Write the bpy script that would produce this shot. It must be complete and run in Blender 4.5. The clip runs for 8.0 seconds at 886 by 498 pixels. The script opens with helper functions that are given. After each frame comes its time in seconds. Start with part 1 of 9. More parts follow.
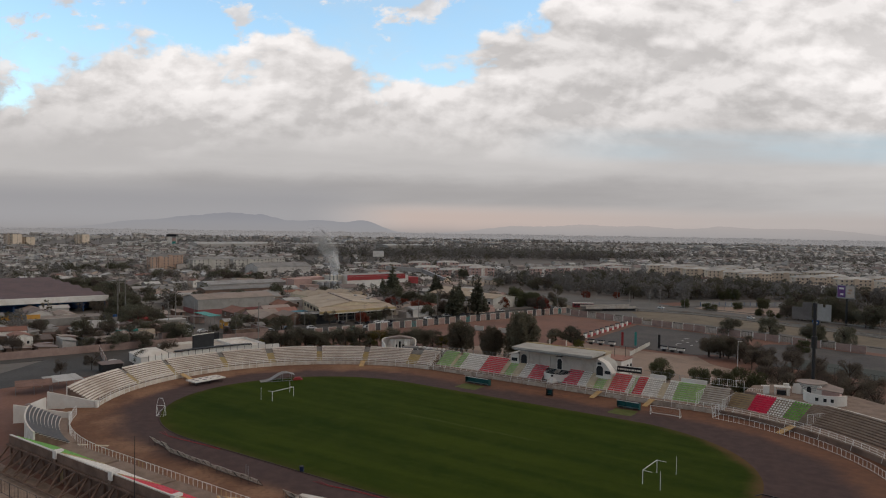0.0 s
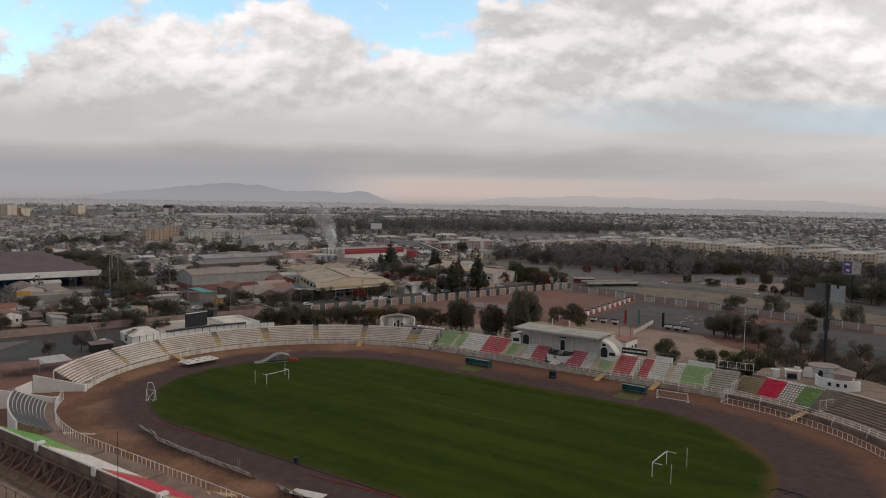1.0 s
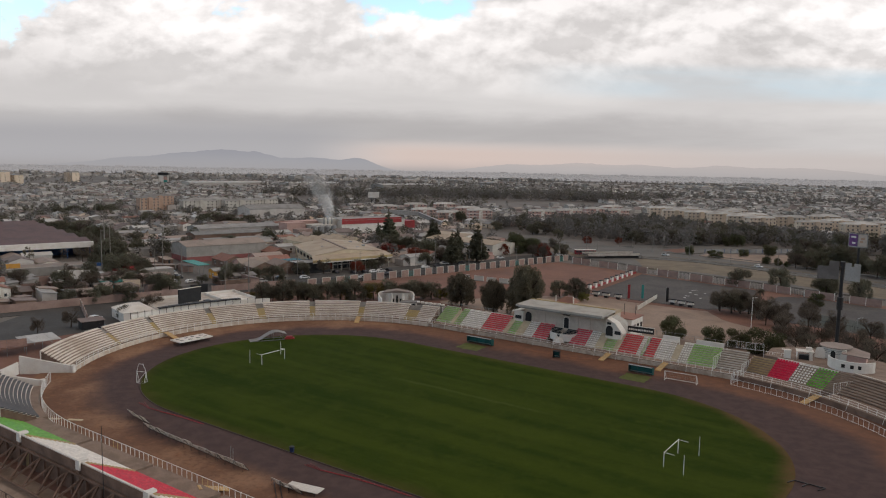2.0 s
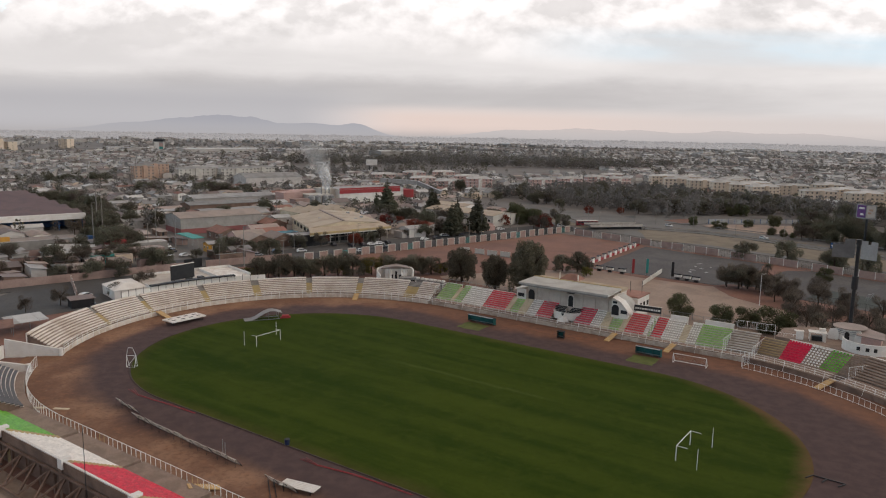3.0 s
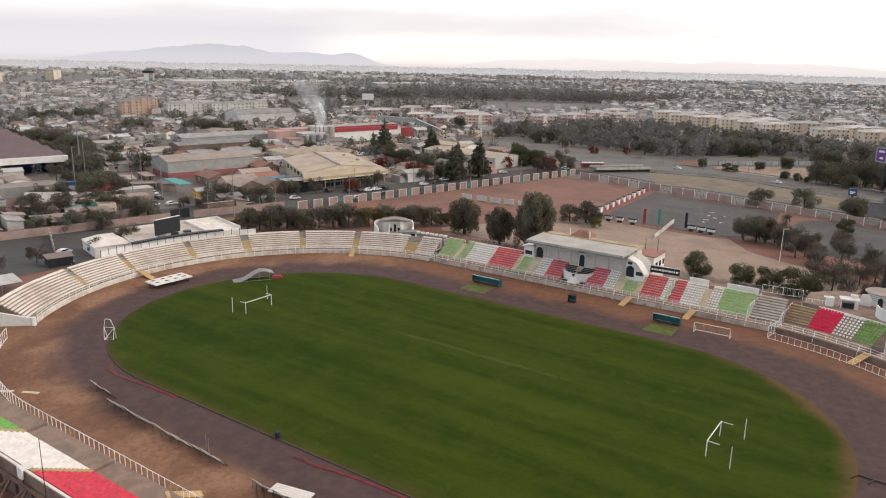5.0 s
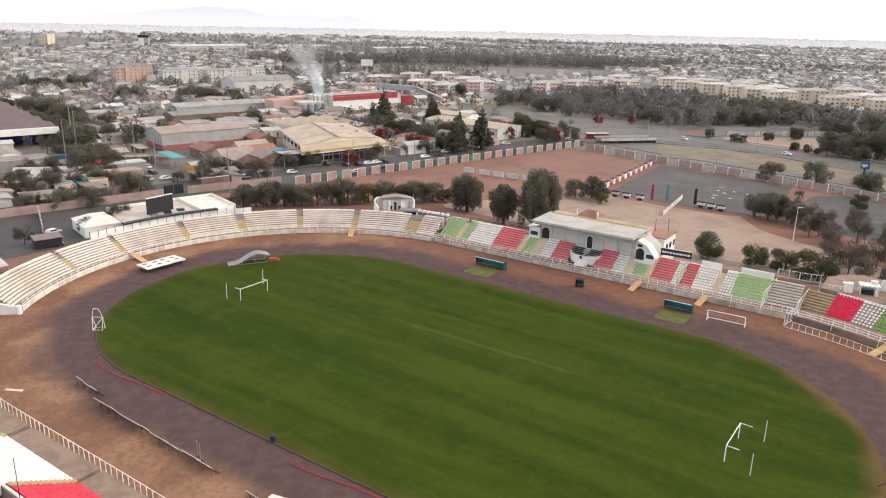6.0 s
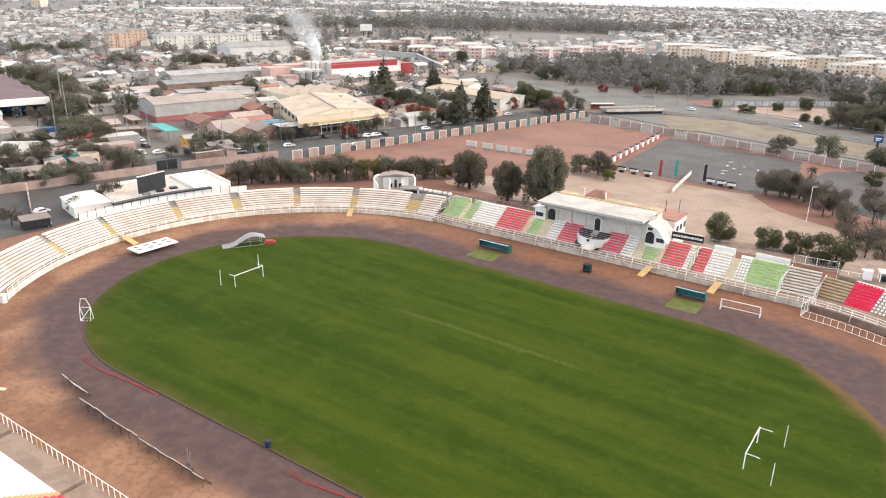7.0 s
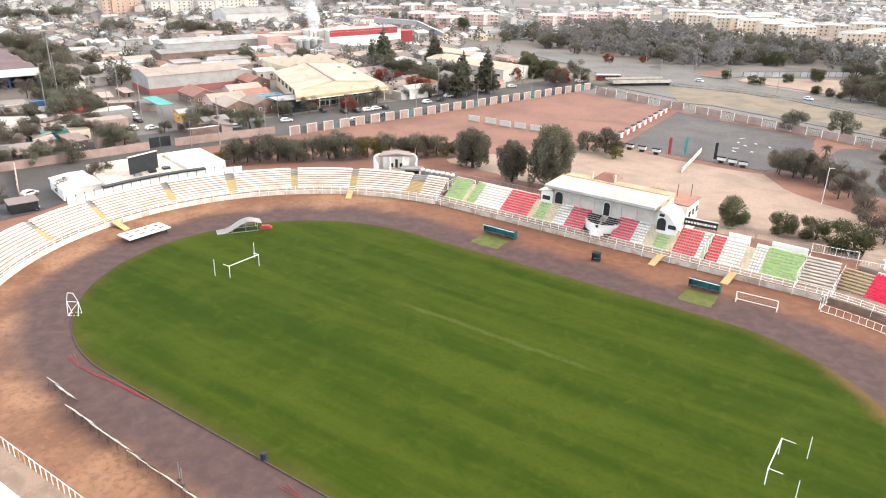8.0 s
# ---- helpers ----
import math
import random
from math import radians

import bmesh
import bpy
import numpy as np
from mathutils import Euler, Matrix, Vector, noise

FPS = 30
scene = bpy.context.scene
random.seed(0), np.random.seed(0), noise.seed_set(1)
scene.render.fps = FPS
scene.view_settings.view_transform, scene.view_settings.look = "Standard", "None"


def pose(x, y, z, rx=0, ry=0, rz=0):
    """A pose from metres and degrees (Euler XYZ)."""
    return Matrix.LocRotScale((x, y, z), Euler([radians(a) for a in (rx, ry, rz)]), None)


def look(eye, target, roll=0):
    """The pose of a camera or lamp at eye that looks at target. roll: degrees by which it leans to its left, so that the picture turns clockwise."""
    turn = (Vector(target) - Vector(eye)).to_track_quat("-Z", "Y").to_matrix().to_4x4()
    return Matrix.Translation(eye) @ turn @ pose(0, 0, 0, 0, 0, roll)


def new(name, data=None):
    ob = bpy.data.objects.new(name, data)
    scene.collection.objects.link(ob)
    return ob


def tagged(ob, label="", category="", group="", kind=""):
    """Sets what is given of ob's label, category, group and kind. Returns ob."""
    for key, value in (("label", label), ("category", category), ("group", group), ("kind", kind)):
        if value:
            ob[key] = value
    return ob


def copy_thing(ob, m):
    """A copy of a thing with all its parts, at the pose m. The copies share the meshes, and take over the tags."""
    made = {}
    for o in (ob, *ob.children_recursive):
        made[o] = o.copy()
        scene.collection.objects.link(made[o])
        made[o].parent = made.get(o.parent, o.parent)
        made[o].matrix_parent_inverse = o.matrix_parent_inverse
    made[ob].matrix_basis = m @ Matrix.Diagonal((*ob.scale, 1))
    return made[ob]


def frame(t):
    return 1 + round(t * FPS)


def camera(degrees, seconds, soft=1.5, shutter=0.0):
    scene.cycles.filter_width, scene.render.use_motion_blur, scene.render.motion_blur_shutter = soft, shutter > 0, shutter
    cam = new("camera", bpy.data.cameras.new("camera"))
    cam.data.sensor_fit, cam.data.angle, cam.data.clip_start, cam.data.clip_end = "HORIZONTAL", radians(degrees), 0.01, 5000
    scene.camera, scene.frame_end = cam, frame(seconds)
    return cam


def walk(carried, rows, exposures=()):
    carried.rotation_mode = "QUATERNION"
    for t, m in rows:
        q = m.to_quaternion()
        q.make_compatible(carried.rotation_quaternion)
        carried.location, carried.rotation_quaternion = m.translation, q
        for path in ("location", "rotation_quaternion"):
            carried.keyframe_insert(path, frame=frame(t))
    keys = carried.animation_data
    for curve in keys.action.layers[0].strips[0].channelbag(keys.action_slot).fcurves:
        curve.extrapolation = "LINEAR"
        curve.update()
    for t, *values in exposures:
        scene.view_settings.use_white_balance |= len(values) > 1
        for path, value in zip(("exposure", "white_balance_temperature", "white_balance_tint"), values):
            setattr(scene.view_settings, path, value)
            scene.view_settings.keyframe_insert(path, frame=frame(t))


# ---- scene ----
cam = camera(61.8, 8.0, 1.1)
PATH = [
    (0, (97.609, -131.788, 45.579), (96.44, -130.167, 45.519), 0.9),
    (0.5, (95.149, -128.759, 46.536), (93.982, -127.137, 46.44), 0.9),
    (1, (92.851, -126.102, 47.275), (91.689, -124.48, 47.136), 1.0),
    (1.5, (90.293, -123.547, 48.039), (89.138, -121.925, 47.856), 1.1),
    (3, (83.17, -115.235, 50.905), (82.032, -113.621, 50.586), 1.1),
    (3.5, (80.596, -112.531, 51.81), (79.467, -110.921, 51.445), 1.2),
    (4, (78.261, -109.727, 52.588), (77.138, -108.123, 52.181), 1.2),
    (4.5, (75.931, -106.952, 53.468), (74.816, -105.355, 53.016), 1.2),
    (6, (68.546, -98.173, 56.516), (67.455, -96.603, 55.928), 1.2),
    (6.5, (66.274, -95.299, 57.341), (65.191, -93.741, 56.709), 1.2),
    (7, (63.792, -92.49, 58.41), (62.72, -90.943, 57.733), 1.3),
    (7.5, (61.233, -89.616, 59.398), (60.172, -88.082, 58.676), 1.3),
    (8, (58.851, -86.775, 60.468), (57.8, -85.254, 59.705), 1.4),
]
EXPOSURES = [(0.0, -0.76, 6600, 13), (1.5, -0.58, 6600, 13), (3.0, -0.22, 6620, 14), (4.5, 0.29, 6620, 14), (6.0, 0.98, 6550, 13), (7.0, 1.45, 6500, 12), (8.0, 1.77, 6480, 11.5)]
walk(cam, [(t, look(eye, target, roll)) for t, eye, target, roll in PATH], EXPOSURES)

# ---- world, sun ----
SUN_ELEV, SUN_TURN = 38.0, 60.0
world = bpy.data.worlds.new("overcast_sky")
scene.world = world
world.use_nodes = True
wt = world.node_tree
wt.nodes.clear()


class Net:
    """Short forms for building a node tree."""

    def __init__(self, tree):
        self.tree = tree

    def node(self, kind, **values):
        n = self.tree.nodes.new(kind)
        for key, value in values.items():
            setattr(n, key, value)
        return n

    def put(self, socket, value):
        if isinstance(value, bpy.types.NodeSocket):
            self.tree.links.new(value, socket)
        else:
            socket.default_value = value

    def math(self, op, a, b=0.0, c=0.0, clamp=False):
        n = self.node("ShaderNodeMath", operation=op, use_clamp=clamp)
        for k, v in enumerate((a, b, c)):
            self.put(n.inputs[k], v)
        return n.outputs[0]

    def mix(self, fac, a, b, blend="MIX"):
        n = self.node("ShaderNodeMix", data_type="RGBA", blend_type=blend)
        self.put(n.inputs[0], fac)
        for k, v in ((6, a), (7, b)):
            self.put(n.inputs[k], (*v, 1.0) if isinstance(v, tuple) and len(v) == 3 else v)
        return n.outputs[2]

    def ramp(self, fac, lo, hi, a=0.0, b=1.0, smooth=True):
        n = self.node("ShaderNodeMapRange", interpolation_type="SMOOTHSTEP" if smooth else "LINEAR")
        for k, v in enumerate((fac, lo, hi, a, b)):
            self.put(n.inputs[k], v)
        return n.outputs[0]

    def noise(self, vector, scale, detail=5.0, rough=0.55, distort=0.0):
        n = self.node("ShaderNodeTexNoise")
        self.put(n.inputs["Vector"], vector)
        for key, v in (("Scale", scale), ("Detail", detail), ("Roughness", rough), ("Distortion", distort)):
            self.put(n.inputs[key], v)
        return n.outputs[0]

    def xyz(self, vector):
        n = self.node("ShaderNodeSeparateXYZ")
        self.put(n.inputs[0], vector)
        return n.outputs

    def vec(self, x, y, z):
        n = self.node("ShaderNodeCombineXYZ")
        for k, v in enumerate((x, y, z)):
            self.put(n.inputs[k], v)
        return n.outputs[0]


def build_sky():
    n = Net(wt)
    sky = n.node("ShaderNodeTexSky", sky_type="NISHITA", sun_disc=False, sun_elevation=radians(SUN_ELEV), sun_rotation=radians(SUN_TURN))
    sky.air_density, sky.dust_density, sky.ozone_density = 1.0, 1.5, 1.0
    way = n.node("ShaderNodeTexCoord").outputs["Generated"]
    x, y, z = n.xyz(way)
    # u: across the valley view, v: height over the horizon, both as slopes; behind the view they only repeat
    ahead = n.math("MAXIMUM", n.math("ABSOLUTE", n.math("ADD", n.math("MULTIPLY", x, -0.584), n.math("MULTIPLY", y, 0.812))), 0.25)
    u = n.math("DIVIDE", n.math("ADD", n.math("MULTIPLY", x, 0.812), n.math("MULTIPLY", y, 0.584)), ahead)
    v = n.math("DIVIDE", z, ahead)

    def at(stretch, du=0.0, dv=0.0, deep=0.0):
        return n.vec(n.math("ADD", u, du), n.math("MULTIPLY", n.math("ADD", v, dv), stretch), deep)

    def band(lo, top, high, end):
        return n.math("MULTIPLY", n.ramp(v, lo, top), n.ramp(v, high, end, 1.0, 0.0))

    blue = n.mix(1.0, sky.outputs[0], (0.215, 0.245, 0.232), "MULTIPLY")
    blue = n.mix(n.ramp(n.noise(at(1.6, 3.0), 5.0, 5.0, 0.6), 0.45, 0.75, 0.0, 0.4), blue, (0.52, 0.66, 0.76))
    # broken cumulus with a lumpy upper edge
    lump = n.noise(at(1.7), 6.5, 9.0, 0.52, 0.1)
    lit = n.noise(at(1.7, -0.006, 0.013), 6.5, 9.0, 0.52, 0.1)
    fine = n.noise(at(1.5, 5.0), 19.0, 6.0, 0.62, 0.3)
    edge = n.math("ADD", 0.200, n.ramp(u, -0.60, -0.40, 0.0, 0.055))
    edge = n.math("SUBTRACT", edge, n.ramp(u, -0.26, -0.06, 0.0, 0.040))
    edge = n.math("ADD", edge, n.ramp(u, -0.04, 0.30, 0.0, 0.190))
    body = n.math("ADD", n.math("MULTIPLY", n.math("SUBTRACT", edge, v), 15.0), n.math("MULTIPLY", n.math("SUBTRACT", lump, 0.5), 5.0))
    body = n.math("ADD", body, n.math("MULTIPLY", n.math("SUBTRACT", fine, 0.5), 1.6))
    cover = n.ramp(body, -0.08, 0.42)
    stray = n.ramp(n.math("ADD", n.math("MULTIPLY", n.noise(at(1.9, 9.0), 8.5, 7.0, 0.60, 0.2), 0.7), n.math("MULTIPLY", fine, 0.3)), 0.535, 0.60)
    cover = n.math("MAXIMUM", cover, n.math("MULTIPLY", stray, n.ramp(v, 0.30, 0.42, 0.9, 0.35)))
    relief = n.math("SUBTRACT", lump, lit)
    soft = n.noise(at(2.2, 2.0), 3.2, 4.0, 0.5, 0.2)
    tone = n.math("ADD", n.ramp(relief, -0.06, 0.06, -0.13, 0.12, False), n.ramp(soft, 0.35, 0.68, -0.07, 0.10))
    tone = n.math("ADD", tone, n.math("MULTIPLY", n.math("SUBTRACT", fine, 0.5), 0.16))
    grey = n.math("ADD", tone, n.ramp(v, 0.10, 0.20, 0.58, 0.73))
    puff = n.vec(n.math("MULTIPLY", grey, 1.0), n.math("MULTIPLY", grey, 0.985), n.math("MULTIPLY", grey, 0.965))
    sheet = n.mix(cover, blue, puff)
    # layered stratus low over the plain: smooth, with thin streaks
    streak = n.noise(at(7.0, 1.0), 2.1, 6.0, 0.55, 0.25)
    strat = n.mix(n.ramp(streak, 0.34, 0.68), (0.485, 0.480, 0.472), (0.565, 0.560, 0.548))
    body = n.mix(n.ramp(n.math("ADD", v, n.math("MULTIPLY", n.math("SUBTRACT", soft, 0.5), 0.10)), 0.085, 0.165), strat, sheet)
    gap = n.math("MULTIPLY", band(0.085, 0.105, 0.122, 0.142), n.ramp(u, 0.06, 0.36))
    body = n.mix(n.math("MULTIPLY", gap, n.ramp(streak, 0.32, 0.58, 0.25, 0.85)), body, (0.46, 0.575, 0.635))
    # the dark bank over the hills, ragged along its top
    ragged_v = n.math("ADD", v, n.math("MULTIPLY", n.math("SUBTRACT", n.noise(at(2.6, 7.0), 7.0, 6.0, 0.6, 0.3), 0.5), 0.030))
    bank = n.math("MULTIPLY", n.ramp(v, 0.012, 0.034), n.ramp(ragged_v, 0.052, 0.078, 1.0, 0.0))
    bank = n.math("MULTIPLY", bank, n.ramp(streak, 0.30, 0.60, 1.0, 0.72))
    bank = n.math("MULTIPLY", bank, n.ramp(u, 0.22, 0.62, 1.0, 0.45))
    body = n.mix(n.math("MULTIPLY", bank, 0.85), body, (0.335, 0.330, 0.328))
    # warm light under the bank, dull grey towards the hills
    glow = n.math("MULTIPLY", n.ramp(v, 0.014, 0.036, 1.0, 0.0), n.ramp(u, -0.24, -0.02))
    body = n.mix(glow, body, n.mix(n.ramp(u, 0.0, 0.5), (0.510, 0.432, 0.392), (0.450, 0.420, 0.402)))
    dull = n.math("MULTIPLY", n.ramp(v, 0.030, 0.070, 1.0, 0.0), n.ramp(u, -0.20, -0.05, 1.0, 0.0))
    body = n.mix(n.math("MULTIPLY", dull, 0.9), body, (0.315, 0.318, 0.330))
    body = n.mix(n.ramp(z, -0.02, 0.0), (0.30, 0.29, 0.28), body)
    over = n.math("MULTIPLY", n.ramp(z, 0.32, 0.60, 1.16, 0.66), n.ramp(n.math("ADD", n.math("MULTIPLY", x, -0.584), n.math("MULTIPLY", y, 0.812)), -0.2, 0.4, 0.72, 1.0))
    body = n.mix(n.ramp(z, 0.33, 0.52), body, (0.700, 0.608, 0.527))
    body = n.mix(1.0, body, n.vec(over, over, over), "MULTIPLY")
    back = n.node("ShaderNodeBackground")
    n.put(back.inputs[0], body)
    back.inputs[1].default_value = 1.5
    out = n.node("ShaderNodeOutputWorld")
    n.put(out.inputs[0], back.outputs[0])


build_sky()
sun = new("sun", bpy.data.lights.new("sun", "SUN"))
sun.data.energy, sun.data.angle, sun.data.color = 0.78, radians(16), (1.0, 0.91, 0.79)
sun.matrix_world = look((0, 0, 300), (0 - math.sin(radians(SUN_TURN)) * math.cos(radians(SUN_ELEV)), 0 - math.cos(radians(SUN_TURN)) * math.cos(radians(SUN_ELEV)), 300 - math.sin(radians(SUN_ELEV))))


# ---- materials ----
def paint(name, colour, other=None, scale=0.5, fine=6.0, rough=0.85, bump=0.3, metal=0.0, vary=0.0, spec=0.3):
    """A surface with broad stains, fine grain and relief; vary: how far single pieces differ in tone."""
    m = bpy.data.materials.new(name)
    m.use_nodes = True
    n = Net(m.node_tree)
    bsdf = m.node_tree.nodes["Principled BSDF"]
    at = n.node("ShaderNodeTexCoord").outputs["Object"]
    other = other or tuple(c * 0.62 for c in colour)
    broad = n.ramp(n.noise(at, scale, 5.0, 0.6, 0.4), 0.38, 0.68)
    grain = n.noise(at, fine, 4.0, 0.6)
    col = n.mix(broad, colour, other)
    col = n.mix(n.math("MULTIPLY", n.ramp(grain, 0.3, 0.75), 0.35), col, tuple(c * 0.6 for c in colour))
    if vary:
        rnd = n.node("ShaderNodeNewGeometry").outputs["Random Per Island"]
        obj = n.node("ShaderNodeObjectInfo").outputs["Random"]
        mixed = n.math("FRACT", n.math("ADD", rnd, obj))
        hsv = n.node("ShaderNodeHueSaturation")
        n.put(hsv.inputs["Hue"], n.math("ADD", 0.5, n.math("MULTIPLY", n.math("SUBTRACT", obj, 0.5), 0.03 * vary)))
        n.put(hsv.inputs["Value"], n.ramp(mixed, 0.0, 1.0, 1.0 - 0.5 * vary, 1.0 + 0.4 * vary, False))
        n.put(hsv.inputs["Color"], col)
        col = hsv.outputs[0]
    n.put(bsdf.inputs["Base Color"], col)
    n.put(bsdf.inputs["Roughness"], n.ramp(grain, 0.2, 0.8, max(rough - 0.1, 0.05), min(rough + 0.08, 1.0)))
    bsdf.inputs["Metallic"].default_value = metal
    bsdf.inputs["Specular IOR Level"].default_value = spec
    if bump:
        b = n.node("ShaderNodeBump")
        b.inputs["Strength"].default_value = bump
        b.inputs["Distance"].default_value = 0.05
        n.put(b.inputs["Height"], grain)
        n.put(bsdf.inputs["Normal"], b.outputs[0])
    return m


def leaves(name, colour, other, scale=0.5, fine=4.0, vary=0.25):
    """Thin leaves: part of the light passes through; sprays and trees differ a little in tone."""
    m = bpy.data.materials.new(name)
    m.use_nodes = True
    m.node_tree.nodes.clear()
    n = Net(m.node_tree)
    at = n.node("ShaderNodeTexCoord").outputs["Object"]
    col = n.mix(n.ramp(n.noise(at, scale, 4.0, 0.6, 0.4), 0.36, 0.66), colour, other)
    col = n.mix(n.math("MULTIPLY", n.ramp(n.noise(at, fine, 3.0, 0.6), 0.35, 0.7), 0.35), col, tuple(c * 0.6 for c in colour))
    obj = n.node("ShaderNodeObjectInfo").outputs["Random"]
    isle = n.node("ShaderNodeNewGeometry").outputs["Random Per Island"]
    hsv = n.node("ShaderNodeHueSaturation")
    n.put(hsv.inputs["Hue"], n.math("ADD", 0.485, n.math("MULTIPLY", obj, 0.03)))
    n.put(hsv.inputs["Value"], n.math("ADD", n.ramp(isle, 0.0, 1.0, 1.0 - vary, 1.0 + vary, False), n.ramp(obj, 0.0, 1.0, -0.16, 0.16, False)))
    n.put(hsv.inputs["Color"], col)
    top, through_leaf = n.node("ShaderNodeBsdfDiffuse"), n.node("ShaderNodeBsdfTranslucent")
    n.put(top.inputs[0], hsv.outputs[0])
    n.put(through_leaf.inputs[0], hsv.outputs[0])
    blend = n.node("ShaderNodeMixShader")
    blend.inputs[0].default_value = 0.45
    n.put(blend.inputs[1], top.outputs[0])
    n.put(blend.inputs[2], through_leaf.outputs[0])
    n.put(n.node("ShaderNodeOutputMaterial").inputs[0], blend.outputs[0])
    return m


def oval_distance(n, at, cx, half):
    x, y, z = n.xyz(at)
    run = n.math("MAXIMUM", n.math("SUBTRACT", n.math("ABSOLUTE", n.math("SUBTRACT", x, cx)), half), 0.0)
    return n.math("SQRT", n.math("ADD", n.math("MULTIPLY", run, run), n.math("MULTIPLY", y, y)))


def grass_material():
    m = bpy.data.materials.new("pitch_grass")
    m.use_nodes = True
    n = Net(m.node_tree)
    bsdf = m.node_tree.nodes["Principled BSDF"]
    at = n.node("ShaderNodeTexCoord").outputs["Object"]
    x, y, z = n.xyz(at)
    wide = n.noise(n.vec(n.math("MULTIPLY", x, 0.011), n.math("MULTIPLY", y, 0.13), 0.0), 1.0, 5.0, 0.6, 0.2)
    patch = n.noise(at, 0.11, 5.0, 0.6, 0.5)
    clump = n.noise(at, 1.4, 5.0, 0.65)
    blade = n.noise(at, 14.0, 3.0, 0.6)
    col = n.mix(n.ramp(wide, 0.33, 0.67), (0.022, 0.041, 0.004), (0.047, 0.067, 0.007))
    col = n.mix(n.math("MULTIPLY", n.ramp(patch, 0.42, 0.75), 0.45), col, (0.056, 0.076, 0.010))
    col = n.mix(n.math("MULTIPLY", n.ramp(clump, 0.35, 0.8), 0.4), col, (0.023, 0.042, 0.005))
    speck = n.noise(at, 0.42, 4.0, 0.6, 0.6)
    col = n.mix(n.math("MULTIPLY", n.ramp(speck, 0.52, 0.72), 0.24), col, (0.069, 0.085, 0.011))
    col = n.mix(n.math("MULTIPLY", n.ramp(speck, 0.42, 0.28), 0.3), col, (0.012, 0.030, 0.004))
    off = n.math("ABSOLUTE", n.math("ADD", n.math("SUBTRACT", y, 8.0), n.math("ADD", n.math("MULTIPLY", x, 0.008), n.math("MULTIPLY", n.math("SUBTRACT", patch, 0.5), 2.2))))
    trail = n.math("MULTIPLY", n.ramp(off, 0.15, 1.0, 1.0, 0.0), n.math("MULTIPLY", n.ramp(x, -22.0, -10.0), n.ramp(x, 16.0, 28.0, 1.0, 0.0)))
    col = n.mix(n.math("MULTIPLY", trail, n.ramp(clump, 0.35, 0.65, 0.15, 0.6)), col, (0.088, 0.106, 0.027))
    r = n.math("ADD", oval_distance(n, at, -1.75, 33.75), n.math("MULTIPLY", n.math("SUBTRACT", patch, 0.5), 6.0))
    edge = n.ramp(r, 33.5, 37.5)
    worn = n.math("MULTIPLY", edge, n.ramp(x, 36.0, 58.0, 0.25, 1.0))
    col = n.mix(worn, col, n.mix(n.ramp(clump, 0.4, 0.6), (0.113, 0.083, 0.034), (0.126, 0.069, 0.036)))
    n.put(bsdf.inputs["Base Color"], col)
    bsdf.inputs["Roughness"].default_value = 0.95
    bsdf.inputs["Specular IOR Level"].default_value = 0.04
    b = n.node("ShaderNodeBump")
    b.inputs["Strength"].default_value, b.inputs["Distance"].default_value = 0.6, 0.08
    n.put(b.inputs["Height"], n.math("ADD", blade, clump))
    n.put(bsdf.inputs["Normal"], b.outputs[0])
    return m


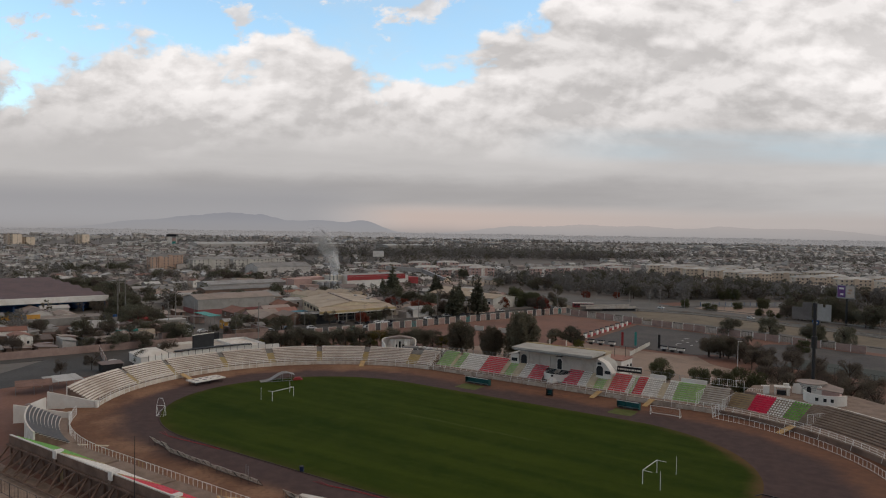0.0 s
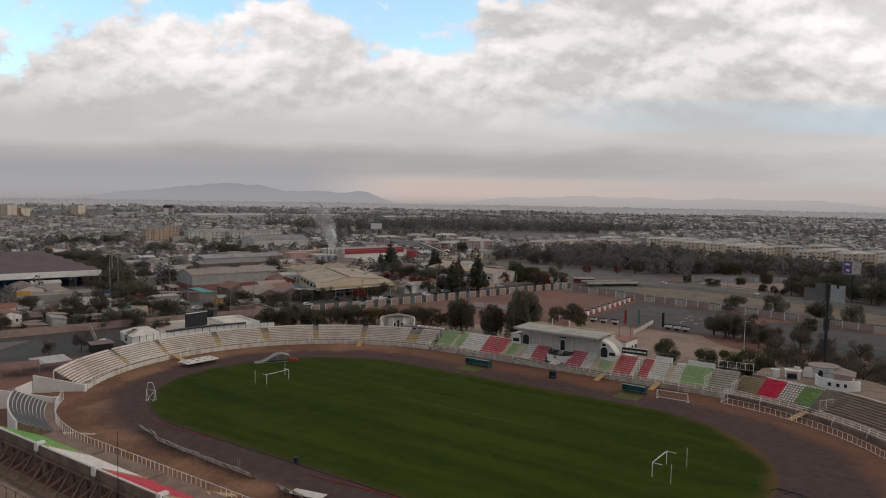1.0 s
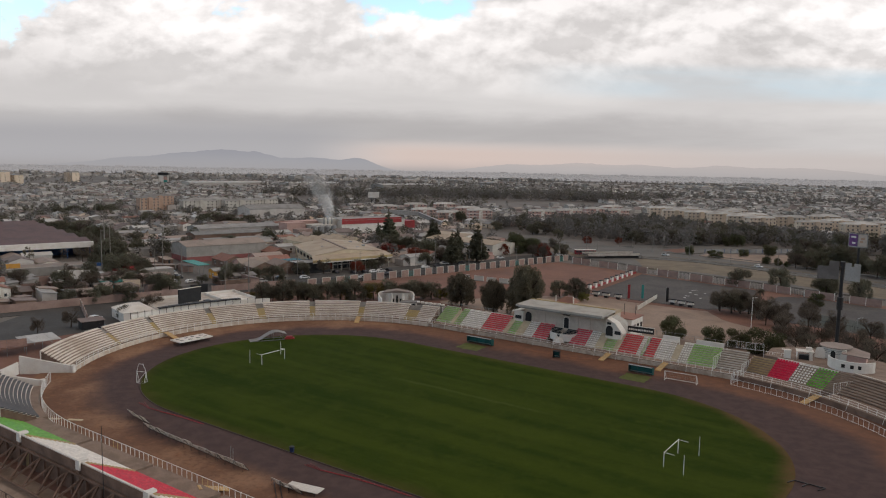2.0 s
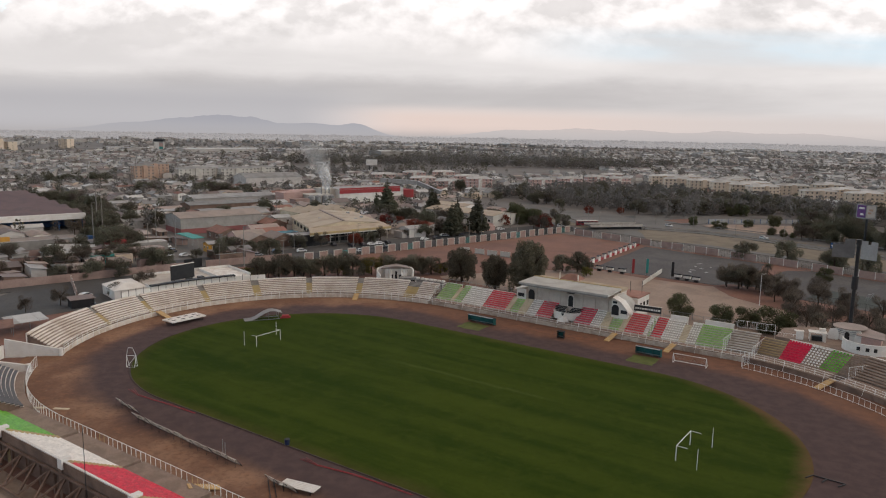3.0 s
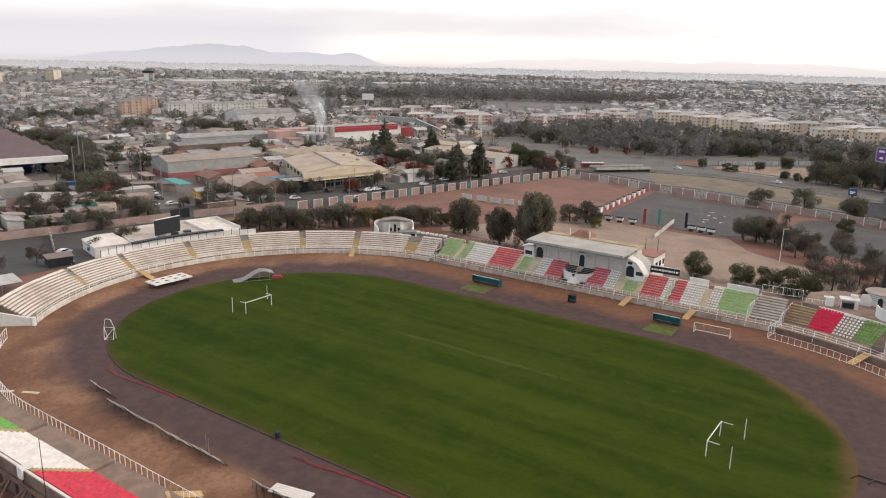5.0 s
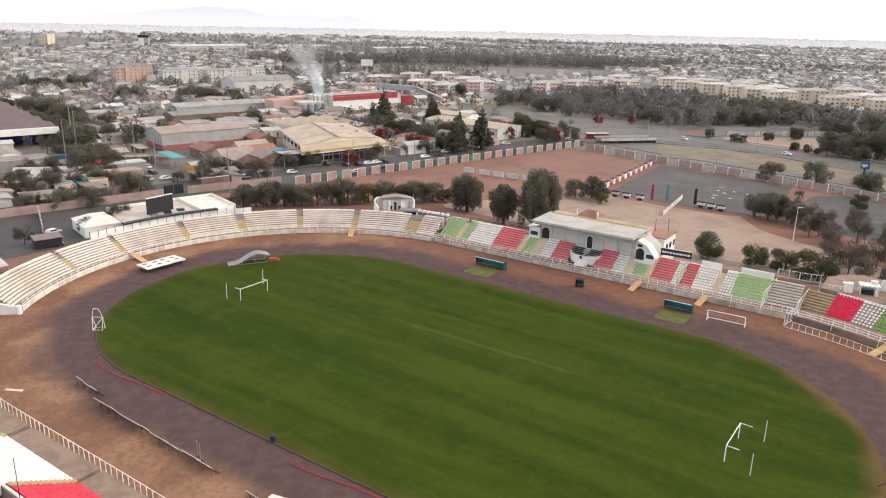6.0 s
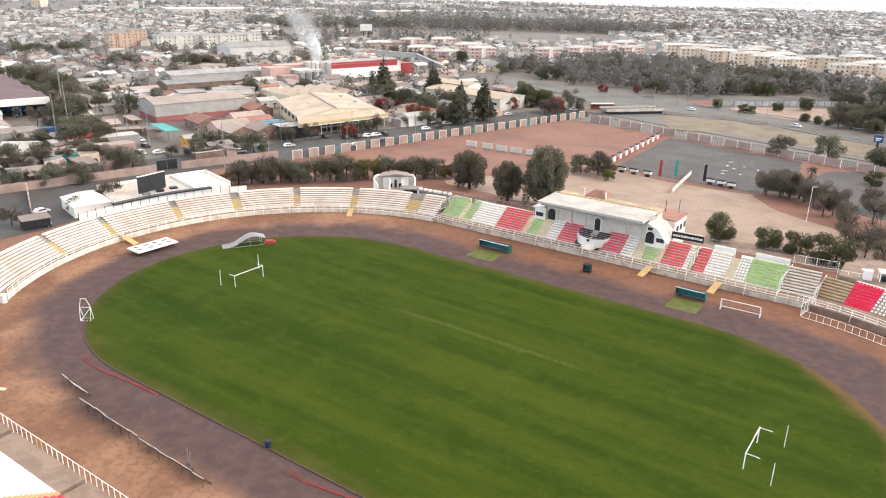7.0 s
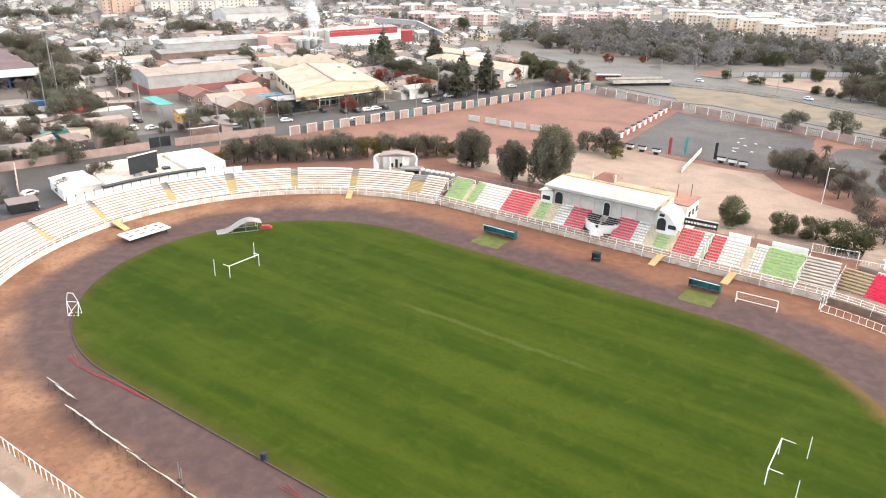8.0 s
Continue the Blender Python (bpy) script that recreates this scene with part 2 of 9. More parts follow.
def track_material():
    """Dark cinder lanes that run out into red-brown earth."""
    m = bpy.data.materials.new("cinder_and_earth")
    m.use_nodes = True
    n = Net(m.node_tree)
    bsdf = m.node_tree.nodes["Principled BSDF"]
    at = n.node("ShaderNodeTexCoord").outputs["Object"]
    broad = n.noise(at, 0.07, 5.0, 0.6, 0.6)
    mid = n.noise(at, 0.45, 5.0, 0.6, 0.4)
    grain = n.noise(at, 5.0, 5.0, 0.65)
    r = oval_distance(n, at, 2.0, 37.5)
    r = n.math("ADD", r, n.math("MULTIPLY", n.math("SUBTRACT", broad, 0.5), 9.0))
    cinder = n.mix(n.ramp(mid, 0.35, 0.7), (0.072, 0.047, 0.046), (0.095, 0.061, 0.057))
    earth = n.mix(n.ramp(broad, 0.38, 0.64), (0.165, 0.086, 0.056), (0.275, 0.157, 0.100))
    earth = n.mix(n.math("MULTIPLY", n.ramp(mid, 0.50, 0.72), 0.6), earth, (0.265, 0.128, 0.072))
    earth = n.mix(n.math("MULTIPLY", n.ramp(mid, 0.42, 0.25), 0.6), earth, (0.150, 0.076, 0.050))
    fleck = n.noise(at, 1.1, 5.0, 0.65, 0.5)
    earth = n.mix(n.math("MULTIPLY", n.ramp(fleck, 0.46, 0.66), 0.55), earth, (0.128, 0.070, 0.047))
    earth = n.mix(n.math("MULTIPLY", n.ramp(fleck, 0.42, 0.28), 0.45), earth, (0.285, 0.178, 0.115))
    x, y, z = n.xyz(at)
    ruddy = n.mix(n.ramp(mid, 0.38, 0.66), (0.150, 0.076, 0.052), (0.190, 0.093, 0.058))
    side = n.math("MULTIPLY", n.ramp(n.math("ADD", x, n.math("MULTIPLY", broad, 30.0)), -42.0, -8.0), n.ramp(y, -20.0, 20.0))
    earth = n.mix(n.math("MULTIPLY", side, 0.9), earth, ruddy)
    col = n.mix(n.ramp(r, 43.5, 49.5), cinder, earth)
    col = n.mix(n.math("MULTIPLY", n.ramp(grain, 0.4, 0.8), 0.14), col, (0.060, 0.042, 0.036))
    n.put(bsdf.inputs["Base Color"], col)
    bsdf.inputs["Roughness"].default_value = 0.95
    bsdf.inputs["Specular IOR Level"].default_value = 0.15
    b = n.node("ShaderNodeBump")
    b.inputs["Strength"].default_value, b.inputs["Distance"].default_value = 0.5, 0.06
    n.put(b.inputs["Height"], n.math("ADD", grain, mid))
    n.put(bsdf.inputs["Normal"], b.outputs[0])
    return m


GRASS = grass_material()
TRACK = track_material()
GROUND = paint("town_ground", (0.180, 0.165, 0.155), (0.135, 0.122, 0.115), 0.02, 0.7, 0.95, 0.2)
YARD = paint("beige_earth", (0.335, 0.250, 0.200), (0.255, 0.192, 0.155), 0.09, 1.5, 0.95, 0.3)
RED_EARTH = paint("red_earth", (0.232, 0.120, 0.090), (0.165, 0.090, 0.072), 0.05, 1.2, 0.95, 0.3)
DRY_GRASS = paint("dry_grass", (0.215, 0.175, 0.125), (0.150, 0.122, 0.095), 0.12, 1.6, 0.95, 0.4)
ASPHALT = paint("asphalt", (0.085, 0.082, 0.082), (0.062, 0.060, 0.060), 0.08, 2.0, 0.9, 0.2)
COURT = paint("dark_court", (0.080, 0.074, 0.075), (0.112, 0.102, 0.098), 0.07, 1.0, 0.9, 0.2)
PAVING = paint("pale_road", (0.155, 0.147, 0.138), (0.110, 0.105, 0.100), 0.05, 1.0, 0.9, 0.2)
WHITE = paint("white_paint", (0.80, 0.76, 0.71), (0.58, 0.50, 0.43), 0.5, 5.0, 0.75, 0.15)
WHITE_CLEAN = paint("white_plaster", (0.74, 0.71, 0.67), (0.64, 0.59, 0.54), 0.25, 5.0, 0.8, 0.1)
WALK = paint("worn_walkway", (0.285, 0.21, 0.168), (0.20, 0.145, 0.115), 0.4, 4.0, 0.9, 0.3)
TREAD = paint("bare_concrete", (0.35, 0.268, 0.215), (0.24, 0.177, 0.14), 0.35, 4.0, 0.9, 0.3)
BENCH = paint("worn_white_bench", (0.80, 0.72, 0.66), (0.58, 0.48, 0.41), 0.16, 3.0, 0.85, 0.2)
CONCRETE = paint("grey_concrete", (0.30, 0.28, 0.26), (0.20, 0.18, 0.165), 0.4, 4.0, 0.9, 0.3)
BROWN_CONCRETE = paint("stained_concrete", (0.215, 0.140, 0.108), (0.130, 0.085, 0.066), 0.3, 3.0, 0.9, 0.3)
YELLOW = paint("yellow_paint", (0.48, 0.355, 0.16), (0.40, 0.315, 0.20), 0.6, 5.0, 0.8, 0.2)
ORANGE_WOOD = paint("orange_wood", (0.58, 0.37, 0.15), (0.48, 0.32, 0.16), 0.8, 6.0, 0.8, 0.2)
BEIGE = paint("beige_step", (0.62, 0.52, 0.38), (0.50, 0.41, 0.30), 0.5, 5.0, 0.85, 0.2)
SEAT_RED = paint("red_plastic", (0.68, 0.018, 0.060), (0.66, 0.050, 0.085), 0.4, 6.0, 0.5, 0.05, 0.0, 0.35, 0.4)
SEAT_WHITE = paint("white_plastic", (0.87, 0.83, 0.785), (0.79, 0.75, 0.705), 0.4, 6.0, 0.5, 0.05, 0.0, 0.2, 0.4)
SEAT_GREEN = paint("green_plastic", (0.13, 0.42, 0.030), (0.18, 0.44, 0.06), 0.4, 6.0, 0.5, 0.05, 0.0, 0.35, 0.4)
SEAT_PALE = paint("faded_green_plastic", (0.28, 0.50, 0.12), (0.36, 0.52, 0.20), 0.4, 6.0, 0.55, 0.05, 0.0, 0.35, 0.4)
STEEL_WHITE = paint("white_steel", (0.84, 0.83, 0.81), (0.70, 0.67, 0.64), 1.2, 9.0, 0.5, 0.05, 0.0, 0.0, 0.5)
STEEL_DARK = paint("dark_steel", (0.030, 0.030, 0.034), (0.045, 0.042, 0.042), 1.0, 8.0, 0.5, 0.05, 0.4)
STEEL_GREY = paint("galvanised_steel", (0.34, 0.34, 0.34), (0.24, 0.23, 0.23), 0.8, 6.0, 0.45, 0.1, 0.6)
BLACK = paint("black_sheet", (0.016, 0.016, 0.018), (0.024, 0.024, 0.026), 0.8, 6.0, 0.6, 0.05)
TEAL = paint("teal_sheet", (0.012, 0.105, 0.105), (0.010, 0.080, 0.080), 0.8, 6.0, 0.5, 0.05)
ROOF_RED = paint("red_tiles", (0.31, 0.155, 0.120), (0.24, 0.125, 0.10), 0.4, 6.0, 0.85, 0.4, 0.0, 0.3)
ROOF_GREY = paint("grey_sheet_roof", (0.33, 0.322, 0.318), (0.22, 0.212, 0.206), 0.15, 3.0, 0.7, 0.2, 0.1, 0.5)
ROOF_PALE = paint("pale_sheet_roof", (0.50, 0.492, 0.482), (0.35, 0.33, 0.31), 0.12, 3.0, 0.6, 0.2, 0.1, 0.4)
ROOF_BEIGE = paint("beige_sheet_roof", (0.46, 0.375, 0.285), (0.36, 0.285, 0.215), 0.10, 2.0, 0.7, 0.2)
ROOF_RUST = paint("rusty_sheet_roof", (0.34, 0.275, 0.245), (0.26, 0.215, 0.195), 0.15, 3.0, 0.85, 0.2, 0.0, 0.5)
ROOF_DARK = paint("dark_sheet_roof", (0.22, 0.175, 0.165), (0.165, 0.135, 0.13), 0.15, 3.0, 0.8, 0.2, 0.0, 0.4)
WALL_MIX = paint("house_render", (0.50, 0.465, 0.435), (0.39, 0.36, 0.335), 0.3, 3.0, 0.9, 0.2, 0.0, 0.8)
WALL_CREAM = paint("cream_render", (0.56, 0.525, 0.475), (0.46, 0.425, 0.38), 0.2, 2.0, 0.9, 0.1)
RED_PLINTH = paint("faded_red_plinth", (0.30, 0.105, 0.100), (0.23, 0.090, 0.085), 0.3, 3.0, 0.85, 0.2)
RUST_FELT = paint("rusty_roof_felt", (0.44, 0.365, 0.260), (0.30, 0.185, 0.115), 0.22, 2.5, 0.9, 0.3)
PALE_BLUE = paint("pale_blue_sheet", (0.16, 0.34, 0.42), (0.12, 0.27, 0.34), 0.5, 4.0, 0.6, 0.05)
WALL_PINK = paint("pink_wall", (0.36, 0.25, 0.215), (0.28, 0.19, 0.165), 0.3, 3.0, 0.9, 0.2)
WALL_PEACH = paint("peach_render", (0.64, 0.52, 0.41), (0.56, 0.45, 0.35), 0.2, 2.0, 0.9, 0.1, 0.0, 0.25)
WALL_SALMON = paint("salmon_render", (0.54, 0.35, 0.31), (0.46, 0.30, 0.265), 0.2, 2.0, 0.9, 0.1, 0.0, 0.2)
WALL_RED = paint("red_cladding", (0.36, 0.040, 0.045), (0.27, 0.042, 0.042), 0.2, 3.0, 0.6, 0.1)
SHOP_ORANGE = paint("orange_shopfront", (0.62, 0.32, 0.06), (0.52, 0.27, 0.07), 0.3, 3.0, 0.7, 0.1)
NAVY = paint("navy_plastic", (0.015, 0.025, 0.075), (0.02, 0.03, 0.06), 1.0, 6.0, 0.5, 0.05)
WALL_ORANGE = paint("orange_render", (0.50, 0.33, 0.25), (0.42, 0.29, 0.22), 0.2, 2.0, 0.9, 0.1)
PALE_CONCRETE = paint("pale_concrete", (0.54, 0.49, 0.44), (0.42, 0.36, 0.31), 0.4, 4.0, 0.9, 0.2)
CREAM_WALL = paint("cream_front_wall", (0.70, 0.62, 0.54), (0.46, 0.36, 0.28), 0.4, 3.0, 0.9, 0.3)
STAINED_WALL = paint("stained_front_wall", (0.52, 0.44, 0.37), (0.28, 0.21, 0.165), 0.5, 3.0, 0.9, 0.3)
OLD_BENCH = paint("old_yellow_bench", (0.40, 0.30, 0.17), (0.30, 0.22, 0.14), 0.6, 5.0, 0.85, 0.2)
ROOF_SLAB = paint("weathered_roof_slab", (0.46, 0.44, 0.41), (0.36, 0.34, 0.31), 0.2, 2.0, 0.9, 0.2)
DARK_BENCH = paint("dark_grey_bench", (0.095, 0.095, 0.105), (0.13, 0.125, 0.13), 0.5, 4.0, 0.7, 0.1)
STAND_WALL = paint("beige_stand_wall", (0.60, 0.53, 0.465), (0.47, 0.40, 0.34), 0.35, 3.0, 0.85, 0.2)
ROOF_MAROON = paint("dark_maroon_sheet", (0.150, 0.100, 0.104), (0.115, 0.082, 0.088), 0.12, 2.0, 0.8, 0.2)
GLASS = paint("dark_window", (0.030, 0.034, 0.040), (0.045, 0.050, 0.056), 0.6, 3.0, 0.15, 0.0, 0.0, 0.4, 0.6)
BARK = paint("bark", (0.085, 0.062, 0.048), (0.055, 0.042, 0.034), 1.5, 9.0, 0.95, 0.5)
LEAF_DARK = leaves("dark_olive_leaves", (0.112, 0.112, 0.080), (0.145, 0.138, 0.100), 0.5, 4.0)
LEAF_GREEN = leaves("green_leaves", (0.102, 0.110, 0.060), (0.132, 0.130, 0.076), 0.5, 4.0)
LEAF_OLIVE = leaves("olive_leaves", (0.142, 0.136, 0.104), (0.178, 0.164, 0.122), 0.5, 4.0)
LEAF_BROWN = leaves("dry_brown_leaves", (0.140, 0.118, 0.098), (0.170, 0.142, 0.114), 0.5, 4.0)
# Distant leaves: haze is painted into the base colour, paler and greyer.
LEAF_FAR_HAZE = leaves("haze_paled_far_leaves", (0.235, 0.225, 0.215), (0.260, 0.245, 0.230), 0.05, 1.0, 0.12)
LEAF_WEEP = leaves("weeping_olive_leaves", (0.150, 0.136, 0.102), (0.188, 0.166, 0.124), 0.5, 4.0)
# Leaves of the far woods, also lightened in base colour for haze.
LEAF_WOOD_HAZE = leaves("haze_paled_wood_leaves", (0.205, 0.194, 0.182), (0.235, 0.217, 0.200), 0.05, 1.0, 0.12)
LEAF_YELLOW = leaves("yellowing_leaves", (0.185, 0.165, 0.055), (0.130, 0.128, 0.050), 0.5, 4.0)
LEAF_RED = leaves("red_autumn_leaves", (0.240, 0.060, 0.045), (0.170, 0.055, 0.042), 0.5, 4.0)
CAR_WHITE = paint("white_car_paint", (0.72, 0.72, 0.72), (0.66, 0.66, 0.66), 1.0, 6.0, 0.25, 0.0, 0.0, 0.1, 0.5)
CAR_DARK = paint("dark_car_paint", (0.05, 0.05, 0.06), (0.04, 0.04, 0.05), 1.0, 6.0, 0.25, 0.0, 0.2, 0.1, 0.5)
BUS_RED = paint("red_bus_paint", (0.22, 0.02, 0.03), (0.18, 0.02, 0.03), 1.0, 6.0, 0.35, 0.0, 0.0, 0.0, 0.5)
PURPLE = paint("purple_print", (0.10, 0.035, 0.16), (0.16, 0.05, 0.20), 0.6, 3.0, 0.5, 0.0)
BLUE = paint("blue_sheet", (0.035, 0.10, 0.26), (0.03, 0.08, 0.20), 0.5, 4.0, 0.6, 0.05)
TURQUOISE = paint("turquoise_sheet", (0.05, 0.30, 0.27), (0.04, 0.24, 0.22), 0.5, 4.0, 0.6, 0.05)
SOIL_ORANGE = paint("orange_soil", (0.215, 0.092, 0.050), (0.135, 0.068, 0.048), 0.5, 3.0, 0.95, 0.4)


# ---- building blocks ----
def thing(name, at=(0, 0, 0), turn=0.0, label="", category="", group="", kind=""):
    ob = new(name)
    ob.empty_display_size = 0.5
    ob.matrix_basis = pose(*at, 0, 0, turn)
    return tagged(ob, label, category, group, kind)


def part(name, bm, material, parent=None, label="", world_space=False, smooth=False):
    """Links a bmesh as one mesh object under a thing or a part."""
    me = bpy.data.meshes.new(name)
    bm.to_mesh(me)
    bm.free()
    for m in material if isinstance(material, (list, tuple)) else (material,):
        me.materials.append(m)
    if smooth:
        me.polygons.foreach_set("use_smooth", [True] * len(me.polygons))
    ob = new(name, me)
    if parent:
        ob.parent = parent
        if world_space:
            m, up = Matrix.Identity(4), parent
            while up:
                m = up.matrix_parent_inverse @ up.matrix_basis @ m
                up = up.parent
            ob.matrix_parent_inverse = m.inverted()
    return tagged(ob, label)


def raw(name, verts, faces, material, parent=None, label="", index=None):
    me = bpy.data.meshes.new(name)
    me.from_pydata(verts, [], faces)
    for m in material if isinstance(material, (list, tuple)) else (material,):
        me.materials.append(m)
    if index is not None:
        me.polygons.foreach_set("material_index", index)
    me.update()
    ob = new(name, me)
    if parent:
        ob.parent = parent
    return tagged(ob, label)


def hexa(bm, low, high, slot=0):
    """A solid between two rings of the same number of points."""
    a = [bm.verts.new(p) for p in low]
    b = [bm.verts.new(p) for p in high]
    fs = [bm.faces.new(a[::-1]), bm.faces.new(b)]
    k = len(a)
    for i in range(k):
        fs.append(bm.faces.new((a[i], a[(i + 1) % k], b[(i + 1) % k], b[i])))
    for f in fs:
        f.material_index = slot
    return fs


def box(bm, x0, x1, y0, y1, z0, z1, slot=0):
    ring = ((x0, y0), (x1, y0), (x1, y1), (x0, y1))
    return hexa(bm, [(x, y, z0) for x, y in ring], [(x, y, z1) for x, y in ring], slot)


def beam(bm, a, b, w, h=None, slot=0):
    """A bar of w by h from a to b."""
    a, b = Vector(a), Vector(b)
    h = h or w
    d = (b - a).normalized()
    side = d.cross(Vector((0, 0, 1)))
    side = side.normalized() if side.length > 1e-4 else Vector((1, 0, 0))
    up = side.cross(d).normalized()
    off = [side * (sx * w / 2) + up * (sy * h / 2) for sx, sy in ((-1, -1), (1, -1), (1, 1), (-1, 1))]
    return hexa(bm, [a + o for o in off], [b + o for o in off], slot)


def rod(bm, a, b, r0, r1=None, sides=8, slot=0):
    a, b = Vector(a), Vector(b)
    r1 = r0 if r1 is None else r1
    d = (b - a).normalized()
    side = d.cross(Vector((0, 0, 1)))
    side = side.normalized() if side.length > 1e-4 else Vector((1, 0, 0))
    up = side.cross(d).normalized()
    ring = [(math.cos(k * math.tau / sides), math.sin(k * math.tau / sides)) for k in range(sides)]
    return hexa(bm, [a + (side * c + up * s) * r0 for c, s in ring], [b + (side * c + up * s) * r1 for c, s in ring], slot)


def prism(bm, pts, z0, z1, slot=0):
    return hexa(bm, [(x, y, z0) for x, y in pts], [(x, y, z1) for x, y in pts], slot)


def ragged(pts, step, amount, seed):
    """A polygon with its sides cut up and roughened."""
    rng = random.Random(seed)
    out = []
    for i, p in enumerate(pts):
        q = pts[(i + 1) % len(pts)]
        k = max(1, int(math.dist(p, q) / step))
        for j in range(k):
            f = j / k
            out.append((p[0] + (q[0] - p[0]) * f + rng.uniform(-amount, amount), p[1] + (q[1] - p[1]) * f + rng.uniform(-amount, amount)))
    return out


def sheet(name, pts, z, material, label, category="ground", thick=0.3):
    bm = bmesh.new()
    prism(bm, pts, z - thick, z)
    ob = part(name, bm, material)
    return tagged(ob, label, category, "", "structure")


# the stadium's oval: a place by its station and its distance from the axis
CX_L, CY_L, CX_R, CY_R = -36.5, 2.5, 40.0, 0.0
FAR = CX_R - CX_L


def oval(u, r):
    """u: degrees of the far-left bend counted from 0 on, or metres of the far straight as 'x'."""
    kind, v = u
    if kind == "x":
        f = (v - CX_L) / FAR
        return (v, (CY_L * (1 - f)) + r + (2.5 * f), math.pi / 2)
    if kind == "L":
        a = radians(v)
        return (CX_L + r * math.cos(a), CY_L + r * math.sin(a), a)
    if kind == "R":
        a = radians(v)
        return (CX_R + (r + 2.5) * math.cos(a), (r + 2.5) * math.sin(a), a)
    if kind == "N":
        a = radians(v)
        return (CX_L + r * math.cos(a), r * math.sin(a), a)
    return (v, -r, -math.pi / 2)


def run(kind, a, b, step):
    n = max(1, int(abs(b - a) / step + 0.5))
    return [(kind, a + (b - a) * i / n) for i in range(n + 1)]


def sweep(bm, stations, profile, slot=0):
    """A closed profile of (r, z) points carried along stations."""
    rings = [[bm.verts.new((*oval(u, r)[:2], z)) for r, z in profile] for u in stations]
    k = len(profile)
    for a, b in zip(rings, rings[1:]):
        for i in range(k):
            f = bm.faces.new((a[i], a[(i + 1) % k], b[(i + 1) % k], b[i]))
            f.material_index = slot
    for ring in (rings[0][::-1], rings[-1]):
        bm.faces.new(ring).material_index = slot
    bmesh.ops.recalc_face_normals(bm, faces=bm.faces)


# ---- ground ----
def ground_sheet():
    bm = bmesh.new()
    k = 96
    inner = [bm.verts.new((60 * math.cos(i * math.tau / k), 60 * math.sin(i * math.tau / k), -0.35)) for i in range(k)]
    prev = inner
    bm.faces.new(inner)
    for r in (150, 300, 600, 1200, 2400, 4700):
        ring = [bm.verts.new((r * math.cos(i * math.tau / k), r * math.sin(i * math.tau / k), -0.35)) for i in range(k)]
        for i in range(k):
            bm.faces.new((prev[i], ring[i], ring[(i + 1) % k], prev[(i + 1) % k]))
        prev = ring
    return tagged(part("ground", bm, GROUND), "flat dusty grey-brown town ground reaching the horizon", "ground", "", "structure")


ground_sheet()


def oval_points(c0, c1, r, k=48):
    pts = [(c1 + r * math.cos(a), r * math.sin(a)) for a in (-math.pi / 2 + math.pi * i / k for i in range(k + 1))]
    return pts + [(c0 + r * math.cos(a), r * math.sin(a)) for a in (math.pi / 2 + math.pi * i / k for i in range(k + 1))]


sheet("running_track", oval_points(-36.5, 40, 60.0), -0.02, TRACK, "dark cinder running track edged with red-brown earth", "track")
sheet("pitch", oval_points(-35.5, 32, 37.0, 64), 0.04, GRASS, "mown green football pitch with worn yellowish ends", "pitch", 0.2)


# ---- the town's own grid: p across, q along the street behind the wall ----
OX, OY, GRID = -81.0, 226.0, -15.0
GC, GS = math.cos(radians(GRID)), math.sin(radians(GRID))


def town(p, q, z=0.0):
    return (OX + p * GC - q * GS, OY + p * GS + q * GC, z)


def town_sheet(name, pts, z, material, label, category="ground"):
    return sheet(name, ragged([town(*p)[:2] for p in pts], 8, 0.5, len(name)), z, material, label, category)


sheet("outer_yard", ragged([(-150, 2), (-120, 100), (-83, 224), (90, 190), (130, 60), (110, -110), (-60, -110), (-110, -60)], 10, 0.5, 1), -0.20, RED_EARTH, "red-brown bare earth around the stadium")
sheet("beige_yard", ragged([(-66, 92), (-30, 88), (10, 82), (60, 84), (100, 70), (104, 92), (57, 110), (20, 141), (-3, 138), (-28, 141), (-52, 118)], 5, 1.2, 2), -0.15, YARD, "beige trodden earth yard behind the grandstand")
sheet("asphalt_court", ragged([(-30, 144), (-34, 211), (36, 195.5), (92, 181), (122, 150), (118, 114), (85, 130), (40, 138), (17, 143)], 8, 0.3, 3), -0.14, COURT, "dark worn asphalt sports court")
sheet("side_court", ragged([(-150, -10), (-141, 35), (-118, 26), (-113, -8), (-118, -60)], 8, 0.3, 4), -0.14, ASPHALT, "dark asphalt yard beside the curved terraces")
town_sheet("street", [(-31, -420), (-5, -420), (-5, 900), (-31, 900)], -0.15, ASPHALT, "dark asphalt street between wall and workshops", "road")
town_sheet("side_street", [(-31.2, -191), (-31.2, -173), (-52, -175), (-110, -162), (-122, -168), (-88, -184), (-42, -191)], -0.148, PAVING, "worn side street leading up from the gate", "road")
town_sheet("highway", [(-160, 22), (520, 22), (520, 46), (-160, 46)], -0.11, PAVING, "pale concrete main road crossing behind the courts", "road")


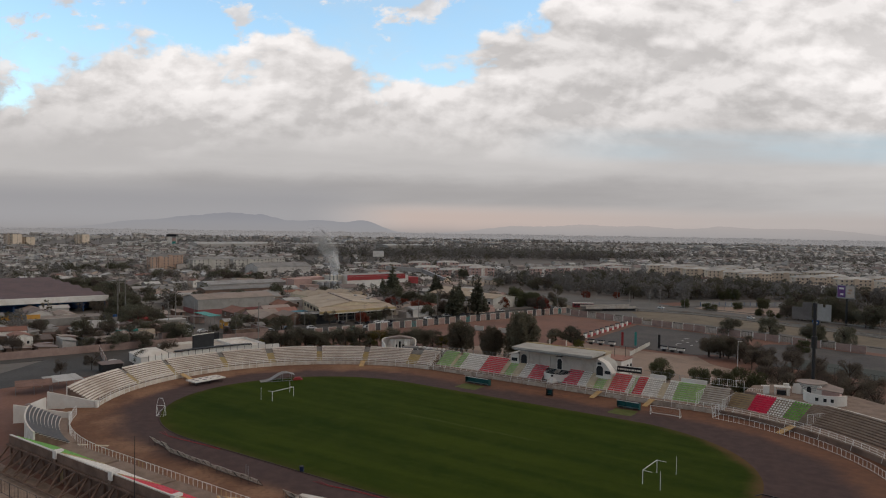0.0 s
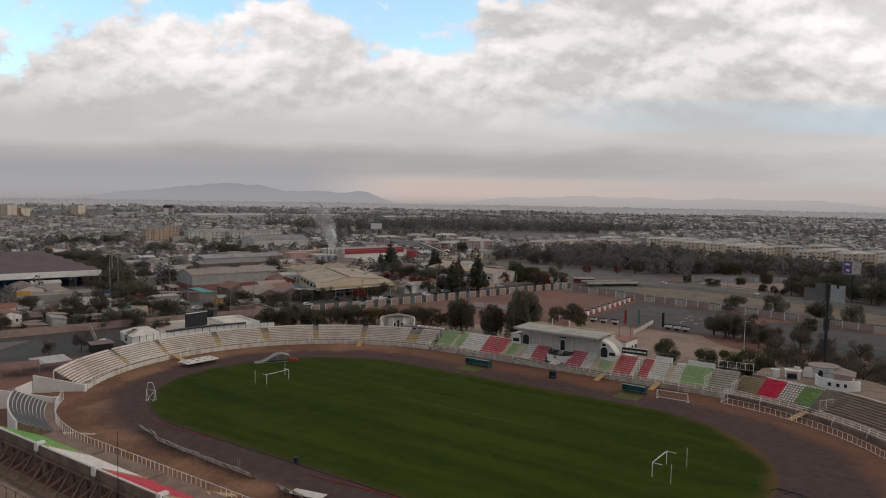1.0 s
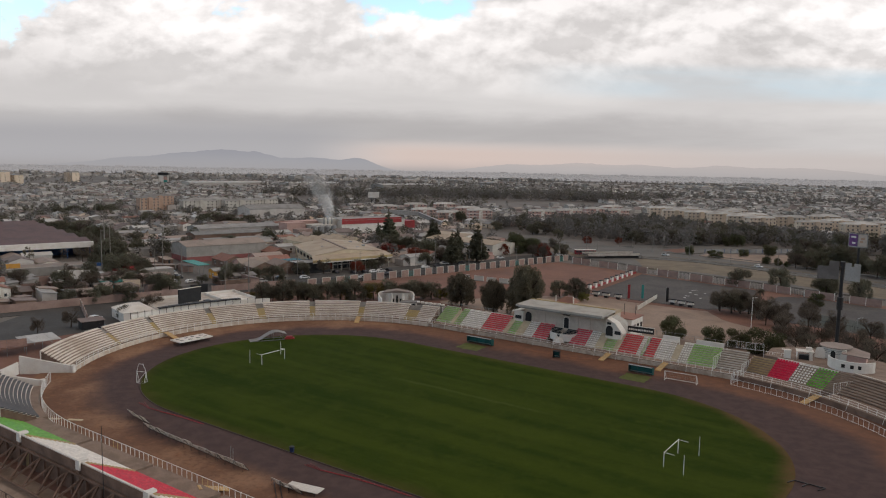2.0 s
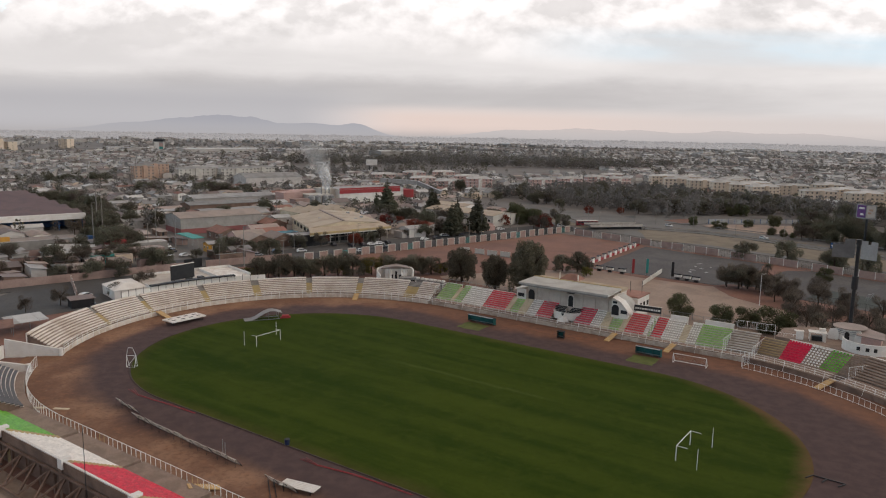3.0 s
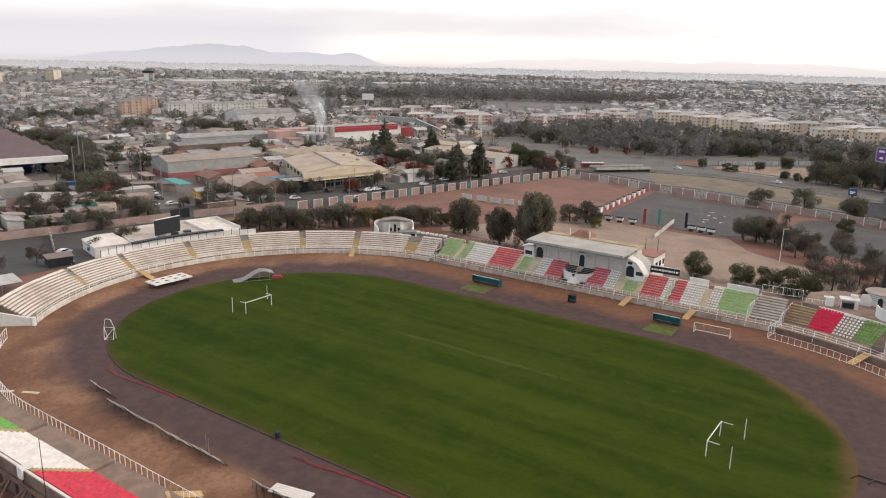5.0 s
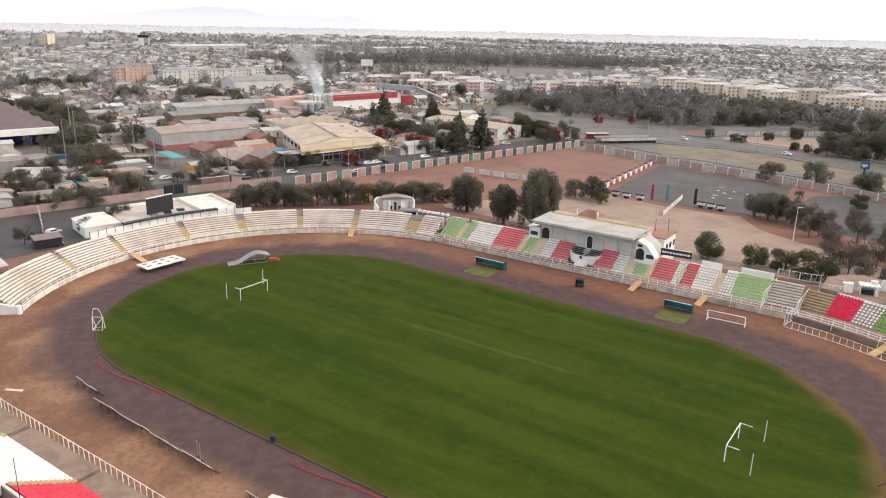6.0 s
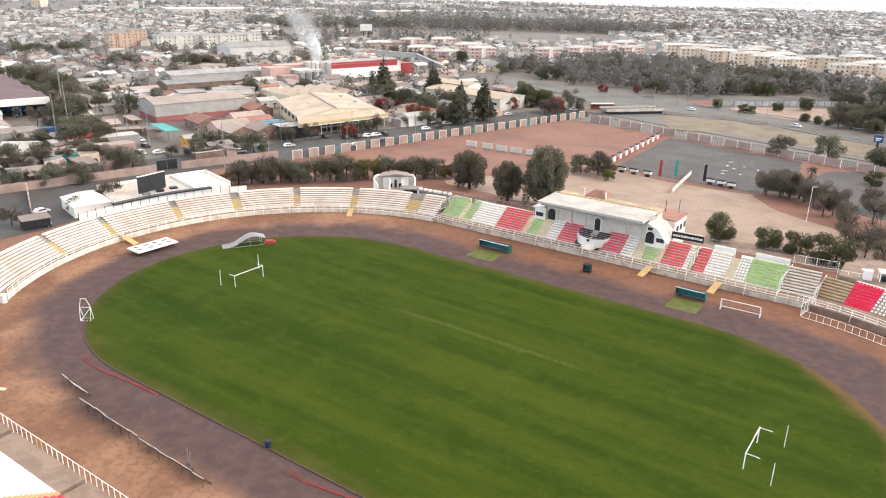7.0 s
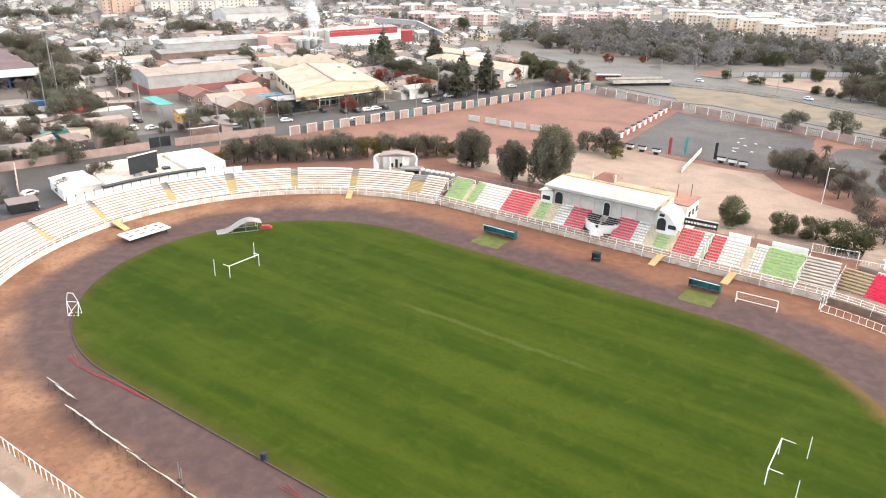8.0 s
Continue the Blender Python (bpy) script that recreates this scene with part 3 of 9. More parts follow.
# ---- terraces ----
def terrace(stations, r0, z0, rows, tread, rise, label, group, wall_r, wall_z=0.0, bench=True, tread_mat=TREAD, bench_mat=BENCH, back=True, category="terrace", inset=0.22):
    """Stepped rows on a solid base, with a low front wall and raised bench strips."""
    mid = stations[len(stations) // 2]
    x, y, _ = oval(mid, r0)
    top = thing("terrace_block", (x, y, 0), 0, label, category, group)
    bm = bmesh.new()
    sweep(bm, stations, [(wall_r, -0.3), (wall_r, z0 - 0.06), (r0 - 0.004, z0 - 0.06), (r0 - 0.004, -0.3)])
    part("walkway", bm, WALK, top, world_space=True)
    bm = bmesh.new()
    prof = [(r0, -0.3)]
    for k in range(rows):
        prof += [(r0 + k * tread, z0 + (k + 0.15) * rise), (r0 + (k + 1) * tread, z0 + (k + 0.15) * rise)]
    r1 = r0 + rows * tread
    prof += [(r1, -0.3)]
    sweep(bm, stations, prof)
    k = len(prof)
    for i, f in enumerate(bm.faces):
        f.material_index = int(i % k >= k - 2 or i >= k * (len(stations) - 1))
    part("steps", bm, (tread_mat, BROWN_CONCRETE), top, world_space=True)
    if bench:
        for k in range(rows):
            bm = bmesh.new()
            z = z0 + (k + 0.15) * rise
            a, b = r0 + k * tread + inset, r0 + (k + 1) * tread + 0.02
            sweep(bm, stations, [(a, z + rise * 0.28), (a, z + rise * 0.86), (b, z + rise * 0.86), (b, z + rise * 0.28)])
            part("bench", bm, bench_mat, top, world_space=True)
    if back:
        zt = z0 + rows * rise
        bm = bmesh.new()
        sweep(bm, stations, [(r1 + 0.004, -0.3), (r1 + 0.004, zt + 0.08), (r1 + 0.30, zt + 0.08), (r1 + 0.30, -0.3)])
        part("back_wall", bm, WHITE, top, "white rendered back wall", True)
    return top


def railing(name, stations, r, z, height, label, group, posts=2, bars=2, thick=0.07, mid=0.5, material=STEEL_WHITE, yellow=(), stays=0):
    """Posts at every station and rails between."""
    pts = [Vector((*oval(u, r)[:2], z)) for u in stations]
    c = pts[len(pts) // 2]
    top = thing(name, c, 0, label, "railing", group)
    up = Vector((0, 0, height))
    for i, p in enumerate(pts):
        if i % posts == 0:
            bm = bmesh.new()
            rod(bm, p - c, p - c + up, thick * 0.75, sides=6)
            part("post", bm, YELLOW if i in yellow else material, top)
    if stays:
        for i in range(0, len(pts), stays):
            out = Vector((*oval(stations[i], r - 0.7)[:2], z - 1.0))
            bm = bmesh.new()
            rod(bm, out - c, pts[i] - c + up, thick * 0.6, sides=5)
            part("stay", bm, material, top)
    for k in range(bars):
        h = height * (1 - k * mid)
        bm = bmesh.new()
        lo, hi = z + h - thick / 2, z + h + thick / 2
        sweep(bm, stations, [(r - thick / 2, lo), (r - thick / 2, hi), (r + thick / 2, hi), (r + thick / 2, lo)])
        part("rail", bm, material, top, world_space=True)
    return top


def stair(stations, r0, r1, z0, z1, steps, material, label, side=None):
    mid = stations[len(stations) // 2]
    x, y, _ = oval(mid, r0)
    top = thing("aisle_stair", (x, y, 0), 0, label, "stair", "aisle stairs")
    bm = bmesh.new()
    t, h = (r1 - r0) / steps, (z1 - z0) / steps
    prof = [(r0, -0.3)]
    for k in range(steps):
        prof += [(r0 + k * t, z0 + (k + 1) * h), (r0 + (k + 1) * t, z0 + (k + 1) * h)]
    prof.append((r1, -0.3))
    sweep(bm, stations, prof)
    part("steps", bm, material, top, world_space=True)
    return top


LW, LR0, LZ0, LTREAD, LRISE, LROWS = 54.6, 55.9, 1.0, 0.66, 0.415, 9
GAPS = [(102.4, 106.2), (119.9, 121.7), (135.1, 136.8), (150.4, 152.6), (165.8, 167.5), (183.6, 185.0), (198.2, 199.5)]
edges = [(97.0, GAPS[0][0])] + [(a[1], b[0]) for a, b in zip(GAPS, GAPS[1:])] + [(GAPS[-1][1], 222.0)]
for a, b in edges:
    terrace(run("L", a, b, 1.2), LR0, LZ0, LROWS, LTREAD, LRISE, "curved concrete terrace with worn white bench rows", "curved terraces", LW)
for a, b in GAPS:
    stair(run("L", a, b, 1.0), LR0, LR0 + 4.2, LZ0, LZ0 + 2.3, 10, YELLOW, "yellow-painted aisle stair between bench rows")
    stair(run("L", a, b, 1.0), LR0 + 4.2, LR0 + 6.6, LZ0 + 2.3, LZ0 + 3.4, 4, CONCRETE, "grey concrete head of an aisle between terraces")
railing("terrace_railing", run("L", 95.0, 222.0, 1.2), LW - 0.34, -0.1, 2.3, "white steel railing along the curved terrace front", "front railings", 2, 3, 0.085, 0.24)


def front_wall(stations, r, z, material, label):
    bm = bmesh.new()
    sweep(bm, stations, [(r - 0.22, -0.3), (r - 0.22, z), (r - 0.004, z), (r - 0.004, -0.3)])
    tagged(part("front_wall", bm, material), label, "wall", "", "structure")


front_wall(run("L", 97.0, 222.0, 1.2), LW, LZ0 + 0.12, CREAM_WALL, "low cream wall along the foot of the curved terraces")
front_wall(run("x", -43.2, 47.4, 2.0), LW + 0.02, 1.0, STAINED_WALL, "low stained concrete wall before the seats")
front_wall(run("R", 84.0, -20.0, 1.2), 54.8, 1.1, BROWN_CONCRETE, "low brown concrete wall round the bend")
front_wall(run("n", -36.5, 37.0, 2.0), 55.6, 0.25, CONCRETE, "low kerb wall before the near stand")
front_wall(run("N", 234.0, 270.0, 1.2), 55.8, 0.25, CONCRETE, "low kerb wall round the bend")


# seats of the far straight
SR0, SZ0, STREAD, SRISE, SROWS = 57.2, 1.25, 0.68, 0.42, 9


def seat_mesh():
    """One moulded bucket seat: pan, back and lip."""
    verts, faces = [], []
    outline = ((-0.21, 0.0), (0.21, 0.0))
    prof = ((0.02, 0.30), (0.33, 0.27), (0.38, 0.36), (0.42, 0.50), (0.46, 0.50), (0.42, 0.34), (0.37, 0.21), (0.02, 0.24))
    for x, _ in outline:
        for r, z in prof:
            verts.append((x, r, z))
    k = len(prof)
    for i in range(k):
        j = (i + 1) % k
        faces.append((i, j, k + j, k + i))
    faces += [tuple(range(k))[::-1], tuple(range(k, 2 * k))]
    return np.array(verts), faces


SEAT_V, SEAT_F = seat_mesh()


def seat_rows(stations_fn, n_cols, r0, z0, rows, tread, rise, material, parent, deep=1.0):
    """Seats standing on the steps, in even columns."""
    verts, faces = [], []
    for k in range(rows):
        for c in range(n_cols):
            x, y, a = oval(stations_fn((c + 0.5) / n_cols), r0 + k * tread + (0.12 if deep == 1.0 else 0.02))
            ca, sa = math.cos(a), math.sin(a)
            base = len(verts)
            for vx, vr, vz in SEAT_V:
                verts.append((x - sa * vx + ca * vr * deep, y + ca * vx + sa * vr * deep, z0 + (k + 0.15) * rise + vz - 0.16))
            faces += [tuple(base + i for i in f) for f in SEAT_F]
    ob = raw("seating", verts, faces, material)
    ob.parent = parent
    ob.matrix_parent_inverse = parent.matrix_basis.inverted()
    tagged(ob, kind="stuff")


def seat_block(kind, a, b, material, colour, group, r0=SR0, z0=SZ0, rows=SROWS, tread=STREAD, rise=SRISE, wall_r=None, gap=0.50, step=2.0, tread_mat=PALE_CONCRETE, back=True, deep=1.0):
    span = abs(b - a) if kind in "xn" else abs(radians(b - a)) * (r0 + 3)
    st = run(kind, a, b, step)
    top = terrace(st, r0, z0, rows, tread, rise, "concrete seating block with rows of %s plastic seats" % colour, group, wall_r or LW + 0.2, 0, False, tread_mat, BENCH, back, "seating")
    seat_rows(lambda f: (kind, a + (b - a) * f), max(1, int(span / gap)), r0, z0, rows, tread, rise, material, top, deep)
    return top


SEATS = [(-42.6, -37.2, SEAT_PALE, "faded green"), (-36.0, -33.6, SEAT_PALE, "faded green"), (-33.6, -26.2, SEAT_WHITE, "white"), (-26.2, -18.7, SEAT_RED, "red"),
         (-17.2, -14.6, SEAT_PALE, "faded green"), (-12.2, -9.2, SEAT_WHITE, "white"), (-9.2, -4.6, SEAT_RED, "red"), (2.2, 6.8, SEAT_RED, "red"),
         (6.8, 9.6, SEAT_WHITE, "white"), (11.8, 14.7, SEAT_PALE, "faded green"), (16.1, 21.0, SEAT_RED, "red"), (21.0, 22.0, SEAT_WHITE, "white"),
         (22.0, 22.9, SEAT_PALE, "faded green"), (23.1, 25.6, SEAT_RED, "red"), (25.6, 30.0, SEAT_WHITE, "white"), (31.6, 34.0, SEAT_WHITE, "white"), (34.0, 41.0, SEAT_PALE, "faded green")]
for a, b, mat, colour in SEATS:
    under = -17.5 < a < 15.0
    seat_block("x", a, b, mat, colour, "far seating", rows=8 if under and -13 < a < 9.6 else 7 if under else SROWS, back=not under)
AISLES = [(-37.2, -36.0), (-18.7, -17.2), (-14.6, -12.2), (9.6, 11.8), (14.7, 16.1), (30.0, 31.6)]
for a, b in AISLES:
    stair(run("x", a, b, 1.0), SR0, SR0 + 5.2, SZ0, SZ0 + 3.2, 12, BEIGE, "beige-painted concrete aisle stair between seats")
terrace(run("x", 41.2, 47.4, 2.0), SR0, SZ0, SROWS, STREAD, SRISE, "bare concrete terrace without seats", "bare terraces", LW + 0.2, 0, True, TREAD, PALE_CONCRETE, False)
# walkway slab in front of the seats
bm = bmesh.new()
sweep(bm, run("x", -42.6, 47.4, 2.0), [(LW + 0.02, -0.3), (LW + 0.02, SZ0 - 0.1), (SR0 + 0.02, SZ0 - 0.1), (SR0 + 0.02, -0.3)])
tagged(part("walkway", bm, WALK), "brown concrete walkway before the seats", "walkway", "", "structure")
railing("seat_railing", run("x", -43.0, 47.0, 2.0), LW + 0.1, SZ0 - 0.25, 1.45, "white steel railing before the seats", "front railings", 1, 3, 0.07, 0.42, stays=3)

# the right-hand bend
RR0, RW = 59.6, 54.8
seat_block("R", 78.4, 74.0, SEAT_RED, "red", "bend seating", r0=RR0, rows=8, wall_r=RW, step=1.2, gap=0.55, tread_mat=SEAT_RED)
seat_block("R", 74.0, 70.2, SEAT_WHITE, "white", "bend seating", r0=RR0, rows=8, wall_r=RW, step=1.2, gap=0.60, tread_mat=TREAD)
seat_block("R", 70.2, 66.4, SEAT_GREEN, "green", "bend seating", r0=RR0, rows=8, wall_r=RW, step=1.2, gap=0.60, tread_mat=TREAD)
terrace(run("R", 83.0, 78.4, 1.2), RR0, SZ0, 7, STREAD, SRISE, "terrace with yellowed wooden benches", "bare terraces", RW, 0, True, TREAD, OLD_BENCH, False)
terrace(run("R", 63.8, -20.0, 1.2), RR0, SZ0, 9, STREAD, SRISE, "bare brown concrete terrace in the bend", "bare terraces", RW, 0, True, BROWN_CONCRETE, TREAD, True)
stair(run("R", 66.4, 63.8, 1.0), RR0, RR0 + 6.0, SZ0, SZ0 + 3.4, 12, WALK, "worn concrete aisle stair in the bend")
railing("bend_railing", run("R", 84.0, -20.0, 2.2), RW + 0.1, SZ0, 1.2, "white steel railing along the bend", "front railings", 1, 3, 0.07, 0.42, stays=4)
railing("track_fence", run("R", 82.5, -20.0, 1.4), 50.0, 0.0, 1.5, "low white mesh fence on steel posts beside the track", "track fences", 1, 2, 0.055, 0.9)

# the near stand
NR0, NZ0 = 59.0, 1.2
NEAR = [(-48.5, -31.2, SEAT_GREEN, "green"), (-30.2, -13.6, SEAT_WHITE, "white"), (-12.8, 3.0, SEAT_RED, "red"), (4.0, 20.0, SEAT_WHITE, "white"), (21, 37, SEAT_GREEN, "green")]
for a, b, mat, colour in NEAR:
    seat_block("n", a, b, mat, colour, "near seating", r0=NR0, z0=NZ0, rows=10, tread=0.76, rise=0.38, wall_r=55.6, gap=0.48, back=False, tread_mat=ROOF_PALE if mat is SEAT_WHITE else mat, deep=1.55)
for a, b in ((-31.2, -30.2), (-13.6, -12.8), (3.0, 4.0), (20, 21)):
    stair(run("n", a, b, 1.0), NR0, NR0 + 7.6, NZ0, NZ0 + 3.8, 14, YELLOW, "yellow-edged aisle stair of the near stand")
railing("near_fence", run("n", -36.5, 37.0, 1.25), 55.3, 0.0, 2.2, "tall white steel fence with yellow gate posts before the stand", "track fences", 1, 2, 0.07, 0.92, yellow=(9, 10, 28, 29))
terrace(run("N", 236.0, 258.0, 1.2), 57.2, NZ0, 9, 0.70, 0.36, "curved terrace with dark risers and white edges", "curved terraces", 55.8, 0, True, WHITE, DARK_BENCH, True, inset=0.13)
railing("bend_fence", run("N", 229.0, 270.0, 1.3), 55.3, 0.0, 2.2, "tall white steel fence round the bend", "track fences", 1, 2, 0.07, 0.92)


# ---- town buildings ----
def gable(bm, w, d, h, pitch, slot=0):
    prof = [(-d / 2, 0), (d / 2, 0), (d / 2, h), (0, h + pitch), (-d / 2, h)]
    hexa(bm, [(-w / 2, a, b) for a, b in prof], [(w / 2, a, b) for a, b in prof], slot)


def gable_roof(bm, w, d, h, pitch, eave=0.4, thick=0.18, slot=0):
    s = pitch / (d / 2)
    e = d / 2 + eave
    lo, hi = h - eave * s + 0.02, h + pitch + 0.02
    prof = [(-e, lo), (0, hi), (e, lo), (e, lo + thick), (0, hi + thick), (-e, lo + thick)]
    hexa(bm, [(-w / 2 - eave, a, b) for a, b in prof], [(w / 2 + eave, a, b) for a, b in prof], slot)


def framed(bm):
    bmesh.ops.recalc_face_normals(bm, faces=bm.faces)
    return bm


def pane_mesh(w, h):
    """A window: frame proud of the wall, pane set back in it."""
    bm = bmesh.new()
    for x0, x1, z0, z1 in ((-w / 2, w / 2, -h / 2, -h / 2 + 0.1), (-w / 2, w / 2, h / 2 - 0.1, h / 2), (-w / 2, -w / 2 + 0.1, -h / 2 + 0.1, h / 2 - 0.1), (w / 2 - 0.1, w / 2, -h / 2 + 0.1, h / 2 - 0.1)):
        box(bm, x0, x1, -0.07, 0.0, z0, z1, 0)
    box(bm, -w / 2 + 0.1, w / 2 - 0.1, -0.03, 0.0, -h / 2 + 0.1, h / 2 - 0.1, 1)
    me = bpy.data.meshes.new("window")
    bm.to_mesh(me)
    bm.free()
    me.materials.append(WHITE)
    me.materials.append(GLASS)
    return me


WINDOWS = {}


def window(parent, x, y, z, turn, w, h):
    """A window with its outer face towards -y before turning."""
    key = (round(w, 2), round(h, 2))
    if key not in WINDOWS:
        WINDOWS[key] = pane_mesh(*key)
    ob = new("window", WINDOWS[key])
    ob.parent = parent
    ob.matrix_basis = pose(x, y, z, 0, 0, turn)
    return ob


def block(name, x, y, turn, w, d, h, wall, roof, label, category="building", pitch=1.2, eave=0.4, sills=0, floors=1, band=None, door=False):
    """A gabled building, ridge along its length w, with windows along both long sides."""
    top = thing(name, (x, y, -0.3), turn, label, category)
    bm = bmesh.new()
    gable(bm, w, d, h, pitch)
    part("wall", framed(bm), wall, top)
    bm = bmesh.new()
    gable_roof(bm, w, d, h, pitch, eave)
    part("roof", framed(bm), roof, top)
    if band:
        bm = bmesh.new()
        box(bm, -w / 2 - 0.05, w / 2 + 0.05, -d / 2 - 0.05, d / 2 + 0.05, 0, h * band[0])
        part("plinth", bm, band[1], top)
    if sills:
        for f in range(floors):
            z = h * (f + 0.55) / floors
            for k in range(sills):
                wx = -w / 2 + w * (k + 0.5) / sills
                window(top, wx, -d / 2 - 0.004, z, 0, min(1.8, w / sills * 0.55), min(1.4, h / floors * 0.45))
            for k in range(2):
                window(top, -w / 2 - 0.004, -d / 4 + d / 2 * k, z, -90, 1.1, 1.1)
                window(top, w / 2 + 0.004, -d / 4 + d / 2 * k, z, 90, 1.1, 1.1)
    if door:
        bm = bmesh.new()
        box(bm, w * 0.2, w * 0.2 + 1.0, -d / 2 - 0.06, -d / 2 - 0.004, 0, 2.1)
        part("door", bm, BROWN_CONCRETE, top)
    return top


def tcell(name, p, q, turn, w, d, h, wall, roof, label, category="building", pitch=1.2, **more):
    x, y, _ = town(p, q)
    return block(name, x, y, GRID + turn, w, d, h, wall, roof, label, category, pitch, **more)


def flat_house(name, p, q, w, d, h, wall, roof, label, category="building", lip=0.5):
    """A flat-roofed building with a parapet; w runs along the street."""
    x, y, _ = town(p, q)
    top = thing(name, (x, y, -0.3), GRID + 90, label, category)
    bm = bmesh.new()
    box(bm, -w / 2, w / 2, -d / 2, d / 2, 0, h)
    part("wall", bm, wall, top)
    bm = bmesh.new()
    box(bm, -w / 2 + 0.3, w / 2 - 0.3, -d / 2 + 0.3, d / 2 - 0.3, h + 0.004, h + 0.12)
    part("roof", bm, roof, top)
    for a, b, c, e in ((-w / 2, w / 2, -d / 2, -d / 2 + 0.25), (-w / 2, w / 2, d / 2 - 0.25, d / 2), (-w / 2, -w / 2 + 0.25, -d / 2 + 0.25, d / 2 - 0.25), (w / 2 - 0.25, w / 2, -d / 2 + 0.25, d / 2 - 0.25)):
        bm = bmesh.new()
        box(bm, a, b, c, e, h + 0.002, h + lip)
        part("parapet", bm, wall, top)
    return top


# store with its glazed street front; its sides stand askew to the street
def supermarket():
    fl, fr, br, bl = Vector((-36.5, -125)), Vector((-37.5, -86)), Vector((-90, -71)), Vector((-87, -109))
    x, y, _ = town(-62, -98)
    top = thing("supermarket", (x, y, -0.3), 0, "long low store with beige sheet roof and glazed street front", "store")

    def at(a, b, z):
        """a: from the left side to the right one; b: from the street to the rear."""
        v = fl.lerp(fr, a).lerp(bl.lerp(br, a), b)
        return town(v.x, v.y, z)

    def solid(name, a0, a1, b0, b1, z0, z1, material, label="", parent=None):
        bm = bmesh.new()
        ring = ((a0, b0), (a1, b0), (a1, b1), (a0, b1))
        hexa(bm, [at(a, b, z0) for a, b in ring], [at(a, b, z1) for a, b in ring])
        return part(name, framed(bm), material, parent or top, label, True)

    wall = solid("wall", 0.02, 0.98, 0.14, 0.99, -0.3, 6.2, BEIGE)
    for name, a0, a1 in (("left_slope", -0.02, 0.44), ("right_slope", 0.46, 1.02)):
        e, g = (6.2, 8.3) if a0 < 0.2 else (8.3, 6.2)
        bm = bmesh.new()
        hexa(bm, [at(a0, 0.10, e), at(a1, 0.10, g), at(a1, 1.0, g), at(a0, 1.0, e)], [at(a0, 0.10, e + 0.25), at(a1, 0.10, g + 0.25), at(a1, 1.0, g + 0.25), at(a0, 1.0, e + 0.25)])
        part(name, framed(bm), ROOF_BEIGE, top, "beige ribbed roof slope", True)
    for k in range(1, 4):
        b = 0.14 + 0.86 * k / 4
        for a0, a1, z0, z1 in ((-0.01, 0.43, 6.46, 8.56), (0.47, 1.01, 8.56, 6.46)):
            bm = bmesh.new()
            beam(bm, at(a0, b, z0), at(a1, b, z1), 0.2, 0.08)
            part("roof_seam", bm, ROOF_BEIGE, top, "", True)
    solid("ridge_vent", 0.435, 0.465, 0.11, 0.98, 8.3, 8.9, ROOF_RUST, "dark strip along the ridge")
    bm = bmesh.new()
    hexa(bm, [at(-0.06, -0.05, 5.2), at(1.05, -0.05, 5.2), at(1.03, 0.10, 6.1), at(-0.03, 0.10, 6.1)], [at(-0.06, -0.05, 5.4), at(1.05, -0.05, 5.4), at(1.03, 0.10, 6.5), at(-0.03, 0.10, 6.5)])
    part("canopy", framed(bm), ROOF_BEIGE, top, "beige sheet canopy over the shop front", True)
    bm = bmesh.new()
    hexa(bm, [at(0.0, 0.104, 6.1), at(1.0, 0.104, 6.1), at(0.45, 0.104, 8.2)], [at(0.0, 0.125, 6.1), at(1.0, 0.125, 6.1), at(0.45, 0.125, 8.2)])
    part("gable", framed(bm), BEIGE, top, "", True)
    solid("fascia", -0.065, 1.055, -0.062, -0.05, 4.5, 5.5, YELLOW, "ochre fascia board")
    solid("lower_fascia", -0.065, 1.055, -0.060, -0.051, 4.05, 4.5, WHITE_CLEAN, "white strip under the fascia")
    hall = solid("front_hall", 0.03, 0.97, 0.03, 0.138, -0.3, 5.0, WALL_MIX)
    solid("floor_slab", 0.02, 0.98, 0.012, 0.029, 2.1, 2.5, WALL_CREAM, "", hall)
    for k in range(14):
        a = 0.04 + 0.0665 * k
        solid("shop_window", a, a + 0.052, 0.022, 0.029, 0.3, 2.0, GLASS, "", hall)
        solid("upper_window", a, a + 0.052, 0.022, 0.029, 2.6, 3.9, GLASS, "", hall)
    for k in range(10):
        a = -0.02 + 0.115 * k
        bm = bmesh.new()
        rod(bm, at(a, -0.03, -0.3), at(a, -0.03, 5.1), 0.18)
        part("column", bm, WALL_CREAM, top, "", True)
    for k in range(5):
        solid("side_window", 0.012, 0.019, 0.22 + 0.15 * k, 0.29 + 0.15 * k, 3.2, 4.8, GLASS, "", wall)
    for a, b in ((0.7, 0.3), (0.85, 0.42), (0.25, 0.5), (0.3, 0.72), (0.8, 0.75)):
        z = 7.4 if a < 0.5 else 7.3
        solid("roof_vent", a, a + 0.04, b, b + 0.03, z - 0.6, z + 0.5, STEEL_GREY)


supermarket()
x, y, _ = town(-111, -78)
for k in range(5):
    block("sawtooth_hall", x + (k - 2) * 7.2 * -GS, y + (k - 2) * 7.2 * GC, GRID, 26, 7.0, 5.6, BEIGE, ROOF_BEIGE, "narrow hall of a beige sawtooth-roofed works", "hall", 1.6, 0.05)
tcell("warehouse", -106, -141, 90, 41, 20, 7.6, WALL_MIX, ROOF_RUST, "pale grey warehouse with rust-brown roof and red plinth", "warehouse", 1.8, band=(0.34, RED_PLINTH))
tcell("annex_hall", -160, -152, 90, 22, 10, 4.6, WHITE, ROOF_PALE, "pale flat workshop with ribbed roof", "workshop", 0.6, sills=8)
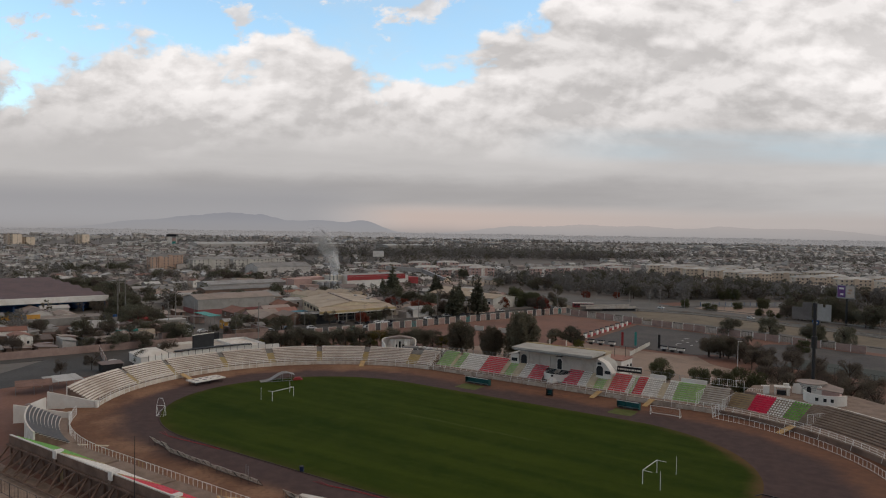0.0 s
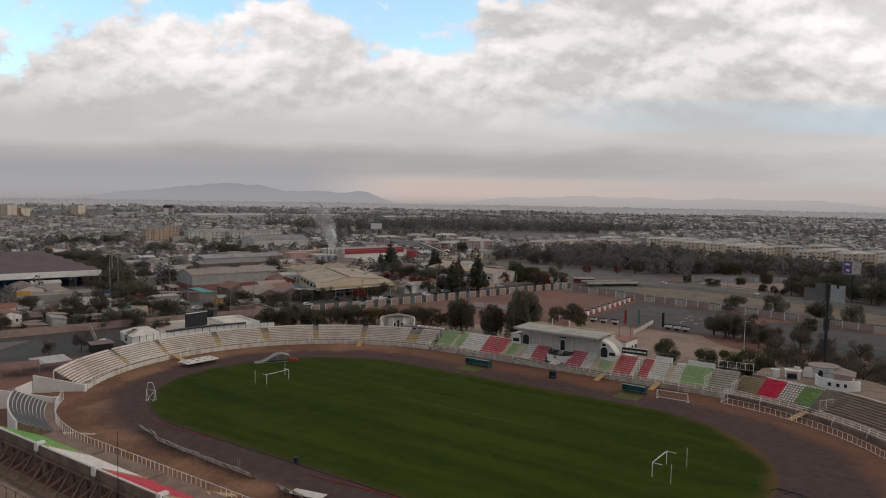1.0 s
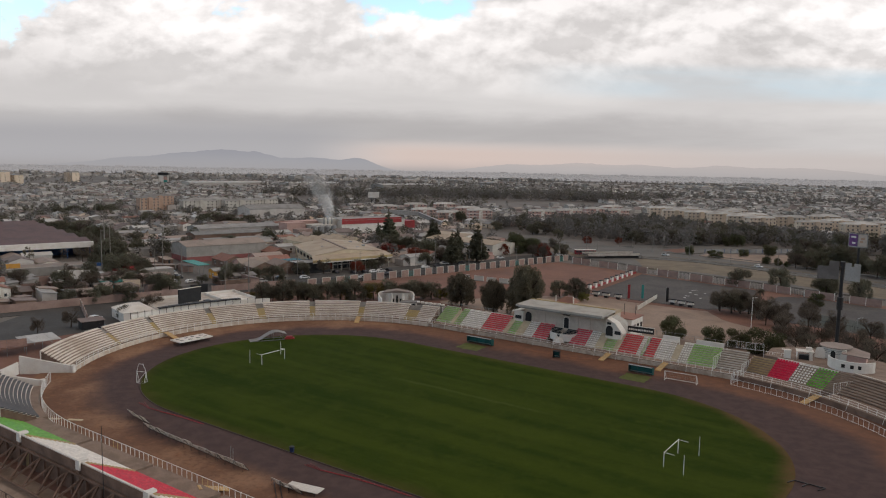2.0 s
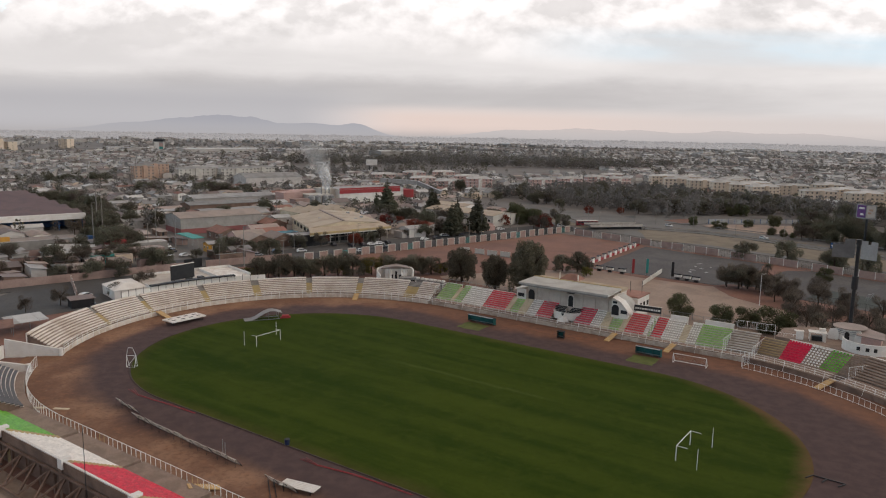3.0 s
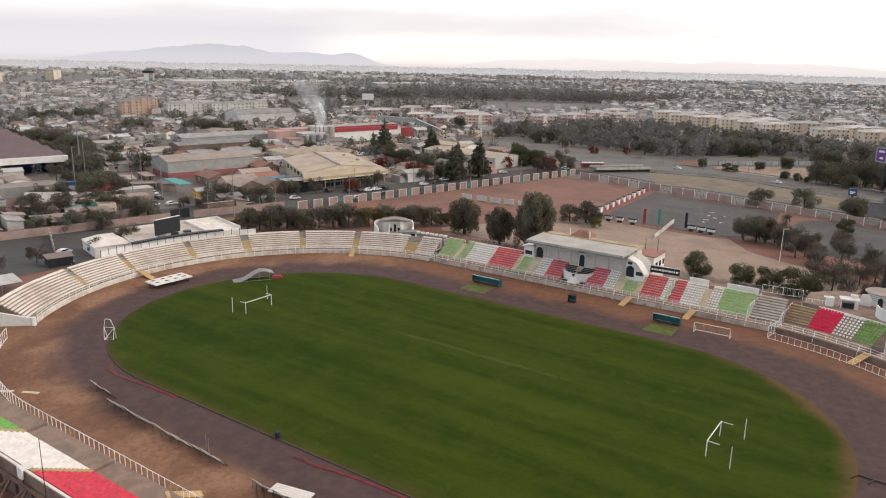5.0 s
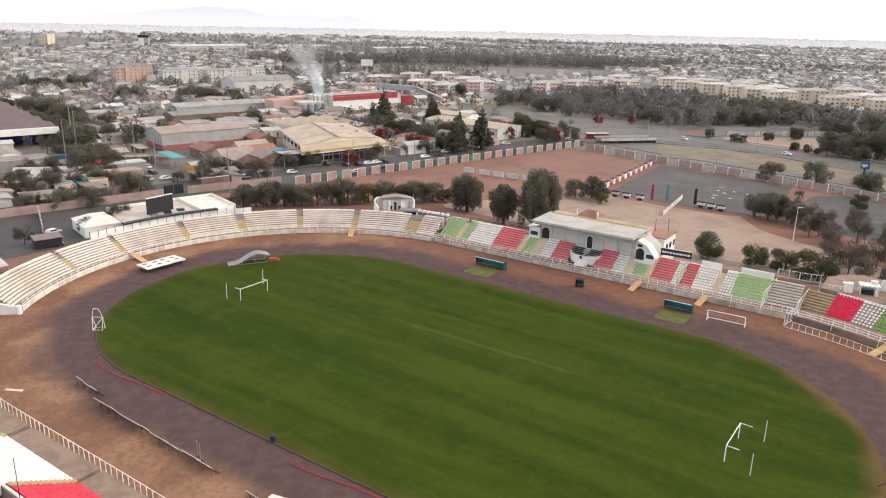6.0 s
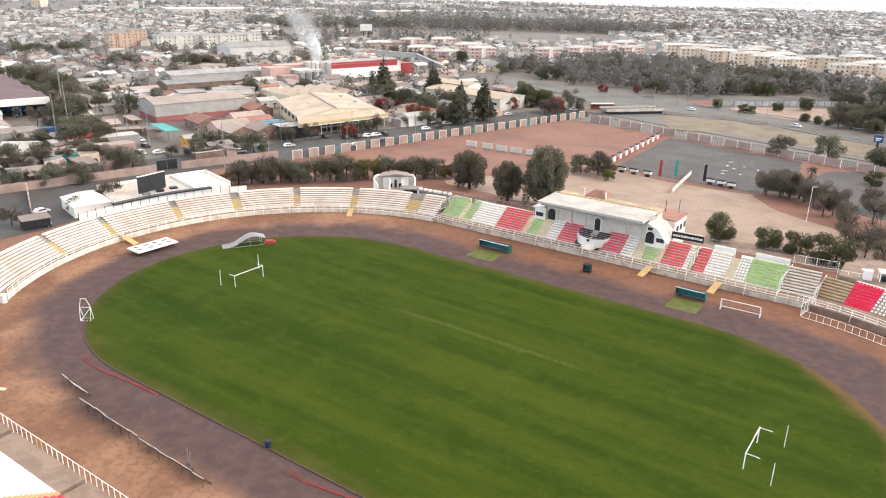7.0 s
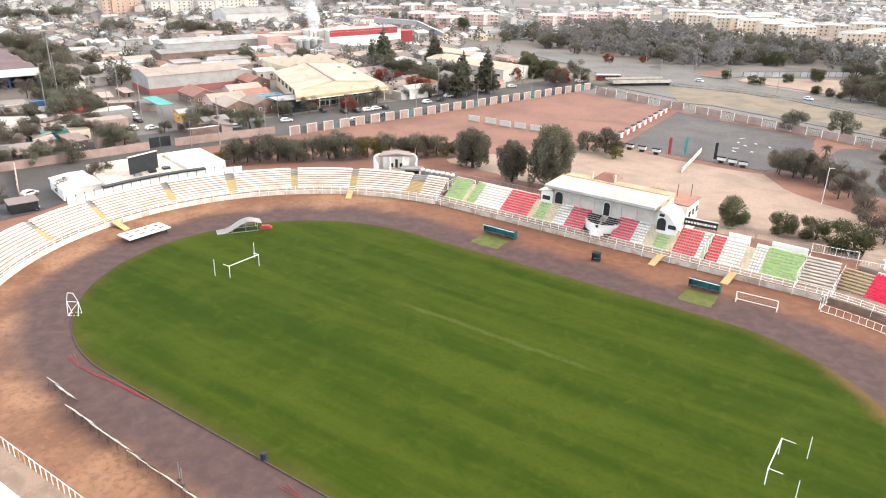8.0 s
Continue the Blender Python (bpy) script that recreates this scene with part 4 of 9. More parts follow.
tcell("grey_hall", -215, -85, 90, 56, 20, 5.6, WALL_MIX, ROOF_GREY, "long grey sheet-roofed hall", "hall", 1.6)
tcell("grey_hall", -182, -104, 90, 46, 15, 5.0, BROWN_CONCRETE, ROOF_GREY, "long dull grey sheet-roofed hall", "hall", 1.2)
tcell("brick_hall", -150, -112, 90, 40, 12, 4.5, WALL_PINK, ROOF_GREY, "low pinkish brick hall with grey roof", "hall", 0.9)
tcell("gable_hall", -340, 5, 90, 52, 24, 8.5, WALL_MIX, ROOF_GREY, "large grey gabled hall", "hall", 3.2)


def big_shed():
    x, y, _ = town(-215, -232)
    top = thing("market_shed", (x, y, -0.3), GRID + 90, "huge open shed with dark maroon roof and white fascia", "shed")
    for k in range(6):
        bm = bmesh.new()
        y0 = -74 + k * 24.0
        hexa(bm, [(-46, y0, 7.0), (40, y0, 7.0), (40, y0 + 24, 7.0), (-46, y0 + 24, 7.0)], [(-46, y0, 7.3), (40, y0, 7.3), (40, y0 + 12, 8.9), (-46, y0 + 12, 8.9)])
        part("roof_bay", framed(bm), ROOF_MAROON, top)
    bm = bmesh.new()
    box(bm, -46, 40, -76.4, -74.05, 5.2, 7.9)
    part("fascia", bm, WHITE_CLEAN, top, "broad white sheet fascia")
    bm = bmesh.new()
    box(bm, 40.05, 40.4, -74, 70, 0, 7.4)
    part("end_wall", bm, WALL_SALMON, top)
    for k in range(9):
        bm = bmesh.new()
        box(bm, -44 + k * 10.3, -43.5 + k * 10.3, -74.5, -74.1, 0, 5.2)
        part("column", bm, BLUE, top)
    bm = bmesh.new()
    box(bm, -46, 40, -60, -59.6, 0, 6.9)
    part("back_wall", bm, BLUE, top, "dark blue rear wall")


big_shed()
flat_house("long_store", -87, -228, 38, 10, 4.2, WALL_MIX, ROOF_RUST, "low store with stained brown flat roof", lip=0.2)
flat_house("kiosk_row", -62, -196, 30, 7, 3.4, WALL_MIX, ROOF_PALE, "row of low stalls with pale sheet roofs", lip=0.15)
flat_house("kiosk_row", -48, -200, 26, 7, 3.2, WALL_PINK, ROOF_RUST, "row of low stalls with rusty roofs", lip=0.15)
tcell("workshop", -54, -221, 60, 11, 9, 3.6, WHITE_CLEAN, ROOF_PALE, "small white workshop with steep pale roof", "workshop", 2.4)
flat_house("workshop", -40, -212, 8, 6, 3.4, TURQUOISE, ROOF_GREY, "small turquoise workshop beside the wall", lip=0.2)
flat_house("workshop", -38, -205, 6, 5, 3.0, WALL_PEACH, ROOF_RUST, "small peach-coloured workshop beside the wall", lip=0.2)
tcell("yellow_shop", -44, -166, 90, 9, 6, 3.4, SHOP_ORANGE, ROOF_GREY, "small shop with orange front and pale roof", "shop", 0.8, door=True, sills=2)
for k, (p, q, w) in enumerate([(-74, -150, 15), (-58, -146, 14), (-47, -148, 12), (-60, -134, 13), (-45, -138, 12), (-72, -132, 14), (-90, -118, 12)]):
    tcell("tiled_house", p, q, 90 * (k % 2), w, 10, 3.6, WALL_SALMON if k % 2 else BROWN_CONCRETE, ROOF_RUST if k % 3 else ROOF_RED, "low house with rust-brown pitched roof", "house", 2.0, sills=2, door=True)
flat_house("corner_shop", -40, -127, 16, 11, 4.6, BLACK, ROOF_GREY, "dark corner shop with pale posts at its front", "shop", 0.3)
flat_house("blue_awning_shop", -50, -131, 9, 5, 4.0, PALE_BLUE, ROOF_GREY, "small shop with pale blue fascia", "shop", 0.8)
x, y, _ = town(-60, -171)
canopy = thing("turquoise_canopy", (x, y, -0.15), GRID, "turquoise sheet canopy on steel posts over the street", "canopy")
bm = bmesh.new()
box(bm, -9, 9, -2.6, 2.6, 4.6, 4.8)
part("roof", bm, TURQUOISE, canopy)
for k in range(6):
    bm = bmesh.new()
    rod(bm, (-8 + 3.2 * k, 1.5 - 3 * (k % 2), 0), (-8 + 3.2 * k, 1.5 - 3 * (k % 2), 4.6), 0.09)
    part("post", bm, STEEL_GREY, canopy)
x, y, _ = town(-66, -199)
tent = thing("red_pavilion", (x, y, -0.3), 10, "round red pavilion roof between trees", "pavilion")
bm = bmesh.new()
ring = [(7.5 * math.cos(k * math.tau / 10), 7.5 * math.sin(k * math.tau / 10)) for k in range(10)]
hexa(bm, [(a, b, 3.2) for a, b in ring], [(a * 0.12, b * 0.12, 6.4) for a, b in ring])
part("roof", bm, WALL_RED, tent)
for k in range(0, 10, 2):
    bm = bmesh.new()
    rod(bm, (ring[k][0] * 0.9, ring[k][1] * 0.9, 0), (ring[k][0] * 0.9, ring[k][1] * 0.9, 3.2), 0.12)
    part("post", bm, STEEL_WHITE, tent)


def factory():
    x, y, _ = town(-197, 8)
    top = thing("factory_hall", (x, y, -0.3), GRID + 90, "white factory hall with a broad red band", "factory")
    bm = bmesh.new()
    gable(bm, 54, 22, 9.0, 1.4)
    part("wall", framed(bm), WHITE_CLEAN, top)
    bm = bmesh.new()
    gable_roof(bm, 54, 22, 9.0, 1.4, 0.3)
    part("roof", framed(bm), ROOF_GREY, top)
    bm = bmesh.new()
    box(bm, -27.1, 24, -11.3, -11.03, 6.4, 10.2)
    part("red_band", bm, WALL_RED, top)
    bm = bmesh.new()
    box(bm, 24.05, 38, -9, 9, 0, 7.0)
    part("side_wing", bm, WALL_RED, top)
    bm = bmesh.new()
    beam(bm, (10, -6, 14.5), (36, -16, 12.5), 3.2, 3.0)
    beam(bm, (36, -16, 12.5), (46, -31, 6.0), 3.2, 2.6)
    part("conveyor", bm, STEEL_GREY, top, "covered grey conveyor bridge")
    x, y, _ = town(-190, -40)
    mill = thing("mill", (x, y, -0.3), GRID + 90, "pale factory block with tanks and chimneys", "factory")
    for k, (a, b, w, d, h, m) in enumerate([(-12, 6, 14, 12, 8, WALL_SALMON), (4, 0, 16, 14, 6.5, WALL_CREAM), (16, 8, 10, 12, 9.5, WALL_CREAM), (4, 16, 22, 10, 8, WALL_SALMON), (-14, -12, 10, 8, 5, WALL_PINK)]):
        bm = bmesh.new()
        box(bm, a - w / 2, a + w / 2, b - d / 2, b + d / 2, 0, h)
        box(bm, a - w / 2 - 0.2, a + w / 2 + 0.2, b - d / 2 - 0.2, b + d / 2 + 0.2, h + 0.01, h + 0.4)
        part("bay", bm, m, mill)
    for k in range(3):
        bm = bmesh.new()
        rod(bm, (8 + 3 * k, -2, 6.9), (8 + 3 * k, -2, 11.5 + 1.5 * (k % 2)), 0.55, 0.45, 10)
        part("chimney", bm, STEEL_GREY, mill)
    for k in range(4):
        bm = bmesh.new()
        rod(bm, (-6 + 5 * k, -13, 0), (-6 + 5 * k, -13, 6.5), 2.0, 2.0, 14)
        rod(bm, (-6 + 5 * k, -13, 6.51), (-6 + 5 * k, -13, 7.4), 2.0, 0.4, 14)
        part("tank", bm, STEEL_GREY, mill)


factory()
tcell("white_hall", -65, -8, 8, 50, 20, 5.8, WALL_CREAM, ROOF_BEIGE, "long cream hall with beige roof", "hall", 1.6, sills=9)
tcell("white_hall", -105, 14, 8, 30, 14, 5.0, WHITE, ROOF_BEIGE, "small hall with beige roof", "hall", 1.2)


def apartment(x, y, turn, w, d, floors, wall, label, cols, roof=ROOF_PALE, trim=None):
    """A slab of flats: windows and floor bands on the faces, low hipped roof, stair tower."""
    h = floors * 2.7
    top = thing("apartment_block", (x, y, -0.3), turn, label, "apartment block", "apartment blocks")
    bm = bmesh.new()
    box(bm, -w / 2, w / 2, -d / 2, d / 2, 0, h)
    part("wall", bm, wall, top)
    bm = bmesh.new()
    hexa(bm, [(-w / 2 - 0.4, -d / 2 - 0.4, h + 0.004), (w / 2 + 0.4, -d / 2 - 0.4, h + 0.004), (w / 2 + 0.4, d / 2 + 0.4, h + 0.004), (-w / 2 - 0.4, d / 2 + 0.4, h + 0.004)],
         [(-w / 2 + d * 0.35, -0.2, h + 1.7), (w / 2 - d * 0.35, -0.2, h + 1.7), (w / 2 - d * 0.35, 0.2, h + 1.7), (-w / 2 + d * 0.35, 0.2, h + 1.7)])
    part("roof", bm, roof, top)
    if trim:
        for f in range(floors):
            bm = bmesh.new()
            box(bm, -w / 2 - 0.06, w / 2 + 0.06, -d / 2 - 0.06, d / 2 + 0.06, f * 2.7 + 2.35, f * 2.7 + 2.68)
            part("floor_band", bm, trim, top)
    bm = bmesh.new()
    box(bm, -1.6, 1.6, -d / 2 - 1.1, -d / 2 - 0.004, 0, h + 0.6)
    part("stair_tower", bm, trim or wall, top)
    for f in range(floors):
        for k in range(cols):
            wx = -w / 2 + w * (k + 0.5) / cols
            if abs(wx) > 2.2:
                window(top, wx, -d / 2 - 0.004, f * 2.7 + 1.5, 0, 1.5, 1.3)
        window(top, w / 2 + 0.004, 0, f * 2.7 + 1.5, 90, 1.5, 1.3)
        window(top, -w / 2 - 0.004, 0, f * 2.7 + 1.5, -90, 1.5, 1.3)


for p, q, w in ((-436, -22, 34), (-428, 14, 32), (-436, 44, 26), (-452, -6, 40)):
    x, y, _ = town(p, q)
    apartment(x, y, GRID + 90, w, 11, 4, WALL_CREAM, "cream four-storey apartment slab with rows of windows", 8, ROOF_GREY)
x, y, _ = town(-478, -46)
apartment(x, y, GRID + 90, 26, 11, 5, WALL_ORANGE, "faded orange five-storey apartment slab", 7, ROOF_GREY)
x, y, _ = town(-446, -66)
apartment(x, y, GRID + 90, 18, 11, 5, WALL_ORANGE, "faded orange five-storey apartment slab", 5, ROOF_GREY)
for p, q in ((-279, 126), (-352, 172), (-238, 122), (-283, 182), (-250, 168), (-216, 214), (-215, 252), (-222, 300), (-238, 345), (-335, 122), (-196, 300), (-345, 205)):
    x, y, _ = town(p, q)
    apartment(x, y, GRID + 62, 22, 10, 3, WALL_SALMON, "pink and white three-storey apartment block", 6, ROOF_PALE, WHITE)
for p, q in ((-170, 336), (-137, 311), (-150, 348), (-114, 313), (-107, 346), (-118, 377), (-74, 330), (-48, 293), (-41, 329), (-66, 300), (-2, 288), (0, 323), (26, 299), (-90, 310), (30, 335), (55, 300), (60, 340), (-30, 370), (90, 320)):
    x, y, _ = town(p, q)
    apartment(x, y, GRID + 40 + 12 * ((int(p) + int(q)) % 3), 25, 10, 4, WALL_PEACH, "peach-coloured four-storey apartment block", 7, ROOF_PALE)

# ---- walls, fences and street things of the town edge ----
def wall_panels():
    x, y, _ = town(-3, -72)
    top = thing("panel_wall", (x, y, -0.2), GRID + 90, "boundary wall of pale panels alternating with dark mesh", "wall")
    for k in range(24):
        u = -76 + 6.55 * k
        bm = bmesh.new()
        box(bm, u, u + 3.4, -0.12, 0.12, 0, 3.0)
        part("panel", bm, WALL_PINK, top)
        bm = bmesh.new()
        for a, b in ((u - 0.25, u), (u + 3.4, u + 3.65)):
            box(bm, a, b, -0.2, 0.2, 0, 3.2)
        box(bm, u, u + 3.4, -0.17, 0.17, 3.0, 3.2)
        part("panel_frame", bm, WALL_CREAM, top)
        bm = bmesh.new()
        for j in range(9):
            box(bm, u + 3.75 + j * 0.3, u + 3.81 + j * 0.3, -0.03, 0.03, 0.0, 2.5)
        box(bm, u + 3.65, u + 6.3, -0.04, 0.04, 2.4, 2.5)
        part("mesh_field", bm, TURQUOISE if k % 5 == 2 else STEEL_DARK, top)


wall_panels()


def long_wall(name, a, b, h, step, material, label, cap=WHITE, mesh_every=0):
    """A wall with posts between two places of the town grid."""
    xa, ya, _ = town(*a)
    xb, yb, _ = town(*b)
    n = max(1, int(math.dist((xa, ya), (xb, yb)) / step))
    turn = math.degrees(math.atan2(yb - ya, xb - xa))
    top = thing(name, (xa, ya, -0.2), turn, label, "wall")
    span = math.dist((xa, ya), (xb, yb)) / n
    for k in range(n):
        bm = bmesh.new()
        if mesh_every and k % mesh_every == mesh_every - 1:
            for j in range(8):
                box(bm, k * span + 0.3 + j * span / 8.5, k * span + 0.36 + j * span / 8.5, -0.03, 0.03, 0, h)
            box(bm, k * span + 0.2, (k + 1) * span - 0.1, -0.04, 0.04, h - 0.1, h)
            part("mesh_field", bm, STEEL_DARK, top)
        else:
            box(bm, k * span + 0.25, (k + 1) * span, -0.09, 0.09, 0, h)
            part("panel", bm, material, top)
        bm = bmesh.new()
        box(bm, k * span, k * span + 0.25, -0.15, 0.15, 0, h + 0.15)
        part("post", bm, cap, top)
    return top


long_wall("boundary_wall", (-11, -262), (-11, -192), 2.6, 4.2, WALL_PINK, "pinkish panel wall with paler posts along the street", WALL_PINK)
long_wall("boundary_wall", (-11, -184), (-8, -151), 2.6, 4.2, WALL_PINK, "pinkish panel wall with paler posts along the street", WALL_PINK)
long_wall("court_wall", (4, 2), (150, 3), 2.8, 5.6, WALL_PINK, "pale panel wall behind the asphalt court", WHITE, 3)
long_wall("yard_wall", (101, -77), (91, -51), 1.5, 5, WALL_CREAM, "short white wall at the end of the court")
long_wall("yard_wall", (-9, -229.5), (17, -234), 2.4, 5, WALL_PINK, "pale wall across the asphalt yard", WHITE)
x, y, _ = town(-13, -188)
gate = thing("dark_gate", (x, y, -0.2), GRID + 90, "dark sheet-metal double gate in the street wall", "gate")
for k in (-1, 1):
    bm = bmesh.new()
    box(bm, k * 1.7 - 1.6, k * 1.7 + 1.6, -0.06, 0.06, 0.1, 3.2)
    part("leaf", bm, BLACK, gate)
for p, q in ((15.7, -82.2), (22.3, -80.0), (28.4, -78.5), (33.7, -76.2), (39.8, -74.4)):
    x, y, _ = town(p, q)
    piece = thing("wall_piece", (x, y, -0.2), 6, "free-standing white wall piece on red earth", "wall", "white wall pieces")
    bm = bmesh.new()
    box(bm, -2.2, 2.2, -0.12, 0.12, 0, 2.2)
    part("panel", bm, WALL_CREAM, piece)
    bm = bmesh.new()
    box(bm, -2.35, 2.35, -0.3, 0.3, 0, 0.25)
    part("footing", bm, CONCRETE, piece)
xa, ya, _ = town(63.7, -58)
xb, yb, _ = town(45.7, -2)
low = thing("red_kerb_wall", (xa, ya, -0.2), math.degrees(math.atan2(yb - ya, xb - xa)), "low red wall carrying white blocks with black caps", "wall")
bm = bmesh.new()
box(bm, 0, 58.8, -0.2, 0.2, 0, 0.9)
part("base", bm, WALL_RED, low)
for k in range(9):
    bm = bmesh.new()
    box(bm, k * 6.4, k * 6.4 + 2.2, -0.45, 0.45, 0, 2.0)
    part("white_block", bm, WHITE_CLEAN, low)
    bm = bmesh.new()
    box(bm, k * 6.4 - 0.1, k * 6.4 + 2.3, -0.55, 0.55, 2.004, 2.3)
    part("cap", bm, BLACK, low)
for k, (p, q) in enumerate(((75.2, -67.6), (79.3, -66.6), (83.9, -65.4), (101.9, -57.2), (105.2, -56.6), (108.6, -56.3))):
    x, y, _ = town(p, q)
    can = thing("yard_kiosk", (x, y, -0.2), 2, "small white kiosk with dark lid and base", "kiosk", "yard kiosks")
    for nm, d, m in (("counter", (-0.7, 0.7, -0.6, 0.6, 0, 0.9), STEEL_DARK), ("body", (-1.15, 1.15, -0.7, 0.7, 0.904, 1.8), WHITE_CLEAN), ("lid", (-1.35, 1.35, -0.85, 0.85, 1.804, 2.15), BLACK)):
        bm = bmesh.new()
        box(bm, *d)
        part(nm, bm, m, can)
for p, q, m, nm in ((87.3, -64.4, WALL_RED, "red"), (90.3, -60.1, TURQUOISE, "green"), (99.5, -58.0, BLACK, "black")):
    x, y, _ = town(p, q)
    flag = thing("banner_post", (x, y, -0.2), 20, "upright %s cloth banner on a thin post" % nm, "banner", "banners")
    bm = bmesh.new()
    rod(bm, (0, 0, 0), (0, 0, 6.2), 0.07)
    part("post", bm, STEEL_GREY, flag)
    bm = bmesh.new()
    box(bm, 0.08, 0.95, -0.02, 0.02, 0.8, 6.0)
    part("cloth", bm, m, flag)
sheet("red_strip", ragged([(20, 200), (24, 160), (26, 160), (30, 190), (38, 194)], 4, 0.4, 9), -0.125, RED_EARTH, "red earth strip at the court edge")
long_wall("park_fence", (17, 105), (62, 176), 2.4, 4.0, ROOF_PALE, "pale fence with blue top rail beyond the main road", BLUE)

def shed_field():
    """Sheds and lean-tos crowded behind the street wall."""
    r = random.Random(303)
    made = []
    for k, (wall, roof, word) in enumerate(((BROWN_CONCRETE, ROOF_RUST, "rusty"), (BROWN_CONCRETE, ROOF_DARK, "dark"), (WALL_PINK, ROOF_DARK, "dark"), (WALL_MIX, ROOF_GREY, "grey"), (BROWN_CONCRETE, ROOF_PALE, "bleached"), (WALL_PINK, ROOF_RUST, "rusty"))):
        top = thing("market_shed", (0, 0, -300), 0, "low crowded shed with sloping %s sheet roof" % word, "shed", "market sheds")
        w, d, h = r.uniform(2.2, 4.0), r.uniform(1.8, 3.0), r.uniform(2.3, 3.0)
        bm = bmesh.new()
        hexa(bm, [(-w, -d, 0), (w, -d, 0), (w, d, 0), (-w, d, 0)], [(-w, -d, h), (w, -d, h), (w, d, h + 0.7), (-w, d, h + 0.7)])
        part("wall", framed(bm), wall, top)
        bm = bmesh.new()
        hexa(bm, [(-w - 0.4, -d - 0.6, h), (w + 0.4, -d - 0.6, h), (w + 0.4, d + 0.3, h + 0.8), (-w - 0.4, d + 0.3, h + 0.8)], [(-w - 0.4, -d - 0.6, h + 0.1), (w + 0.4, -d - 0.6, h + 0.1), (w + 0.4, d + 0.3, h + 0.9), (-w - 0.4, d + 0.3, h + 0.9)])
        part("roof", framed(bm), roof, top)
        bm = bmesh.new()
        box(bm, -0.6, 0.6, -d - 0.05, -d - 0.004, 0, 2.0)
        part("door", bm, BLACK, top)
        made.append(top)
    used = set()
    for p0, p1, q0, q1 in ((-36, -15, -262, -194), (-74, -40, -262, -206), (-104, -78, -268, -236), (-36, -15, -172, -154), (-100, -66, -180, -166), (-138, -128, -128, -70), (-168, -160, -96, -60)):
        p = p0
        while p < p1:
            q = q0
            while q < q1:
                if r.random() < 0.72:
                    x, y, _ = town(p + r.uniform(-1.5, 1.5), q + r.uniform(-1.5, 1.5))
                    k = r.randrange(len(made))
                    m = Matrix.LocRotScale((x, y, -0.2), Euler((0, 0, radians(GRID + 90 * r.randrange(4) + r.uniform(-8, 8)))), (r.uniform(0.8, 1.4), r.uniform(0.8, 1.3), r.uniform(0.8, 1.1)))
                    if k in used:
                        copy_thing(made[k], m)
                    else:
                        used.add(k)
                        made[k].matrix_basis = m
                q += 9.0
            p += 8.0


shed_field()

# the embankment and the main road, and what stands on it
sheet("embankment", ragged([(-57, 262), (-55, 269), (-28, 273), (-3, 269), (17, 260), (36, 252), (150, 206), (154, 180), (39, 222), (24, 228), (5, 231), (-16, 237), (-40, 232)], 6, 0.8, 11), -0.09, DRY_GRASS, "dry brown grass embankment along the main road", "ground")
sheet("main_road", ragged([(-160, 318), (-123, 297), (-90, 262), (-78, 250), (-58, 270), (-28, 274), (-3, 270), (17, 261), (36, 253), (150, 207), (160, 240), (33, 285), (5, 294), (-27, 301), (-50, 306), (-62, 310), (-77, 316), (-136, 328), (-165, 340)], 10, 0.2, 12), -0.05, PAVING, "grey asphalt main road with several lanes", "road")
sheet("road_median", ragged([(-46, 286.6), (-3, 281.4), (34, 268.4), (150, 223), (150, 224.6), (34, 270), (-3, 283), (-46, 288)], 7, 0.2, 17), 0.05, DRY_GRASS, "narrow dry grass median between the lanes", "ground", 0.14)
sheet("park_ground", ragged([(-36, 308), (-27, 303), (-3, 296), (12, 301), (62, 290), (58, 330), (12, 352), (-12, 336), (-34, 321)], 6, 0.8, 13), -0.12, YARD, "beige park ground with scattered trees")
sheet("verge", ragged([(-150, 300), (-124, 291), (-92, 264), (-84, 257), (-86, 253), (-112, 266), (-150, 279)], 6, 0.6, 18), -0.04, DRY_GRASS, "dry grass verge beside the road ramp")
sheet("traffic_island", ragged([(-62, 318), (-50, 312), (-44, 322), (-48, 338), (-56, 334)], 4, 0.4, 19), 0.04, RED_EARTH, "red earth island inside the road loop", "ground", 0.16)
sheet("park_road", ragged([(-78, 316), (-62, 309), (-44, 308), (-38, 322), (-38, 344), (-20, 362), (20, 388), (130, 372), (134, 382), (16, 400), (-46, 366), (-70, 346), (-86, 334)], 10, 0.2, 14), -0.045, PAVING, "grey side road curving round the park", "road")


def road_bridge():
    top = thing("road_bridge", (-67.5, 260.5, -0.1), 47.5, "pale concrete road bridge beside the main road, shade below painted black", "bridge")
    # The first box, in black, paints the shade of the opening below the deck.
    for nm, d, m in (("girder", (-6, 13.5, -0.4, 0.3, -0.2, 1.5), BLACK), ("deck", (-16, 14, -0.9, 7.5, 1.504, 1.9), PAVING), ("parapet", (-16, 14, -1.05, -0.91, 1.3, 2.7), PALE_CONCRETE), ("far_parapet", (-16, 14, 7.51, 7.65, 1.3, 2.7), PALE_CONCRETE), ("abutment", (13.6, 15.2, -1.5, 0.6, -0.2, 1.8), CONCRETE)):
        bm = bmesh.new()
        box(bm, *d)
        part(nm, bm, m, top)
    for k in range(9):
        bm = bmesh.new()
        box(bm, -13 + 3.2 * k, -12.8 + 3.2 * k, -0.90, -0.80, 1.904, 2.9)
        part("rail_post", bm, PALE_CONCRETE, top)


